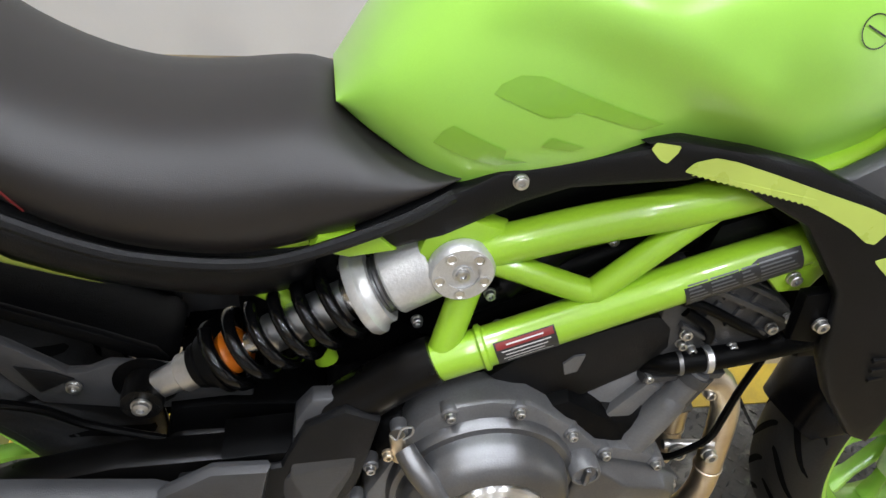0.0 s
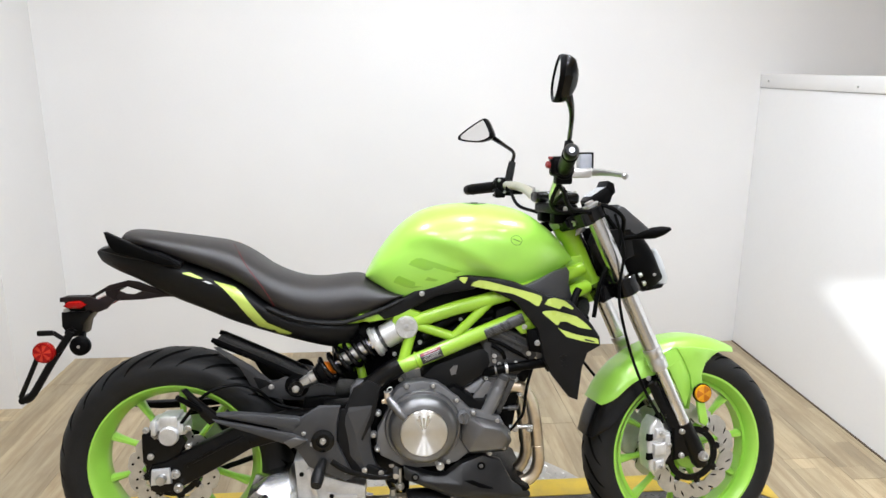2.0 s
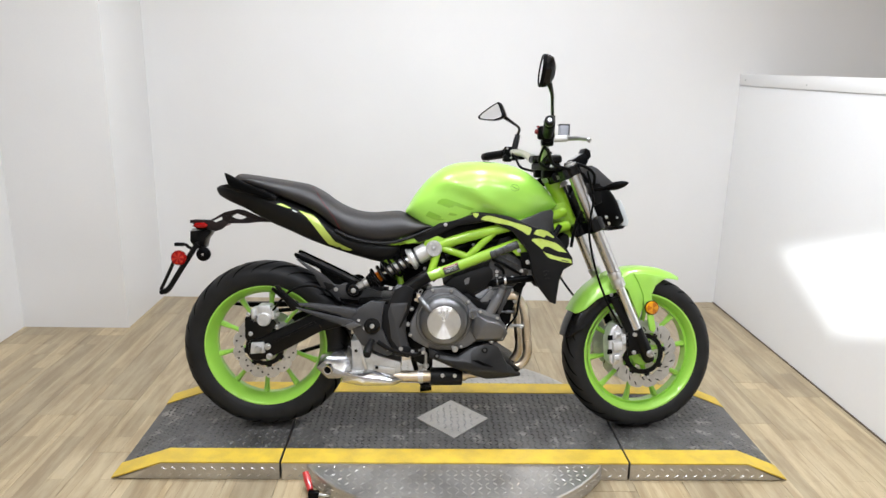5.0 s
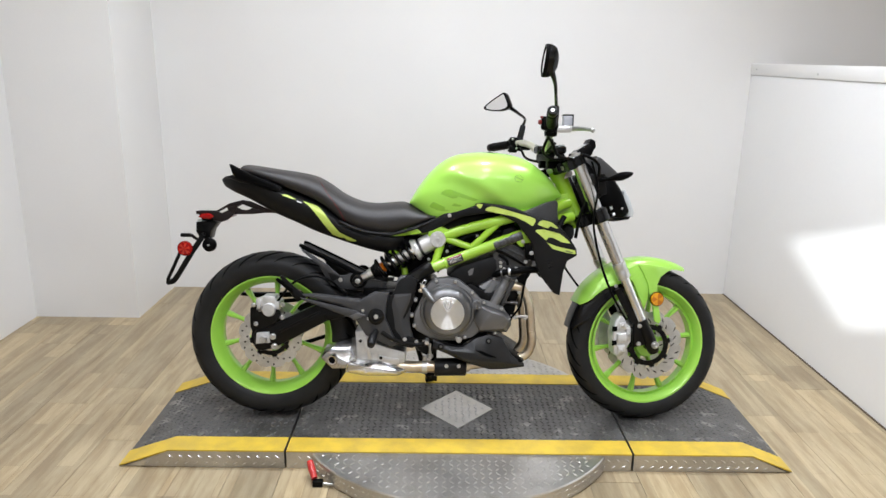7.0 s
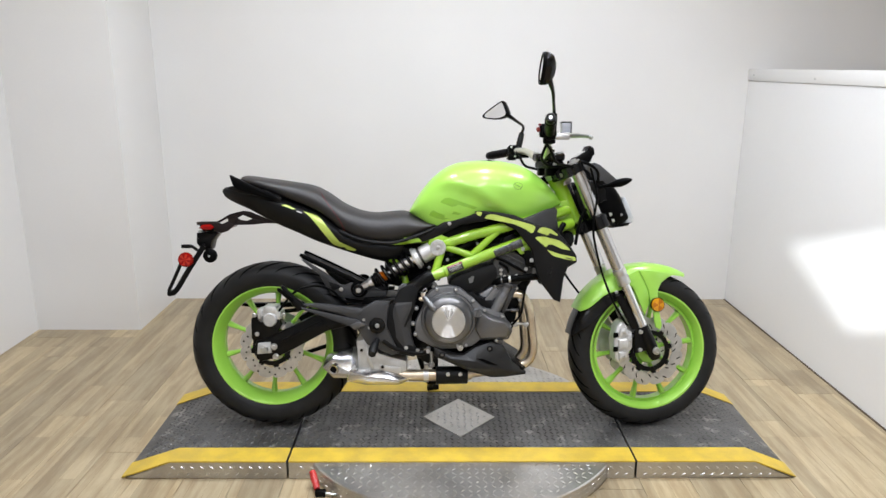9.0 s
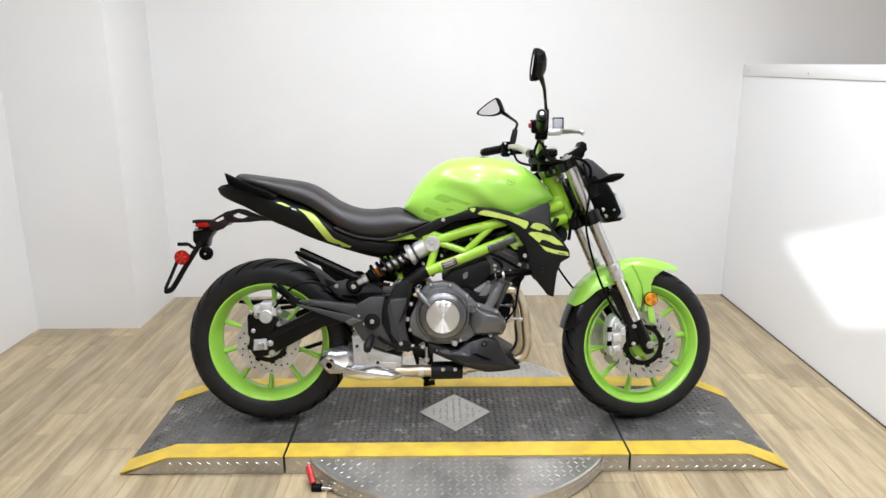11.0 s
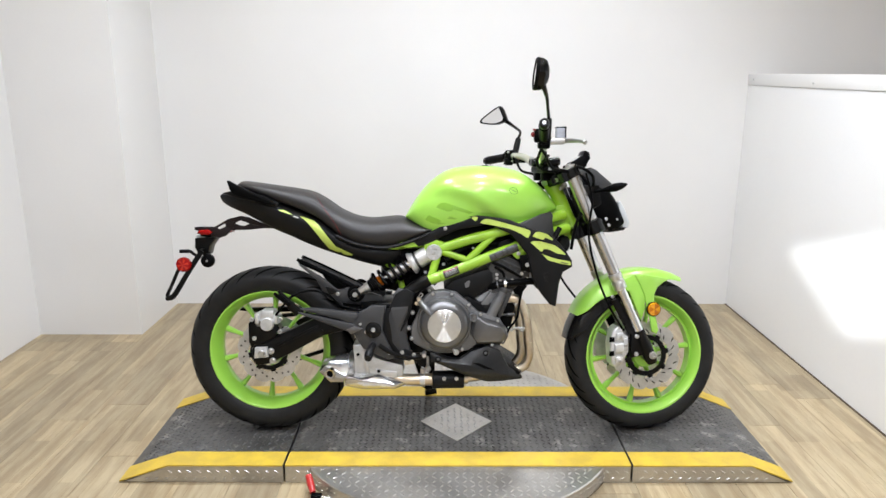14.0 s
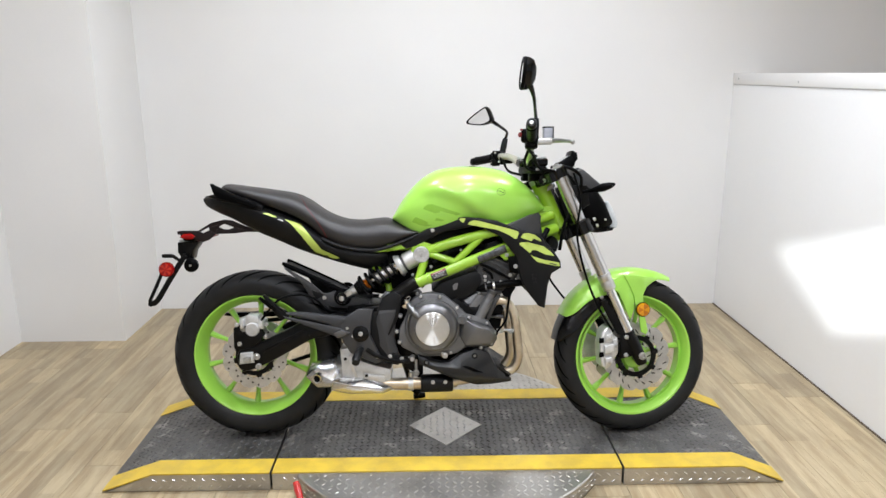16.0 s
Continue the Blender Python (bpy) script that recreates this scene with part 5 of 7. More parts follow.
muffler = part("muffler", facets(BODY, [(0, 1, 9), (1, 2, 9), (2, 10, 9), (2, 3, 10), (3, 4, 5, 10), (9, 10, 5, 6), (9, 6, 7), (0, 9, 7, 8)], -0.050, 0.0025), M_MUFF, bike, "polished steel underbelly muffler")
TAIL = [(0.198, 0.255, -0.150), (0.207, 0.284, -0.130), (0.254, 0.307, -0.116), (0.306, 0.317, -0.112), (0.327, 0.285, -0.132), (0.329, 0.251, -0.152), (0.299, 0.250, -0.182), (0.290, 0.226, -0.179), (0.241, 0.221, -0.166), (0.224, 0.280, -0.156)]
part("tail_cap", facets(TAIL, [(0, 9, 6, 7, 8), (0, 1, 9), (1, 2, 9), (2, 6, 9), (2, 3, 6), (3, 4, 6), (4, 5, 6)], -0.055, 0.0025), M_MUFF, muffler, "polished faceted tail cap")
END = Vector((-0.30, -0.95, -0.10)).normalized()
part("outlet", lathe([(0.0, 0.0), (0.011, 0.0), (0.013, 0.006), (0.017, 0.007), (0.019, 0.0), (0.019, -0.012), (0, -0.012)], (0.243, -0.167, 0.255), END, 28), M_CHROME, muffler, "polished exhaust outlet")
# black disc paints the dark inside of the outlet
part("outlet_hole", lathe([(0, 0.0020), (0.0115, 0.0020), (0.0115, 0.001), (0, 0.001)], (0.243, -0.167, 0.255), END, 20), M_GAP, muffler)
part("end_seam", tube([(0.327, -0.160, 0.252), (0.303, -0.182, 0.248), (0.294, -0.180, 0.226), (0.292, -0.172, 0.212)], 0.0022, 8, 2), M_CHROME, muffler)
chamber = part("silencer_chamber", plate([(0.321, 0.352), (0.351, 0.358), (0.377, 0.338), (0.402, 0.308), (0.440, 0.296), (0.504, 0.278), (0.504, 0.240), (0.470, 0.226), (0.400, 0.230), (0.342, 0.238), (0.326, 0.250), (0.325, 0.299)], -0.142, -0.02, 0.007, 2), M_CALIPER, bike, "bare aluminium silencer chamber")
part("chamber_fold", plate([(0.350, 0.330), (0.362, 0.334), (0.374, 0.286), (0.384, 0.250), (0.372, 0.248), (0.360, 0.284)], -0.149, -0.141, 0.003), M_ALU_BRIGHT, chamber)
part("heat_plate", plate([(0.404, 0.266), (0.448, 0.258), (0.482, 0.256), (0.481, 0.232), (0.408, 0.240)], -0.148, -0.140, 0.003), M_ALU_BRIGHT, chamber)
for x, z in ((0.416, 0.258), (0.341, 0.320)):
    part("chamber_bolt", bolt(x, -0.149, z, 0.005, 0.005), M_ENGINE_DARK, chamber)

# -- belly pan --
PAN = [(0.602, 0.336, -0.160), (0.641, 0.320, -0.162), (0.688, 0.308, -0.164), (0.712, 0.308, -0.165), (0.752, 0.335, -0.160), (0.809, 0.353, -0.154), (0.857, 0.338, -0.150), (0.873, 0.306, -0.150), (0.889, 0.277, -0.148), (0.940, 0.240, -0.140), (0.940, 0.228, -0.140), (0.864, 0.221, -0.150), (0.812, 0.221, -0.158), (0.735, 0.245, -0.166), (0.656, 0.280, -0.168), (0.606, 0.300, -0.164),
       (0.653, 0.299, -0.178), (0.754, 0.287, -0.181), (0.790, 0.270, -0.180), (0.890, 0.249, -0.168), (0.732, 0.262, -0.182)]
pan = both("belly_pan", lambda: facets(PAN, [(0, 1, 16, 15), (1, 2, 16), (2, 3, 17, 16), (3, 4, 17), (4, 5, 6, 7, 18, 17), (7, 8, 19, 18), (8, 9, 10, 19), (10, 11, 19), (11, 12, 20, 19), (12, 13, 20), (13, 14, 16, 20), (14, 15, 16), (16, 17, 18, 20), (18, 19, 20)], -0.135, 0.003), M_PAN, bike, "black moulded belly pan with a raised blade")
for s in (-1, 1):
    # black plate in place of the shade within the slot
    part("pan_slot", plate([(0.759, 0.297), (0.780, 0.296), (0.834, 0.272), (0.800, 0.277)], s * 0.1795, s * 0.160, 0), M_GAP, pan)
part("belly_floor", plate([(0.60, 0.30), (0.70, 0.27), (0.92, 0.236), (0.94, 0.25), (0.86, 0.30), (0.62, 0.32)], -0.145, 0.145, 0.01), M_BLACK, bike)
for x, y, z in ((0.633, -0.170, 0.309), (0.805, -0.163, 0.330)):
    # near-black dish paints the shade round the sunken bolt
    part("pan_recess", lathe([(0, 0), (0.010, 0), (0.0105, 0.002), (0.009, 0.003), (0, 0.001)], (x, y, z), (0, -1, 0), 20), M_GAP, pan)
    part("pan_bolt", bolt(x, y - 0.001, z, 0.005, 0.004), M_ENGINE, pan)
part("case_boss", bolt(0.698, -0.160, 0.332, 0.009, 0.010), M_BOLT, bike)

# -- side stand on the far side --
part("stand_bracket", plate([(0.531, 0.330), (0.621, 0.330), (0.619, 0.240), (0.603, 0.225), (0.585, 0.250), (0.560, 0.262), (0.538, 0.285)], -0.085, -0.060, 0.004), M_FRAME_BLACK, bike, "black stand bracket")
part("bracket_stud", join(tube([(0.594, -0.092, 0.300), (0.594, -0.094, 0.262)], 0.006, 10), bolt(0.594, -0.090, 0.250, 0.010, 0.010), bolt(0.572, -0.086, 0.308, 0.006, 0.006)), M_BOLT, bike)
part("side_stand", tube([(0.54, 0.12, 0.24), (0.565, 0.20, 0.13), (0.590, 0.275, 0.055)], 0.011, 12), M_FRAME_BLACK, bike, "black steel side stand")
part("stand_foot", tube([(0.575, 0.268, 0.046), (0.622, 0.282, 0.048)], 0.013, 10, flat=0.5), M_FRAME_BLACK, bike)
part("stand_spring", tube([(0.57, -0.02, 0.19), (0.585, -0.02, 0.165), (0.61, -0.02, 0.165)], 0.012, 10), M_BLACK, bike)
# -- tank --
KNEE = curve_of([(0.56, 0.905), (0.607, 0.921), (0.634, 0.926), (0.663, 0.927), (0.689, 0.921), (0.737, 0.902), (0.791, 0.871), (0.85, 0.837), (0.895, 0.812), (0.93, 0.80)])


def ease(a, b, t):
    u = min(max((t - a) / (b - a), 0.0), 1.0)
    return u * u * (3 - 2 * u)


def knee(x, v):
    """The hollow for the rider's knee under a shoulder line that falls towards the front."""
    z = tank.low(x) + v * (tank.top(x) - tank.low(x))
    d = KNEE(x) - z
    along = ease(0.555, 0.65, x) * (1 - ease(0.82, 0.90, x))
    ridge = 0.018 * math.exp(-((d + 0.014) / 0.020) ** 2)
    return along * (0.056 * ease(-0.006, 0.038, d) * (1 - 0.80 * ease(0.03, 0.12, d)) - ridge)


tank = Hull([(0.512, 0.815), (0.55, 0.795), (0.605, 0.768), (0.66, 0.780), (0.722, 0.797), (0.782, 0.818), (0.843, 0.803), (0.894, 0.796), (0.95, 0.803), (0.995, 0.818), (1.04, 0.835), (1.072, 0.848)],
            [(0.512, 0.822), (0.547, 0.882), (0.600, 0.945), (0.663, 0.988), (0.736, 1.004), (0.831, 1.005), (0.915, 0.990), (0.967, 0.965), (1.021, 0.922), (1.060, 0.875), (1.072, 0.852)],
            [(0.512, 0.050), (0.55, 0.088), (0.605, 0.112), (0.67, 0.130), (0.74, 0.141), (0.82, 0.144), (0.90, 0.136), (0.97, 0.115), (1.03, 0.080), (1.072, 0.042)],
            0.40, 0.16, 2.3, knee)
tk = part("fuel_tank", tank.body(96, 60), M_LIME, bike, "glossy lime painted steel fuel tank", 60)
for s in (-1, 1):
    for c in ([(0.625, 0.855), (0.630, 0.863), (0.643, 0.871), (0.659, 0.872), (0.706, 0.856), (0.760, 0.837), (0.744, 0.832), (0.723, 0.838), (0.688, 0.848), (0.682, 0.843), (0.667, 0.840)],
              [(0.585, 0.808), (0.591, 0.819), (0.599, 0.826), (0.641, 0.808), (0.640, 0.799), (0.660, 0.797), (0.635, 0.792), (0.612, 0.797)],
              [(0.666, 0.814), (0.673, 0.823), (0.701, 0.815), (0.691, 0.811)]):
        part("tank_graphic", film(tank, rounded(c, 0.05), 0.0010, s, 0.010), M_LIME_DARK, tk, "tone-on-tone darker green block")
    ring = bmesh.new()
    vs = []
    for k in range(32):
        a = 2 * math.pi * k / 32
        row = []
        for r in (0.0140, 0.0152):
            x, z = 0.902 + r * (math.cos(a) + 0.10 * math.sin(a)), 0.915 + r * (0.80 * math.sin(a) - 0.16 * math.cos(a))
            row.append(ring.verts.new((x, s * (tank.y(x, z) + 0.0015), z)))
        vs.append(row)
    for k in range(32):
        q = (k + 1) % 32
        ring.faces.new((vs[k][0], vs[k][1], vs[q][1], vs[q][0]))
    part("tank_emblem", ring, M_DECAL_BLACK, tk, "small round outlined emblem")
    part("emblem_bar", tank.patch(((0.8920, 0.9190), (0.8925, 0.9204), (0.9121, 0.9118), (0.9116, 0.9104)), 0.0015, 6, 2, s), M_DECAL_BLACK, tk)
part("filler_cap", lathe([(0, -0.01), (0.036, -0.01), (0.036, 0.0), (0.032, 0.003), (0.012, 0.003), (0.010, 0.005), (0, 0.005)], (0.808, 0, 1.0025), (0.03, 0, 1), 32), M_GLOSS, tk, "black locking filler cap")

# -- seat and tail --
seat = Hull([(-0.108, 0.922), (-0.05, 0.908), (0.019, 0.886), (0.138, 0.842), (0.198, 0.812), (0.258, 0.765), (0.30, 0.738), (0.358, 0.718), (0.439, 0.712), (0.52, 0.731), (0.575, 0.754), (0.612, 0.771)],
            [(-0.108, 0.936), (-0.092, 0.947), (-0.008, 0.937), (0.10, 0.922), (0.159, 0.910), (0.211, 0.884), (0.263, 0.848), (0.325, 0.821), (0.389, 0.812), (0.473, 0.819), (0.505, 0.815), (0.56, 0.793), (0.612, 0.775)],
            [(-0.105, 0.055), (-0.05, 0.090), (0.05, 0.105), (0.14, 0.112), (0.24, 0.114), (0.33, 0.119), (0.43, 0.123), (0.52, 0.117), (0.58, 0.110), (0.612, 0.098)], 0.35, 0.10, 2.6)
st = part("seat", seat.body(60, 22), M_SEAT, bike, "black vinyl seat with red stitching", 60)
for s in (-1, 1):
    pts = []
    for x, v in ((0.170, 0.985), (0.194, 0.86), (0.212, 0.70), (0.238, 0.52), (0.260, 0.34), (0.273, 0.16), (0.279, 0.03)):
        z = seat.low(x) + (seat.top(x) - seat.low(x)) * v
        pts.append((x, s * (seat.y(x, z) + 0.0006), z))
    part("seat_stitching", tube(pts, 0.0011, 6, 5), M_STITCH, st, "red stitched seam")
tail = Hull([(-0.178, 0.880), (-0.165, 0.866), (-0.124, 0.846), (-0.065, 0.822), (0.024, 0.776), (0.10, 0.744), (0.174, 0.711), (0.28, 0.674), (0.397, 0.640), (0.458, 0.632), (0.492, 0.652)],
            [(-0.178, 0.898), (-0.165, 0.905), (-0.12, 0.913), (-0.05, 0.910), (0.019, 0.886), (0.138, 0.842), (0.198, 0.812), (0.258, 0.765), (0.30, 0.738), (0.358, 0.718), (0.439, 0.712), (0.492, 0.715)],
            [(-0.178, 0.035), (-0.165, 0.048), (-0.12, 0.075), (-0.05, 0.097), (0.05, 0.110), (0.15, 0.114), (0.26, 0.114), (0.37, 0.110), (0.45, 0.098), (0.492, 0.085)], 0.62, 0.30, 3.0)
tl = part("tail_cowl", tail.body(60, 20), M_GREY, bike, "black plastic tail cowl with lime stripes", 50)
for s in (-1, 1):
    for c in ([(0.130, 0.823), (0.181, 0.806), (0.199, 0.791), (0.249, 0.726), (0.278, 0.690), (0.265, 0.690), (0.235, 0.700), (0.219, 0.721), (0.185, 0.768), (0.156, 0.803)],
              [(0.260, 0.712), (0.323, 0.682), (0.313, 0.676), (0.286, 0.680)], [(0.055, 0.8445), (0.072, 0.8450), (0.106, 0.829), (0.094, 0.829), (0.055, 0.8425)]):
        part("tail_stripe", film(tail, rounded(c, 0.10), 0.0030, s), M_DECAL, tl, "lime tail stripe")
    part("stripe_tip", film(tail, [(0.106, 0.822), (0.114, 0.823), (0.129, 0.816), (0.122, 0.815)], 0.0030, s), M_LABEL_WHITE, tl, "white stripe tip")
both("tail_upper_panel", lambda: plate([(-0.150, 0.905), (-0.10, 0.916), (0.00, 0.895), (0.055, 0.87), (0.05, 0.852), (-0.02, 0.872), (-0.09, 0.885)], -0.108, -0.080, 0.006), M_GREY, bike)
RAIL = [(-0.128, 0.950), (-0.122, 0.950), (-0.05, 0.914), (0.03, 0.880), (0.05, 0.864), (0.02, 0.862), (-0.04, 0.880), (-0.104, 0.898), (-0.118, 0.918)]
for s in (-1, 1):
    part("grab_rail", plate([(x, z if s < 0 else min(z, 0.934)) for x, z in RAIL], s * 0.122, s * 0.104, 0.005), M_BLACK, bike, "black wing-shaped grab rail")
both("seat_trim", lambda: tube([(0.262, -0.116, 0.752), (0.31, -0.119, 0.730), (0.36, -0.122, 0.716), (0.43, -0.123, 0.709), (0.48, -0.121, 0.715), (0.56, -0.115, 0.742), (0.605, -0.106, 0.762)], 0.006, 8, 6), M_GREY, bike)
both("lock_tab", lambda: plate([(0.488, 0.715), (0.495, 0.728), (0.545, 0.727), (0.56, 0.712), (0.52, 0.706)], -0.114, -0.095, 0.003), M_LIME_FRAME, bike)

# -- side rail, shroud, radiator --
def flare_rail(x, z):
    return -0.20 * max(0.0, x - 0.66)


def flare(x, z):
    """The shroud stands further out towards the front."""
    return -0.21 * (x - 0.77)


def flared(bm, s):
    for v in bm.verts:
        v.co.y += (-s) * flare(v.co.x, 0)
    return bm


both("side_rail_cover", lambda: plate([(0.520, 0.700), (0.515, 0.722), (0.56, 0.745), (0.615, 0.770), (0.640, 0.785), (0.70, 0.800), (0.77, 0.823), (0.80, 0.822), (0.808, 0.800), (0.79, 0.790), (0.70, 0.773), (0.645, 0.745), (0.60, 0.722)], -0.110, -0.088, 0.006, 2, flare_rail), M_GREY, bike, "black plastic side cover under the tank")
part("cover_bolt", bolt(0.658, -0.111, 0.778, 0.0058, 0.006), M_BOLT, bike)
part("cover_bolt", bolt(0.658, 0.111, 0.778, 0.009, 0.006, (0, 1, 0)), M_BOLT, bike)
sh = both("radiator_shroud", lambda: plate([(0.745, 0.822), (0.776, 0.826), (0.836, 0.821), (0.889, 0.812), (0.968, 0.780), (1.030, 0.766), (1.062, 0.732), (1.085, 0.703), (1.104, 0.673), (1.106, 0.650), (1.075, 0.630), (1.062, 0.590), (1.052, 0.505), (1.030, 0.512), (0.989, 0.565), (0.967, 0.607), (0.958, 0.65), (0.948, 0.692), (0.896, 0.758), (0.824, 0.793), (0.781, 0.802)], -0.132, -0.110, 0.006, 2, flare), M_GREY, bike, "black plastic radiator shroud with lime graphics")
for s in (-1, 1):
    y0, y1 = s * 0.1326, s * 0.1332
    for o in ([(0.753, 0.817), (0.756, 0.823), (0.775, 0.822), (0.774, 0.816), (0.768, 0.806), (0.762, 0.808)],
              [(0.783, 0.800), (0.789, 0.809), (0.804, 0.815), (0.822, 0.813), (0.855, 0.805), (0.900, 0.793), (0.939, 0.783), (0.958, 0.776), (0.961, 0.769), (0.953, 0.750), (0.945, 0.751), (0.928, 0.763), (0.904, 0.774), (0.884, 0.782), (0.851, 0.790), (0.807, 0.796)],
              [(0.967, 0.755), (0.976, 0.769), (0.990, 0.772), (1.016, 0.765), (1.038, 0.747), (1.036, 0.742), (1.011, 0.752), (1.004, 0.743), (0.984, 0.749)],
              [(0.960, 0.733), (0.968, 0.738), (0.992, 0.739), (1.046, 0.725), (1.069, 0.707), (1.083, 0.692), (1.053, 0.696), (1.021, 0.711), (1.006, 0.711), (0.999, 0.700)],
              [(1.000, 0.695), (1.011, 0.689), (1.046, 0.678), (1.098, 0.669), (1.101, 0.655), (1.063, 0.661), (1.022, 0.671)]):
        part("shroud_decal", flared(plate(rounded(o, 0.14), y0, y1), s), M_DECAL, sh, "lime vinyl graphic")
    saw = [(0.790 + 0.0026 * k, 0.7975 - 0.00046 * k + (0.0016 if k % 2 else 0.0)) for k in range(40)]
    part("decal_tooth", flared(plate(saw + [(saw[-1][0], saw[-1][1] + 0.006), (saw[0][0], saw[0][1] + 0.004)], s * 0.1330, s * 0.1336), s), M_DECAL, sh)
    part("decal_mark", flared(plate([(1.066, 0.668), (1.090, 0.662), (1.090, 0.659), (1.066, 0.664)], s * 0.1333, s * 0.1337), s), M_DECAL_BLACK, sh)
for k in range(3):
    z = 0.594 + 0.013 * k
    part("shroud_louvre", plate([(1.012 - 0.003 * k, z), (1.046, z + 0.009), (1.046, z + 0.013), (1.012 - 0.003 * k, z + 0.004)], -0.186, -0.176, 0.001), M_GREY, sh)
both("shroud_lug", lambda: plate([(0.925, 0.685), (0.96, 0.69), (0.985, 0.65), (0.97, 0.622), (0.93, 0.630)], -0.160, -0.146, 0.004), M_BLACK, bike)
part("lug_bolt", bolt(0.951, -0.161, 0.652, 0.0064, 0.008), M_BOLT, bike)
part("lug_bolt", bolt(0.922, -0.138, 0.690, 0.006, 0.008), M_BOLT, bike)
both("upper_filler", lambda: plate([(0.845, 0.800), (0.894, 0.792), (0.927, 0.801), (0.964, 0.815), (1.006, 0.831), (1.042, 0.838), (1.051, 0.826), (1.049, 0.808), (1.050, 0.790), (1.056, 0.766), (1.070, 0.735), (0.996, 0.740), (0.910, 0.775)], -0.150, -0.128, 0.005, 2, lambda x, z: 0.50 * max(0.0, x - 0.95)), M_COVER, bike, "dark grey infill panel under the tank nose")
part("radiator", plate([(0.990, 0.56), (1.01, 0.75), (1.045, 0.75), (1.025, 0.56)], -0.118, 0.118, 0.006), M_ENGINE_DARK, bike, "black radiator core")
for k in range(13):
    z = 0.57 + 0.0133 * k
    part("radiator_fin", box(1.022 + 0.1 * (z - 0.5), 1.027 + 0.1 * (z - 0.5), -0.112, 0.112, z, z + 0.003), M_ENGINE, bike)

# -- fork, clamps, front brake --
FA = Vector((1.412, 0, 0.297))
FU = Vector((-0.412, 0, 0.911)).normalized()


def on_fork(s, prof, n=28):
    """A turned part on a fork leg; heights are metres up the leg from the axle."""
    return steered(lathe([(r, h) for r, h in prof], FA + Vector((-0.003, s * 0.100, 0)), FU, n))


for s in (-1, 1):
    leg = part("fork_slider", on_fork(s, [(0, -0.03), (0.018, -0.03), (0.023, -0.015), (0.024, 0.050), (0.021, 0.075), (0.0205, 0.105), (0, 0.105)]), M_FRAME_BLACK, bike, "black cast fork foot")
    part("fork_tube", on_fork(s, [(0, 0.09), (0.0180, 0.09), (0.0180, 0.31), (0, 0.31)]), M_CHROME, leg, "chromed fork stanchion")
    part("fork_seal", on_fork(s, [(0.0180, 0.275), (0.0240, 0.277), (0.0250, 0.282), (0.0250, 0.305), (0.0235, 0.308), (0.0235, 0.318), (0.0250, 0.321), (0.0250, 0.335), (0.0235, 0.34), (0.0180, 0.34)]), M_ALU, leg)
    part("fork_outer", on_fork(s, [(0, 0.33), (0.0225, 0.33), (0.0225, 0.520), (0.0240, 0.53), (0.0240, 0.740), (0.0235, 0.745), (0.0235, 0.752), (0, 0.752)]), M_FORK, leg, "bright anodised upper fork tube")
    part("fork_cap", on_fork(s, [(0, 0.750), (0.023, 0.750), (0.023, 0.768), (0.012, 0.770), (0.012, 0.776), (0, 0.776)]), M_ALU, leg)
    part("axle_end", steered(bolt(1.412, s * 0.122, 0.302, 0.012, 0.012, (0, s, 0))), M_BOLT, leg)
    body = [(1.256, 0.300), (1.252, 0.345), (1.262, 0.392), (1.280, 0.412), (1.297, 0.404), (1.306, 0.380), (1.322, 0.372), (1.325, 0.315), (1.310, 0.292), (1.294, 0.262), (1.272, 0.258), (1.258, 0.272)]
    c = part("front_caliper", steered(join(plate(body, s * 0.112, s * 0.052, 0.008, 3), plate([(1.270, 0.270), (1.268, 0.300), (1.296, 0.304), (1.300, 0.276)], s * 0.124, s * 0.10, 0.007, 3), plate([(1.266, 0.312), (1.266, 0.346), (1.300, 0.350), (1.302, 0.316)], s * 0.126, s * 0.10, 0.007, 3), plate([(1.268, 0.358), (1.274, 0.386), (1.298, 0.388), (1.304, 0.360)], s * 0.123, s * 0.10, 0.007, 3), plate([(1.300, 0.318), (1.300, 0.366), (1.318, 0.366), (1.318, 0.320)], s * 0.120, s * 0.10, 0.005, 2))), M_CALIPER, bike, "cast aluminium radial brake caliper")
    # black plates on the body stand in for shaded pad openings
    for z0 in (0.300, 0.352):
        part("pad_window", steered(plate([(1.252, z0), (1.254, z0 + 0.018), (1.268, z0 + 0.020), (1.268, z0 + 0.002)], s * 0.114, s * 0.10, 0.001)), M_GAP, c)
    for x, z in ((1.284, 0.284), (1.310, 0.342), (1.286, 0.374)):
        part("caliper_bolt", steered(bolt(x, s * 0.124, z, 0.0055, 0.006, (0, s, 0))), M_BOLT, c)
    part("caliper_mount", steered(plate([(1.335, 0.29), (1.335, 0.385), (1.372, 0.395), (1.40, 0.35), (1.385, 0.30)], s * 0.108, s * 0.088, 0.004)), M_FRAME_BLACK, leg)
    part("mount_bolt", steered(bolt(1.355, s * 0.110, 0.372, 0.007, 0.008, (0, s, 0))), M_BOLT, leg)
    part("mount_bolt", steered(bolt(1.353, s * 0.110, 0.305, 0.007, 0.008, (0, s, 0))), M_BOLT, leg)
    part("sensor_tube", steered(tube([(1.34, s * 0.100, 0.385), (1.30, s * 0.095, 0.46), (1.275, s * 0.095, 0.51)], 0.016, 10, flat=0.5)), M_FRAME_BLACK, leg)


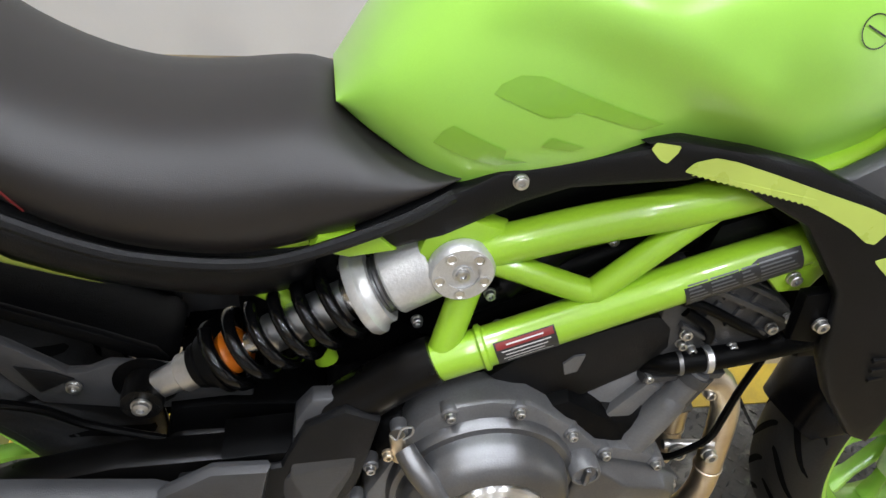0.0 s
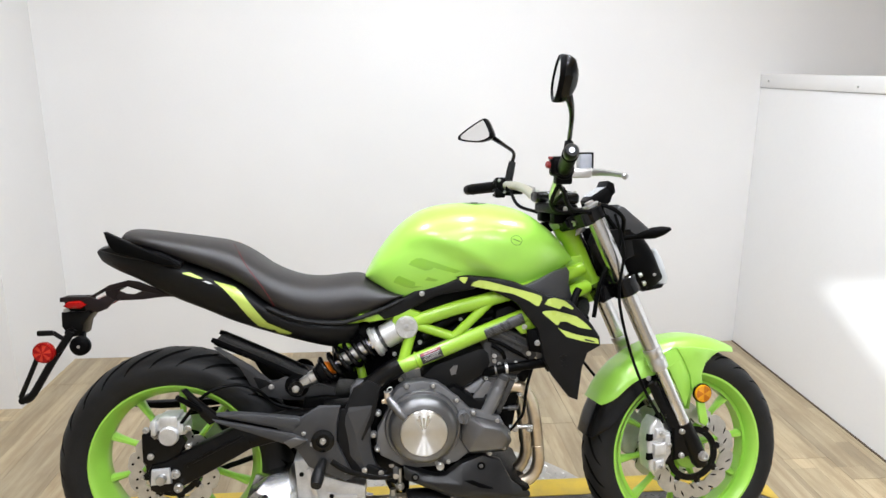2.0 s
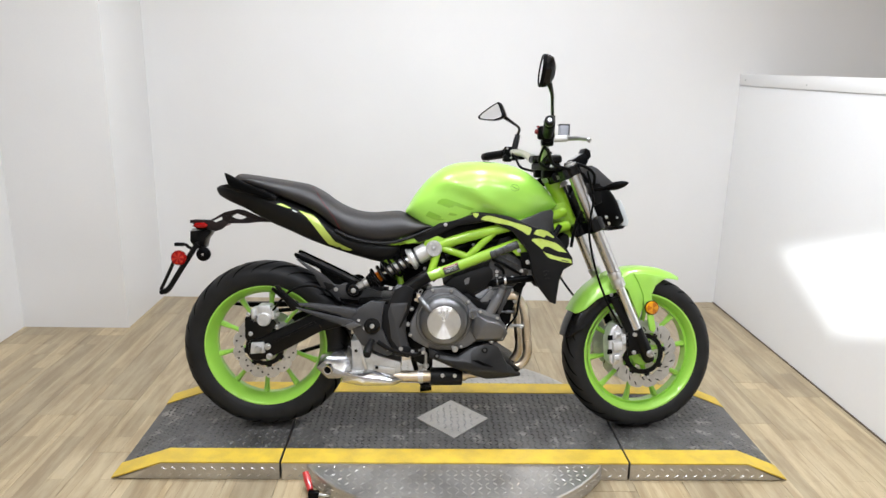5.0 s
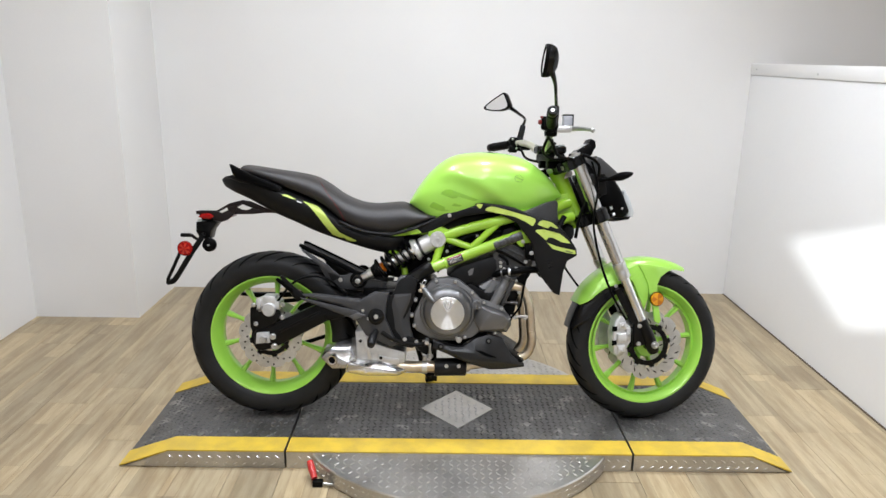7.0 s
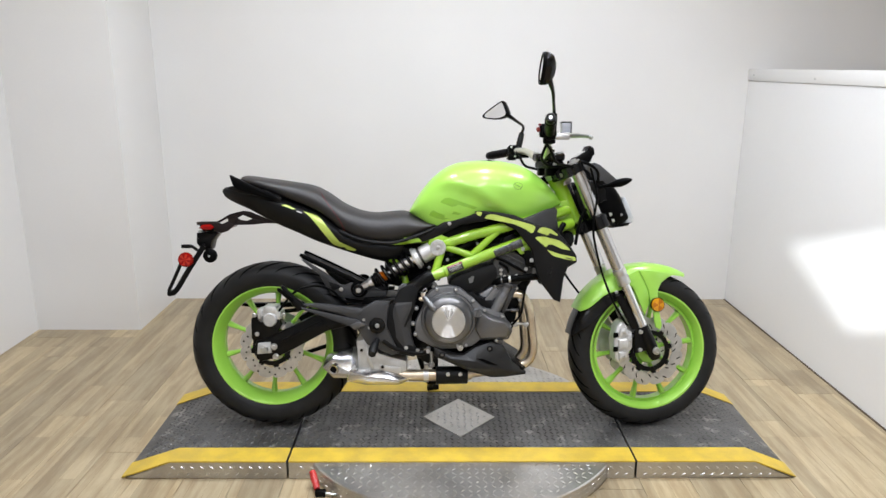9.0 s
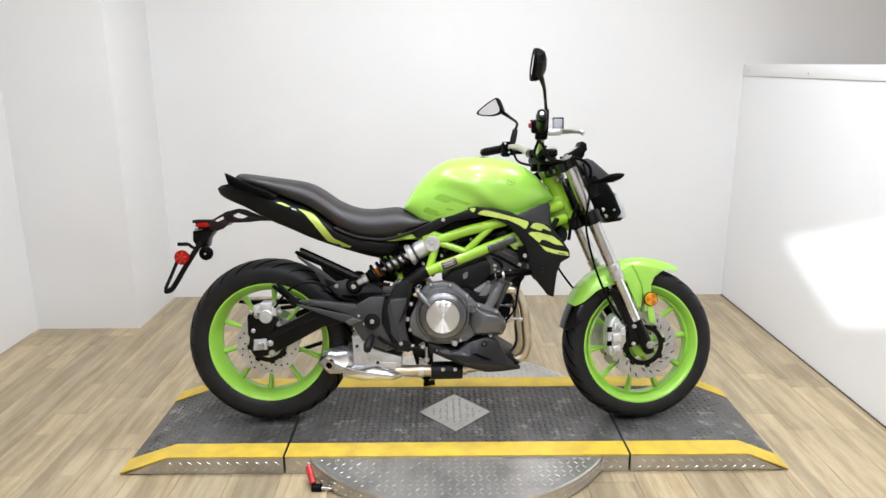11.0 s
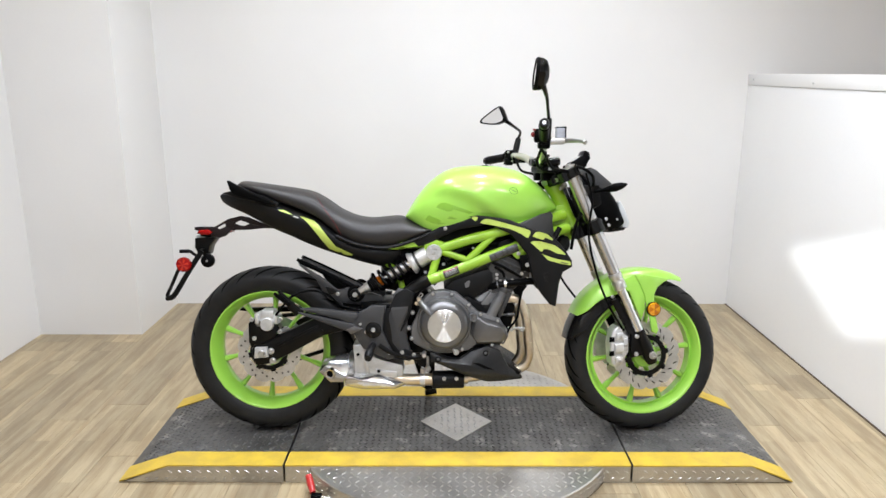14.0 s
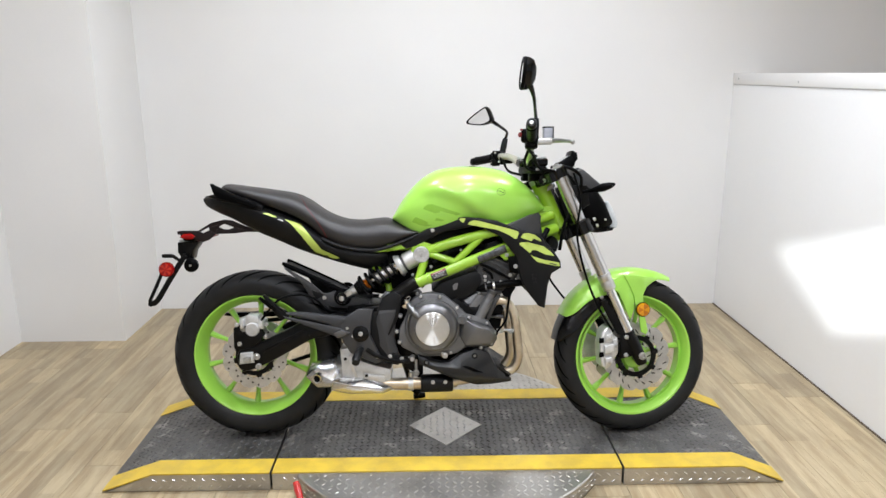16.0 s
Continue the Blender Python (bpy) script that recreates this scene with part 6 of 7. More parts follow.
def clamp(h0, h1, r):
    """A fork clamp: two rings and a bridge, square to the legs."""
    bits = []
    for s in (-1, 1):
        bits.append(lathe([(0.0225, h0), (r, h0), (r + 0.003, h0 + 0.003), (r + 0.003, h1 - 0.003), (r, h1), (0.0225, h1)], FA + Vector((-0.003, s * 0.100, 0)), FU, 28, True))
    f = Vector((FU.z, 0, -FU.x))
    b = box(-1, 1, -1, 1, -1, 1, 0)
    for v in b.verts:
        q = v.co.copy()
        v.co = FA + FU * (h0 + (h1 - h0) * (0.5 + 0.46 * q.z)) - f * (0.034 + 0.040 * -q.x) + Vector((-0.003, q.y * 0.086, 0))
    bmesh.ops.bevel(b, geom=b.edges[:], offset=0.006, segments=2, affect="EDGES")
    return steered(join(b, *bits))


lt = part("lower_clamp", clamp(0.505, 0.555, 0.033), M_GLOSS, bike, "black lower fork clamp")
ut = part("upper_clamp", clamp(0.726, 0.762, 0.030), M_GLOSS, bike, "black upper fork clamp")
back = Vector((-FU.z, 0, FU.x))


def on_clamp(u, y, h):
    """A place on the upper clamp: back from the legs, across, and up the legs."""
    return FA + FU * h + back * u + Vector((-0.003, y, 0))


def slab(outline, h0, h1, bevel=0.003):
    """A plate of the clamp, from (back, across) corners."""
    bm = bmesh.new()
    f = bm.faces.new([bm.verts.new(on_clamp(u, y, h0)) for u, y in outline])
    top = bmesh.ops.extrude_face_region(bm, geom=[f])
    bmesh.ops.translate(bm, vec=FU * (h1 - h0), verts=[v for v in top["geom"] if isinstance(v, bmesh.types.BMVert)])
    bmesh.ops.recalc_face_normals(bm, faces=bm.faces)
    bmesh.ops.bevel(bm, geom=bm.edges[:], offset=bevel, segments=2, affect="EDGES")
    return steered(bm)


part("clamp_web", slab([(0.010, -0.126), (0.040, -0.118), (0.062, -0.070), (0.078, -0.030), (0.078, 0.030), (0.062, 0.070), (0.040, 0.118), (0.010, 0.126)], 0.722, 0.757), M_GLOSS, ut, "black cast clamp web")
for u0, u1, y0, y1 in ((0.018, 0.046, -0.085, -0.048), (0.018, 0.046, 0.048, 0.085), (0.050, 0.070, -0.022, 0.022)):
    part("clamp_boss", slab([(u0, y0), (u1, y0 * 0.9), (u1, y1 * 0.9), (u0, y1)], 0.756, 0.768, 0.004), M_BLACK, ut)
part("stem_nut", steered(lathe([(0, 0), (0.018, 0), (0.018, 0.012), (0.014, 0.015), (0, 0.015)], on_clamp(0.036, 0, 0.757), FU, 6)), M_ALU, ut, "alloy stem nut")
part("stem_collar", steered(lathe([(0.020, 0), (0.034, 0), (0.036, 0.004), (0.036, 0.012), (0.033, 0.016), (0.020, 0.016)], on_clamp(0.038, 0, 0.696), FU, 32, True)), M_ALU_BRIGHT, ut, "bright steering head collar")
part("ignition_box", slab([(0.050, 0.082), (0.084, 0.070), (0.094, 0.096), (0.060, 0.112)], 0.716, 0.750, 0.003), M_BLACK, ut)
for s in (-1, 1):
    part("fork_cap", steered(lathe([(0, 0), (0.020, 0), (0.020, 0.006), (0.014, 0.008), (0.012, 0.014), (0, 0.014)], FA + FU * 0.760 + Vector((-0.003, s * 0.100, 0)), FU, 6)), M_ALU, ut, "alloy fork cap")
    part("clamp_bolt", steered(lathe([(0, 0), (0.0075, 0), (0.0075, 0.005), (0.004, 0.005), (0.003, 0.003), (0, 0.003)], on_clamp(0.055, s * 0.086, 0.740), back + Vector((0, s * 0.5, 0)), 16)), M_BOLT, ut)
for q in (0.515, 0.540):
    p = FA + FU * q
    part("clamp_bolt", steered(bolt(p.x + 0.042, -0.105, p.z + 0.016, 0.006, 0.008, (0.9, -0.2, 0.4))), M_BOLT, lt)

# -- front mudguard --
def skirt(a0, a1, r, half, drops, n=40, thick=0.004, cx=1.411, cz=0.290):
    """A mudguard whose sides come down by a given depth at each angle."""
    drop = curve_of(drops)
    bm = bmesh.new()
    rows = []
    m = 16
    for i in range(n + 1):
        deg = a0 + (a1 - a0) * i / n
        a = radians(deg)
        row = []
        for side in (1, -1):
            for j in range(m + 1) if side == 1 else range(m, -1, -1):
                v = -1 + 2 * j / m
                w = half(deg)
                rr = r(deg) - max(drop(deg), 0.001) * abs(v) ** 3.2 - (0 if side == 1 else thick)
                row.append(bm.verts.new((cx + rr * math.cos(a), math.copysign(abs(v) ** 0.8, v) * w, cz + rr * math.sin(a))))
        rows.append(row)
    for p, q in zip(rows, rows[1:]):
        for j in range(len(p)):
            bm.faces.new((p[j], p[(j + 1) % len(p)], q[(j + 1) % len(q)], q[j]))
    bm.faces.new(rows[0])
    bm.faces.new(rows[-1][::-1])
    return bm


mg = part("front_mudguard", steered(skirt(62, 150, curve_of([(60, 0.328), (85, 0.330), (105, 0.331), (130, 0.328), (152, 0.319)]), curve_of([(60, 0.030), (70, 0.060), (85, 0.078), (120, 0.080), (142, 0.076), (151, 0.050)]), [(60, 0.010), (75, 0.028), (92, 0.040), (108, 0.064), (118, 0.060), (129, 0.042), (142, 0.029), (147, 0.018), (151, 0.003)])), M_LIME, bike, "lime painted front mudguard", 50)
part("mudguard_flap", steered(skirt(104, 168, curve_of([(100, 0.318), (130, 0.315), (168, 0.309)]), curve_of([(100, 0.072), (150, 0.074), (160, 0.070), (168, 0.050)]), [(100, 0.070), (129, 0.068), (150, 0.056), (160, 0.038), (168, 0.008)])), M_FLAP, mg, "black plastic mudguard extension", 50)
for s in (-1, 1):
    part("mudguard_blade", steered(plate([(1.355, 0.598), (1.40, 0.598), (1.45, 0.590), (1.502, 0.578), (1.475, 0.568), (1.447, 0.550), (1.432, 0.52), (1.437, 0.46), (1.43, 0.44), (1.408, 0.455), (1.395, 0.52), (1.375, 0.565)], s * 0.086, s * 0.074, 0.004, 2, lambda x, z, s=s: -s * 0.25 * max(0.0, x - 1.43))), M_LIME, mg, "lime mudguard side blade")
    part("mudguard_stay", steered(plate([(1.408, 0.455), (1.432, 0.450), (1.445, 0.39), (1.437, 0.375), (1.42, 0.385)], s * 0.098, s * 0.086, 0.003)), M_LIME, mg)
    part("mudguard_side", steered(plate([(1.30, 0.572), (1.355, 0.60), (1.40, 0.56), (1.40, 0.47), (1.385, 0.425), (1.365, 0.47), (1.338, 0.53)], s * 0.080, s * 0.070, 0.005, 2)), M_LIME, mg)
    rf = part("side_reflector", steered(lathe([(0, 0), (0.024, 0), (0.025, 0.004), (0.023, 0.009), (0, 0.010)], (1.424, s * 0.098, 0.470), (0, s, 0), 32)), M_ORANGE, bike, "round amber reflector")
    part("reflector_rim", steered(lathe([(0.024, -0.004), (0.0268, -0.004), (0.0268, 0.004), (0.024, 0.004)], (1.424, s * 0.098, 0.470), (0, s, 0), 32, True)), M_BLACK, rf)
    # flat darker sectors paint the light and dark of the lens facets
    for k in range(3):
        wb = bmesh.new()
        cc = wb.verts.new((1.424, s * 0.1084, 0.470))
        arc = [wb.verts.new((1.424 + 0.0215 * math.cos(q), s * 0.1080, 0.470 + 0.0215 * math.sin(q))) for q in [2.094 * k + 0.5 + 1.047 * j / 8 for j in range(9)]]
        for a_, b_ in zip(arc, arc[1:]):
            wb.faces.new((cc, a_, b_))
        part("lens_facet", steered(wb), M_ORANGE_DARK, rf)
    part("guard_bolt", steered(bolt(1.272, s * 0.080, 0.517, 0.006, 0.005, (0, s, 0))), M_BOLT, mg)
part("front_brake_hose", tube([(1.16, -0.13, 0.98), (1.185, -0.13, 0.88), (1.175, -0.13, 0.76), (1.205, -0.135, 0.62), (1.255, -0.125, 0.50), (1.31, -0.115, 0.41)], 0.0042, 8, 8), M_BLACK, bike, "black brake hose")
part("brake_hose_left", tube([(1.05, 0.10, 0.72), (1.09, 0.09, 0.63), (1.12, 0.07, 0.56), (1.19, 0.08, 0.47)], 0.0042, 8, 8), M_BLACK, bike)
for p, r in (([(1.16, -0.06, 0.97), (1.19, -0.08, 0.90), (1.14, -0.085, 0.80), (1.12, -0.09, 0.70)], 0.006), ([(1.075, -0.10, 0.78), (1.055, -0.115, 0.74), (1.07, -0.12, 0.71), (1.095, -0.11, 0.70)], 0.010)):
    part("control_cable", tube(p, r, 8, 8), M_BLACK, bike, "black control cable")
part("horn", lathe([(0, 0), (0.03, 0), (0.034, 0.01), (0.03, 0.022), (0, 0.024)], (1.09, -0.03, 0.715), (0.6, -0.7, 0), 24), M_BLACK, bike)

# -- handlebar and controls --
HB = {-1: [(1.026, -0.040, 1.003), (1.006, -0.100, 1.026), (1.000, -0.170, 1.066), (0.992, -0.240, 1.086), (0.970, -0.40, 1.130)],
      1: [(1.022, 0.040, 0.998), (1.004, 0.10, 1.010), (0.978, 0.170, 1.040), (0.935, 0.24, 1.047), (0.835, 0.40, 1.030)]}
bar = part("handlebar", tube(HB[-1][::-1] + HB[1], 0.0132, 16, 8), M_BARS, bike, "pale anodised handlebar")
for s in (-1, 1):
    p = [Vector(q) for q in HB[s]]
    d = (p[4] - p[3]).normalized()
    g0, g1 = p[3] + d * 0.035, p[4]
    grip = part("grip", lathe([(0.0125, 0), (0.019, 0.001), (0.0195, 0.006), (0.0165, 0.010)] + [(0.0168 + 0.0009 * (i % 2), 0.012 + 0.006 * i) for i in range(18)] + [(0.0165, 0.122), (0.0185, 0.125), (0.0125, 0.128)], g0, d, 24), M_BLACK, bike, "black ribbed rubber grip")
    part("bar_end", lathe([(0, 0), (0.0155, 0), (0.0165, 0.004), (0.0165, 0.024), (0.013, 0.030), (0.007, 0.030), (0.006, 0.026), (0, 0.026)], g0 + d * 0.128, d, 24), M_FRAME_BLACK, grip)
    part("bar_end_screw", lathe([(0, 0), (0.006, 0), (0.006, 0.003), (0, 0.003)], g0 + d * 0.156, d, 14), M_LEVER, grip)
    sw = part("switch_housing", lathe([(0.013, 0.0), (0.021, 0.001), (0.0225, 0.005), (0.0225, 0.030), (0.021, 0.034), (0.013, 0.034)], g0 - d * 0.038, d, 18), M_BLACK, bike, "black switch housing")
    c = g0 - d * 0.02
    part("grip_flange", lathe([(0.0125, -0.004), (0.023, -0.004), (0.0245, -0.002), (0.0245, 0.002), (0.0225, 0.004), (0.0125, 0.004)], g0, d, 28), M_BLACK, grip)
    if s > 0:
        for x0, x1, z0, z1, w in ((-0.022, 0.010, -0.004, 0.026, 0.017), (-0.024, 0.008, -0.036, -0.006, 0.018), (0.008, 0.032, -0.030, 0.018, 0.013)):
            part("switch_block", box(c.x + x0, c.x + x1, c.y - w, c.y + w, c.z + z0, c.z + z1, 0.005), M_BLACK, sw)
        for x0, z0 in ((-0.023, 0.012), (-0.025, -0.014), (-0.025, -0.028)):
            part("switch_button", box(c.x + x0 - 0.004, c.x + x0 + 0.004, c.y - 0.009, c.y + 0.007, c.z + z0 - 0.004, c.z + z0 + 0.004, 0.0015), M_GREY, sw)
        for x0, z0 in ((0.004, -0.018), (0.020, 0.006), (-0.012, 0.018)):
            part("housing_screw", bolt(c.x + x0, c.y - 0.018, c.z + z0, 0.004, 0.004), M_BOLT, sw)
        part("clutch_perch", box(c.x + 0.026, c.x + 0.060, c.y - 0.032, c.y - 0.004, c.z - 0.026, c.z - 0.002, 0.006), M_BLACK, sw)
    else:
        part("switch_box", box(c.x - 0.020, c.x + 0.020, c.y - 0.017, c.y + 0.017, c.z - 0.030, c.z + 0.020, 0.006), M_BLACK, sw)
    # lever
    l0 = Vector((1.052, -0.240, 1.087)) if s < 0 else c - d * 0.03 + Vector((0.035, 0, -0.008))
    lv = part("brake_lever" if s < 0 else "clutch_lever", tube([l0, l0 + Vector((0.018, s * 0.012, 0.001)), l0 + Vector((0.040, s * 0.050, -0.001)), l0 + Vector((0.056, s * 0.084, -0.005)), l0 + Vector((0.060, s * 0.094, -0.007))], [0.0085, 0.0085, 0.0068, 0.0058, 0.0058], 12, 6, flat=0.62), M_LEVER, bike, "bright alloy lever")
    tip = l0 + Vector((0.061, s * 0.097, -0.008))
    part("lever_ball", lathe([(0, -0.0085), (0.005, -0.007), (0.0085, 0.0), (0.005, 0.007), (0, 0.0085)], tip, (0.4, s, 0), 16), M_LEVER, lv)
    part("lever_pivot", bolt(l0.x + 0.004, l0.y, l0.z + 0.006, 0.007, 0.006, (0, 0, 1)), M_BOLT, lv)
    part("lever_perch", box(l0.x - 0.045, l0.x + 0.010, l0.y - 0.013, l0.y + 0.013, l0.z - 0.012, l0.z + 0.010, 0.005), M_ALU if s < 0 else M_BLACK, lv)
    # mirror
    m0 = c - d * 0.012 + Vector((0.012, 0, 0.018))
    if s < 0:
        e1, e2, mc = m0 + Vector((0.004, 0.002, 0.058)), Vector((0.992, -0.318, 1.196)), Vector((0.944, -0.395, 1.288))
    else:
        e1, e2, mc = m0 + Vector((0.012, 0.002, 0.055)), Vector((0.968, 0.285, 1.148)), Vector((0.872, 0.400, 1.218))
    ms = part("mirror_stem", tube([m0, m0 + (e1 - m0) * 0.5, e1], [0.0125, 0.0125, 0.0105], 14), M_GREY, bike, "grey rubber mirror boot")
    join_at = mc + Vector((0.026, 0.010, -0.042)) if s < 0 else mc + Vector((0.048, -0.010, -0.020))
    part("stem_rod", tube([e1, e2, e2 + (join_at - e2) * 0.5 + Vector((0.003, 0, 0)), join_at, join_at + (mc - join_at) * 0.4], [0.0062, 0.0055, 0.0062, 0.009, 0.013], 10, 6), M_GLOSS, ms)
    # mirror head: pointed shell, facing back along the bike
    face = Vector((-1.0, -0.02, 0.06)).normalized() if s < 0 else Vector((-0.74, -0.666, 0.068)).normalized()
    rt = Vector((-0.25, -0.50, 0.85)).normalized() if s < 0 else Vector((-0.8, 0.6, -0.12)).normalized()
    rt = (rt - face * rt.dot(face)).normalized()
    up = rt.cross(face) * (1 if s < 0 else -1)
    if up.z < 0:
        up = -up
    shell = bmesh.new()
    rings = []
    prof = [(0.95, 0.003), (1.0, 0.0), (1.02, -0.006), (0.99, -0.016), (0.86, -0.028), (0.45, -0.038)]
    if s < 0:
        rim = [(0.054, 0.0), (0.046, 0.017), (0.020, 0.030), (-0.018, 0.033), (-0.040, 0.024), (-0.051, 0.004), (-0.046, -0.014), (-0.022, -0.027), (0.020, -0.027), (0.044, -0.015)]
    else:
        rim = [(0.086, -0.006), (0.076, 0.004), (0.030, 0.022), (-0.022, 0.037), (-0.036, 0.034), (-0.050, 0.004), (-0.058, -0.020), (-0.048, -0.030), (-0.006, -0.034), (0.046, -0.024), (0.078, -0.014)]
    m = len(rim)

    def lobe(a):
        """The rim's outline, smoothed round its corners."""
        f = a / (2 * math.pi) * m
        i, w = int(f) % m, f - int(f)
        q = [rim[(i + j) % m] for j in (-1, 0, 1, 2)]
        return tuple(0.5 * (2 * q[1][k] + (q[2][k] - q[0][k]) * w + (2 * q[0][k] - 5 * q[1][k] + 4 * q[2][k] - q[3][k]) * w * w + (3 * q[1][k] - q[0][k] - 3 * q[2][k] + q[3][k]) * w ** 3) for k in (0, 1))
    for k, h in prof:
        rings.append([shell.verts.new(mc + rt * lobe(2 * math.pi * i / 44)[0] * k + up * lobe(2 * math.pi * i / 44)[1] * k + face * h) for i in range(44)])
    for p_, q_ in zip(rings, rings[1:]):
        for i in range(44):
            shell.faces.new((p_[i], p_[(i + 1) % 44], q_[(i + 1) % 44], q_[i]))
    shell.faces.new(rings[0])
    shell.faces.new(rings[-1])
    part("mirror_shell", shell, M_GLOSS, ms, "black pointed mirror shell")
    lip = bmesh.new()
    loops = [[lip.verts.new(mc + rt * lobe(2 * math.pi * i / 44)[0] * k + up * lobe(2 * math.pi * i / 44)[1] * k + face * h) for i in range(44)] for k, h in ((0.86, 0.004), (0.88, 0.007), (0.98, 0.007), (1.025, 0.002), (1.02, -0.004))]
    for p_, q_ in zip(loops, loops[1:]):
        for i in range(44):
            lip.faces.new((p_[i], p_[(i + 1) % 44], q_[(i + 1) % 44], q_[i]))
    part("mirror_rim", lip, M_BLACK, ms, "matt black mirror rim")
    gl = bmesh.new()
    gl.faces.new([gl.verts.new(mc + rt * lobe(2 * math.pi * i / 44)[0] * 0.90 + up * lobe(2 * math.pi * i / 44)[1] * 0.88 + face * 0.0045) for i in range(44)])
    part("mirror_glass", gl, M_MIRROR, ms, "mirror glass")
res = part("brake_reservoir", box(1.036, 1.066, -0.238, -0.200, 1.097, 1.132, 0.004), M_RESERVOIR, bike, "pale grey brake fluid reservoir")
part("reservoir_cap", join(box(1.034, 1.068, -0.236, -0.200, 1.131, 1.136, 0.002), box(1.0655, 1.0690, -0.239, -0.198, 1.097, 1.136, 0.001)), M_BLACK, res)
part("reservoir_base", join(box(1.034, 1.068, -0.240, -0.200, 1.084, 1.098, 0.003), bolt(1.045, -0.242, 1.091, 0.006, 0.006), bolt(1.060, -0.242, 1.091, 0.004, 0.006)), M_CALIPER, res, "cast silver master cylinder body")
pod = part("switch_pod", join(box(0.954, 1.004, -0.288, -0.256, 1.080, 1.126, 0.009, 3), box(0.962, 0.996, -0.292, -0.284, 1.086, 1.118, 0.004), tube([(0.975, -0.262, 1.084), (0.982, -0.250, 1.062), (0.996, -0.225, 1.047)], 0.005, 8)), M_BLACK, bike, "black handlebar switch pod")
part("stop_switch", lathe([(0, 0), (0.0085, 0), (0.0085, 0.008), (0.006, 0.011), (0, 0.011)], (0.956, -0.272, 1.106), (-1, -0.3, 0.1), 16), M_LABEL_RED, pod, "red engine stop switch")
part("start_switch", box(0.950, 0.958, -0.286, -0.268, 1.119, 1.126, 0.002), M_LABEL_RED, pod, "small red starter button")
for z in (1.092, 1.116):
    part("housing_screw", bolt(0.985, -0.292, z, 0.0035, 0.003), M_BOLT, pod)
TURN = Matrix.Translation((1.022, 0, 0)) @ Matrix.Rotation(radians(9.5), 4, "Z")


def turned(bm):
    """A part of the bar mount, square to the turned bars."""
    bm.transform(TURN)
    return bm


mount = part("bar_clamp", turned(join(box(-0.030, 0.034, -0.105, 0.052, 0.978, 1.004, 0.008, 3), box(-0.018, 0.030, -0.062, -0.030, 0.950, 0.982, 0.006), box(-0.018, 0.030, 0.030, 0.062, 0.950, 0.982, 0.006))), M_BLACK, bike, "black handlebar mount")
for s in (-1, 1):
    yc = -0.080 if s < 0 else 0.048
    part("clamp_cap", turned(box(-0.033, 0.036, yc - 0.030, yc + 0.030, 1.004, 1.034, 0.010, 3)), M_GLOSS, mount, "black upper half of the bar clamp")
    for q in (-0.026, 0.026):
        for w in (-0.016, 0.016):
            part("riser_bolt", turned(bolt(q, yc + w, 1.033, 0.0052, 0.005, (0, 0, 1))), M_BOLT, mount)
    part("mount_bolt", turned(bolt(-0.004, yc + s * 0.024, 0.992, 0.006, 0.005, (0, s, 0))), M_BOLT, mount)
dash = part("instrument", steered(plate([(1.124, 0.990), (1.120, 1.008), (1.128, 1.018), (1.176, 1.048), (1.190, 1.046), (1.192, 1.024), (1.184, 1.002), (1.152, 0.985)], -0.034, 0.034, 0.006, 2)), M_BLACK, bike, "black instrument cluster")
scr = bmesh.new()
scr.faces.new([scr.verts.new(q) for q in ((1.128, -0.029, 1.0196), (1.173, -0.029, 1.0478), (1.173, 0.029, 1.0478), (1.128, 0.029, 1.0196))])
part("screen", steered(scr), M_SCREEN, dash, "pale glossy instrument screen")
part("instrument_hood", steered(plate([(1.170, 1.046), (1.178, 1.062), (1.194, 1.054), (1.198, 1.030), (1.190, 1.022)], -0.036, 0.036, 0.004, 2)), M_BLACK, dash)
for p, r in (([(0.985, -0.235, 1.06), (0.975, -0.20, 1.01), (1.02, -0.13, 0.985), (1.09, -0.09, 0.99)], 0.005), ([(1.0, -0.215, 1.05), (1.03, -0.17, 1.0), (1.09, -0.12, 0.985), (1.15, -0.09, 0.97)], 0.006), ([(0.945, 0.22, 1.04), (0.96, 0.16, 0.99), (1.01, 0.08, 0.97), (1.08, 0.04, 0.93)], 0.005), ([(1.09, -0.07, 1.0), (1.14, -0.11, 1.0), (1.19, -0.10, 0.97), (1.20, -0.07, 0.92)], 0.006), ([(1.01, -0.05, 0.995), (1.0, -0.12, 1.01), (1.02, -0.17, 1.04)], 0.005)):
    part("control_cable", tube(p, r, 8, 8), M_BLACK, bike, "black control cable")

# -- headlamp and front indicators --
hl = Hull([(1.150, 0.885), (1.19, 0.805), (1.235, 0.778), (1.285, 0.772), (1.312, 0.784)], [(1.150, 0.90), (1.172, 0.962), (1.195, 0.976), (1.242, 0.945), (1.285, 0.892), (1.312, 0.815)], [(1.150, 0.05), (1.19, 0.085), (1.235, 0.098), (1.28, 0.096), (1.312, 0.082)], 0.42, 0.18, 2.2)
hb = part("headlamp_housing", steered(hl.body(36, 16)), M_BLACK, bike, "black angular headlamp housing", 40)
part("headlamp_lens", steered(plate([(1.306, 0.782), (1.296, 0.868), (1.306, 0.872), (1.326, 0.838), (1.342, 0.792), (1.338, 0.774), (1.318, 0.768)], -0.062, 0.062, 0.008, 3)), M_GLASS, hb, "clear headlamp lens")
part("fly_screen", steered(plate([(1.176, 0.975), (1.186, 0.996), (1.206, 0.988), (1.277, 0.930), (1.290, 0.908), (1.262, 0.917), (1.232, 0.908), (1.209, 0.886), (1.192, 0.908), (1.182, 0.944)], -0.078, 0.078, 0.007, 3)), M_COVER, hb, "grey moulded fly screen")
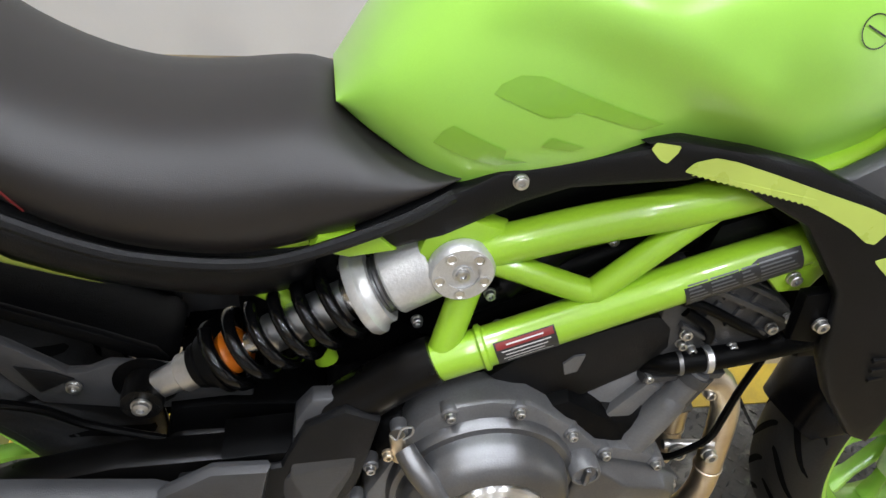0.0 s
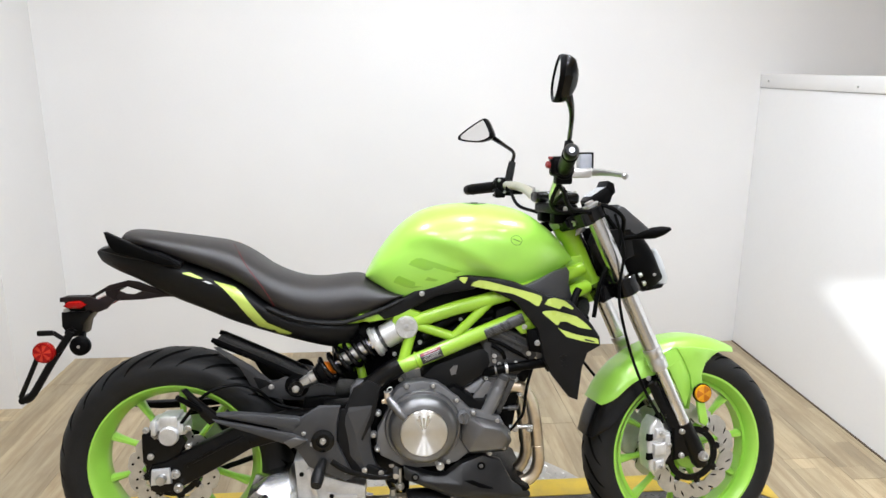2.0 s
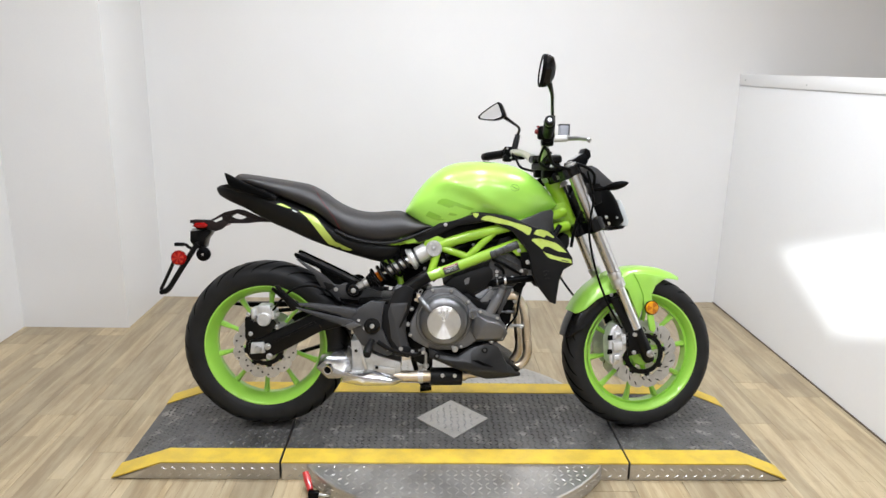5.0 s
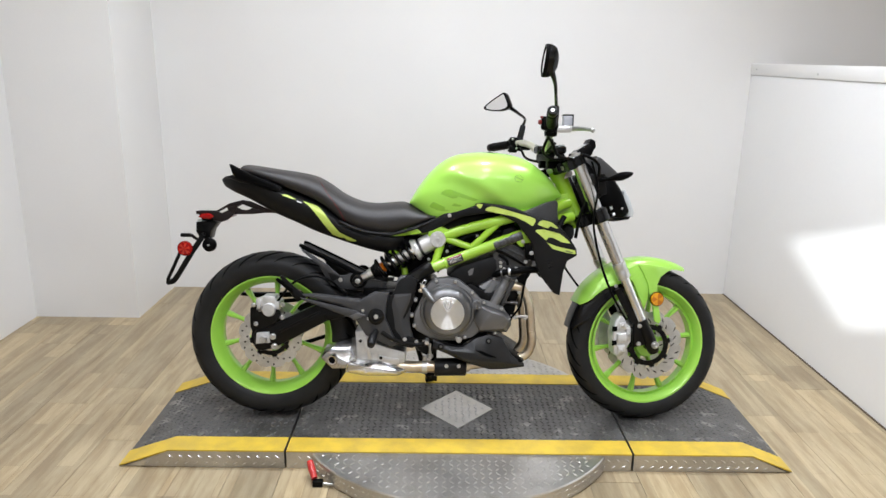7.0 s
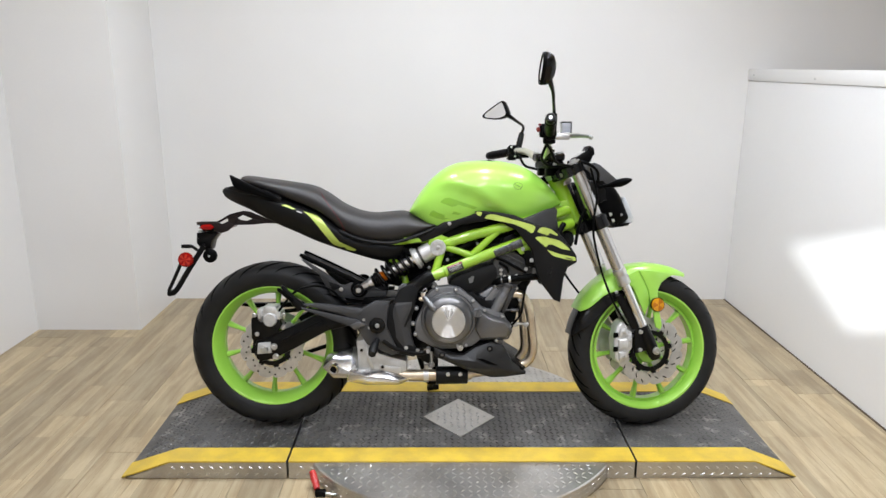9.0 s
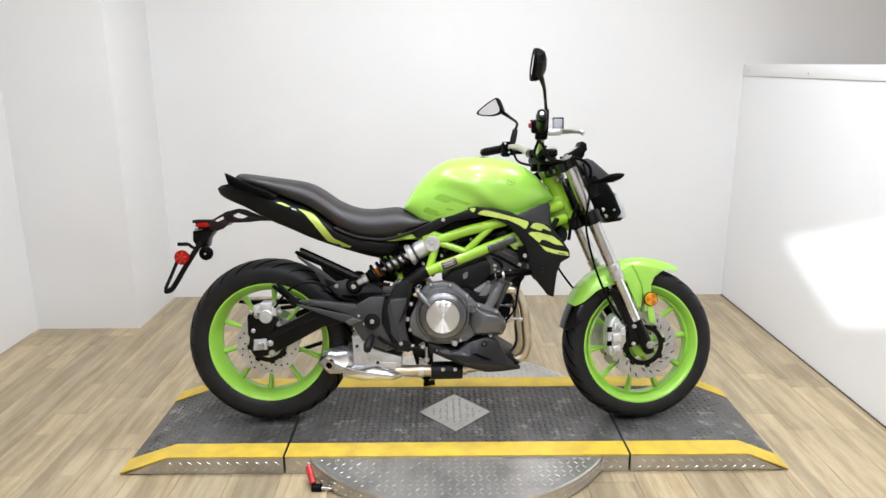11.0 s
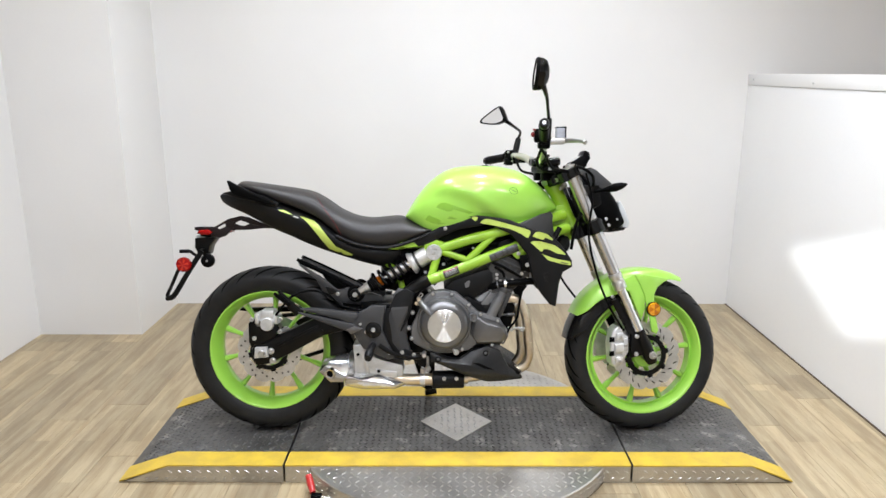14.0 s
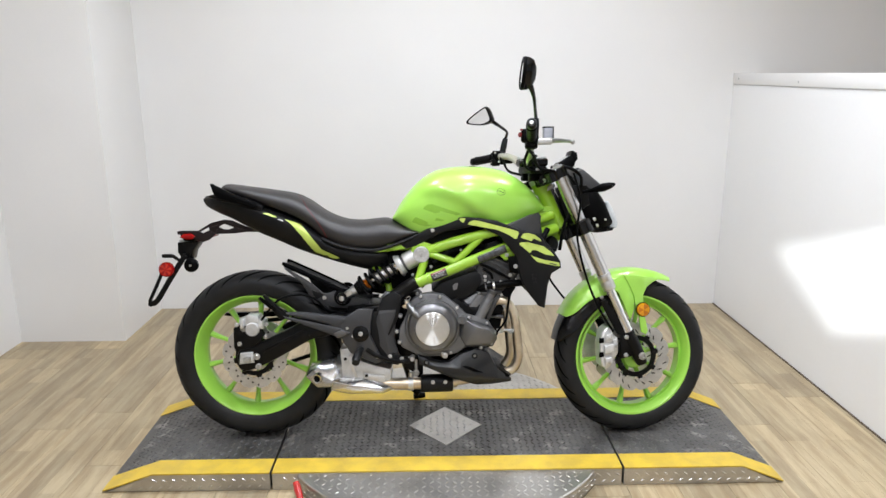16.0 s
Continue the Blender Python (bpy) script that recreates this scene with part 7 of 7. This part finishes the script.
part("headlamp_trim", steered(plate([(1.255, 0.768), (1.262, 0.756), (1.318, 0.764), (1.326, 0.776)], -0.07, 0.07, 0.004)), M_FRAME_BLACK, hb)
for s in (-1, 1):
    part("headlamp_bolt", steered(bolt(1.28, s * 0.096, 0.805, 0.0035, 0.004, (0, s, 0))), M_BOLT, hb)
    part("headlamp_bracket", steered(plate([(1.14, 0.87), (1.15, 0.93), (1.21, 0.93), (1.22, 0.86), (1.18, 0.84)], s * 0.100, s * 0.092, 0.002)), M_FRAME_BLACK, hb)
    part("front_indicator", steered(tube([(1.190, s * 0.095, 0.905), (1.215, s * 0.115, 0.910), (1.235, s * 0.132, 0.915), (1.252, s * 0.146, 0.920), (1.272, s * 0.160, 0.926), (1.287, s * 0.172, 0.931)], [0.007, 0.006, 0.012, 0.0155, 0.012, 0.003], 14, 5, flat=0.75)), M_BLACK, bike, "black stalk indicator")

# -- tail light and plate holder --
def strips(y0, y1, *outlines):
    """Plates of one pressing, side by side."""
    return join(*[plate(o, y0, y1, 0.002) for o in outlines])


arm = part("tail_arm", strips(-0.054, -0.046,
           [(0.012, 0.780), (-0.030, 0.797), (-0.072, 0.815), (-0.100, 0.819), (-0.148, 0.807), (-0.196, 0.779), (-0.186, 0.776), (-0.158, 0.791), (-0.101, 0.803), (-0.066, 0.790), (0.004, 0.775)],
           [(0.006, 0.776), (-0.066, 0.790), (-0.086, 0.782), (-0.105, 0.784), (-0.122, 0.792), (-0.134, 0.766), (-0.063, 0.768)],
           [(-0.122, 0.792), (-0.101, 0.803), (-0.158, 0.791), (-0.155, 0.780), (-0.134, 0.767)],
           [(-0.196, 0.777), (-0.178, 0.770), (-0.155, 0.781), (-0.134, 0.767), (-0.156, 0.745), (-0.179, 0.737), (-0.209, 0.744), (-0.216, 0.770)],
           [(-0.196, 0.778), (-0.216, 0.768), (-0.272, 0.765), (-0.272, 0.777), (-0.244, 0.779)]), M_ARM, bike, "black slotted plate bracket arm")
# red colour on this bar stands in for a red reflection
part("rear_bridge", box(-0.20, -0.15, -0.046, 0.046, 0.752, 0.766, 0.004), M_RED, arm, "bridge bar behind the arm, coloured red for a reflection")
part("front_bridge", box(-0.02, 0.02, -0.046, 0.046, 0.772, 0.786, 0.004), M_FRAME_BLACK, arm)
tlh = part("tail_light_housing", plate([(-0.270, 0.776), (-0.200, 0.776), (-0.198, 0.762), (-0.214, 0.738), (-0.250, 0.742), (-0.262, 0.762)], -0.052, -0.004, 0.004), M_BLACK, bike, "black tail light housing")
part("tail_light_lens", plate([(-0.264, 0.755), (-0.250, 0.767), (-0.222, 0.769), (-0.205, 0.758), (-0.218, 0.748), (-0.246, 0.748)], -0.062, -0.002, 0.006, 3), M_RED, tlh, "red tail light lens")
part("plate_lamp", box(-0.276, -0.258, -0.03, 0.03, 0.728, 0.744, 0.004), M_GLASS, tlh)
part("plate_neck", plate([(-0.280, 0.734), (-0.212, 0.742), (-0.204, 0.730), (-0.224, 0.704), (-0.232, 0.672), (-0.261, 0.668), (-0.281, 0.697)], -0.034, 0.034, 0.005), M_FRAME_BLACK, bike, "black plate holder neck")
part("plate_holder_rail", tube([(-0.244, -0.062, 0.690), (-0.296, -0.068, 0.610), (-0.348, -0.066, 0.528), (-0.370, -0.064, 0.512)], 0.0100, 8, 4, flat=0.6), M_FRAME_BLACK, bike, "black plate holder frame")
part("plate_holder_rail", tube([(-0.312, -0.074, 0.660), (-0.345, -0.072, 0.588), (-0.380, -0.064, 0.520)], 0.0065, 8, 4, flat=0.6), M_FRAME_BLACK, bike)
part("holder_lug", join(box(-0.325, -0.285, -0.070 - 0.006, -0.070 + 0.006, 0.682, 0.696, 0.004), tube([(-0.286, -0.070, 0.690), (-0.262, -0.060, 0.672), (-0.240, -0.050, 0.692)], 0.006, 8)), M_FRAME_BLACK, bike)
part("plate_holder_foot", tube([(-0.375, -0.068, 0.512), (-0.375, -0.030, 0.512)], 0.010, 10), M_FRAME_BLACK, bike)
part("plate_holder_top", tube([(-0.252, -0.066, 0.688), (-0.252, 0.030, 0.688)], 0.008, 8), M_FRAME_BLACK, bike)
for s in (-1,):
    rr = part("rear_reflector", lathe([(0, 0), (0.0245, 0), (0.0255, 0.004), (0.0235, 0.010), (0, 0.011)], (-0.307, s * 0.078, 0.641), (0, s, 0), 32), M_RED, bike, "round red reflector")
    part("reflector_rim", lathe([(0.0245, -0.004), (0.0272, -0.004), (0.0272, 0.005), (0.0250, 0.006)], (-0.307, s * 0.078, 0.641), (0, s, 0), 32, True), M_RED, rr)
    ri = part("rear_indicator", lathe([(0, 0), (0.022, 0), (0.0255, 0.006), (0.0255, 0.016), (0.017, 0.022), (0.008, 0.022), (0, 0.024)], (-0.219, s * 0.062, 0.655), (0, s, 0), 28), M_BLACK, bike, "black round indicator seen from its base")
    part("indicator_screw", lathe([(0, 0), (0.004, 0), (0.004, 0.002), (0, 0.002)], (-0.219, s * 0.086, 0.655), (0, s, 0), 12), M_BOLT, ri)
    # flat brighter sectors paint the glow of the lens facets
    for k in range(6):
        wb = bmesh.new()
        cc = wb.verts.new((-0.307, s * 0.0896, 0.641))
        arc = [wb.verts.new((-0.307 + 0.0215 * math.cos(q), s * 0.0893, 0.641 + 0.0215 * math.sin(q))) for q in [1.047 * k + 0.52 * j / 6 for j in range(7)]]
        for a_, b_ in zip(arc, arc[1:]):
            wb.faces.new((cc, a_, b_))
        part("lens_facet", wb, M_RED_LIT, rr)
    part("indicator_stalk", tube([(-0.235, s * 0.02, 0.675), (-0.219, s * 0.065, 0.656)], 0.010, 10), M_BLACK, ri)

# ---- floor planks ----
PW, PL = 0.178, 1.22
rnd = random.Random(11)
x = LX - T + 0.02
while x < QX + T:
    off = rnd.uniform(0, PL)
    y = REAR - T - off
    while y < BY + T:
        a, b = max(y + 0.0008, REAR - T), min(y + PL - 0.0008, BY + 0.01)
        if b - a > 0.03:
            if not (x + PW < WX0 - 0.2 and a > 0.2):
                bm = box(x + 0.0008, x + PW - 0.0008, a, b, FLOOR - 0.006, FLOOR, 0)
                part("plank", bm, M_FLOOR, floor)
        y += PL
    x += PW
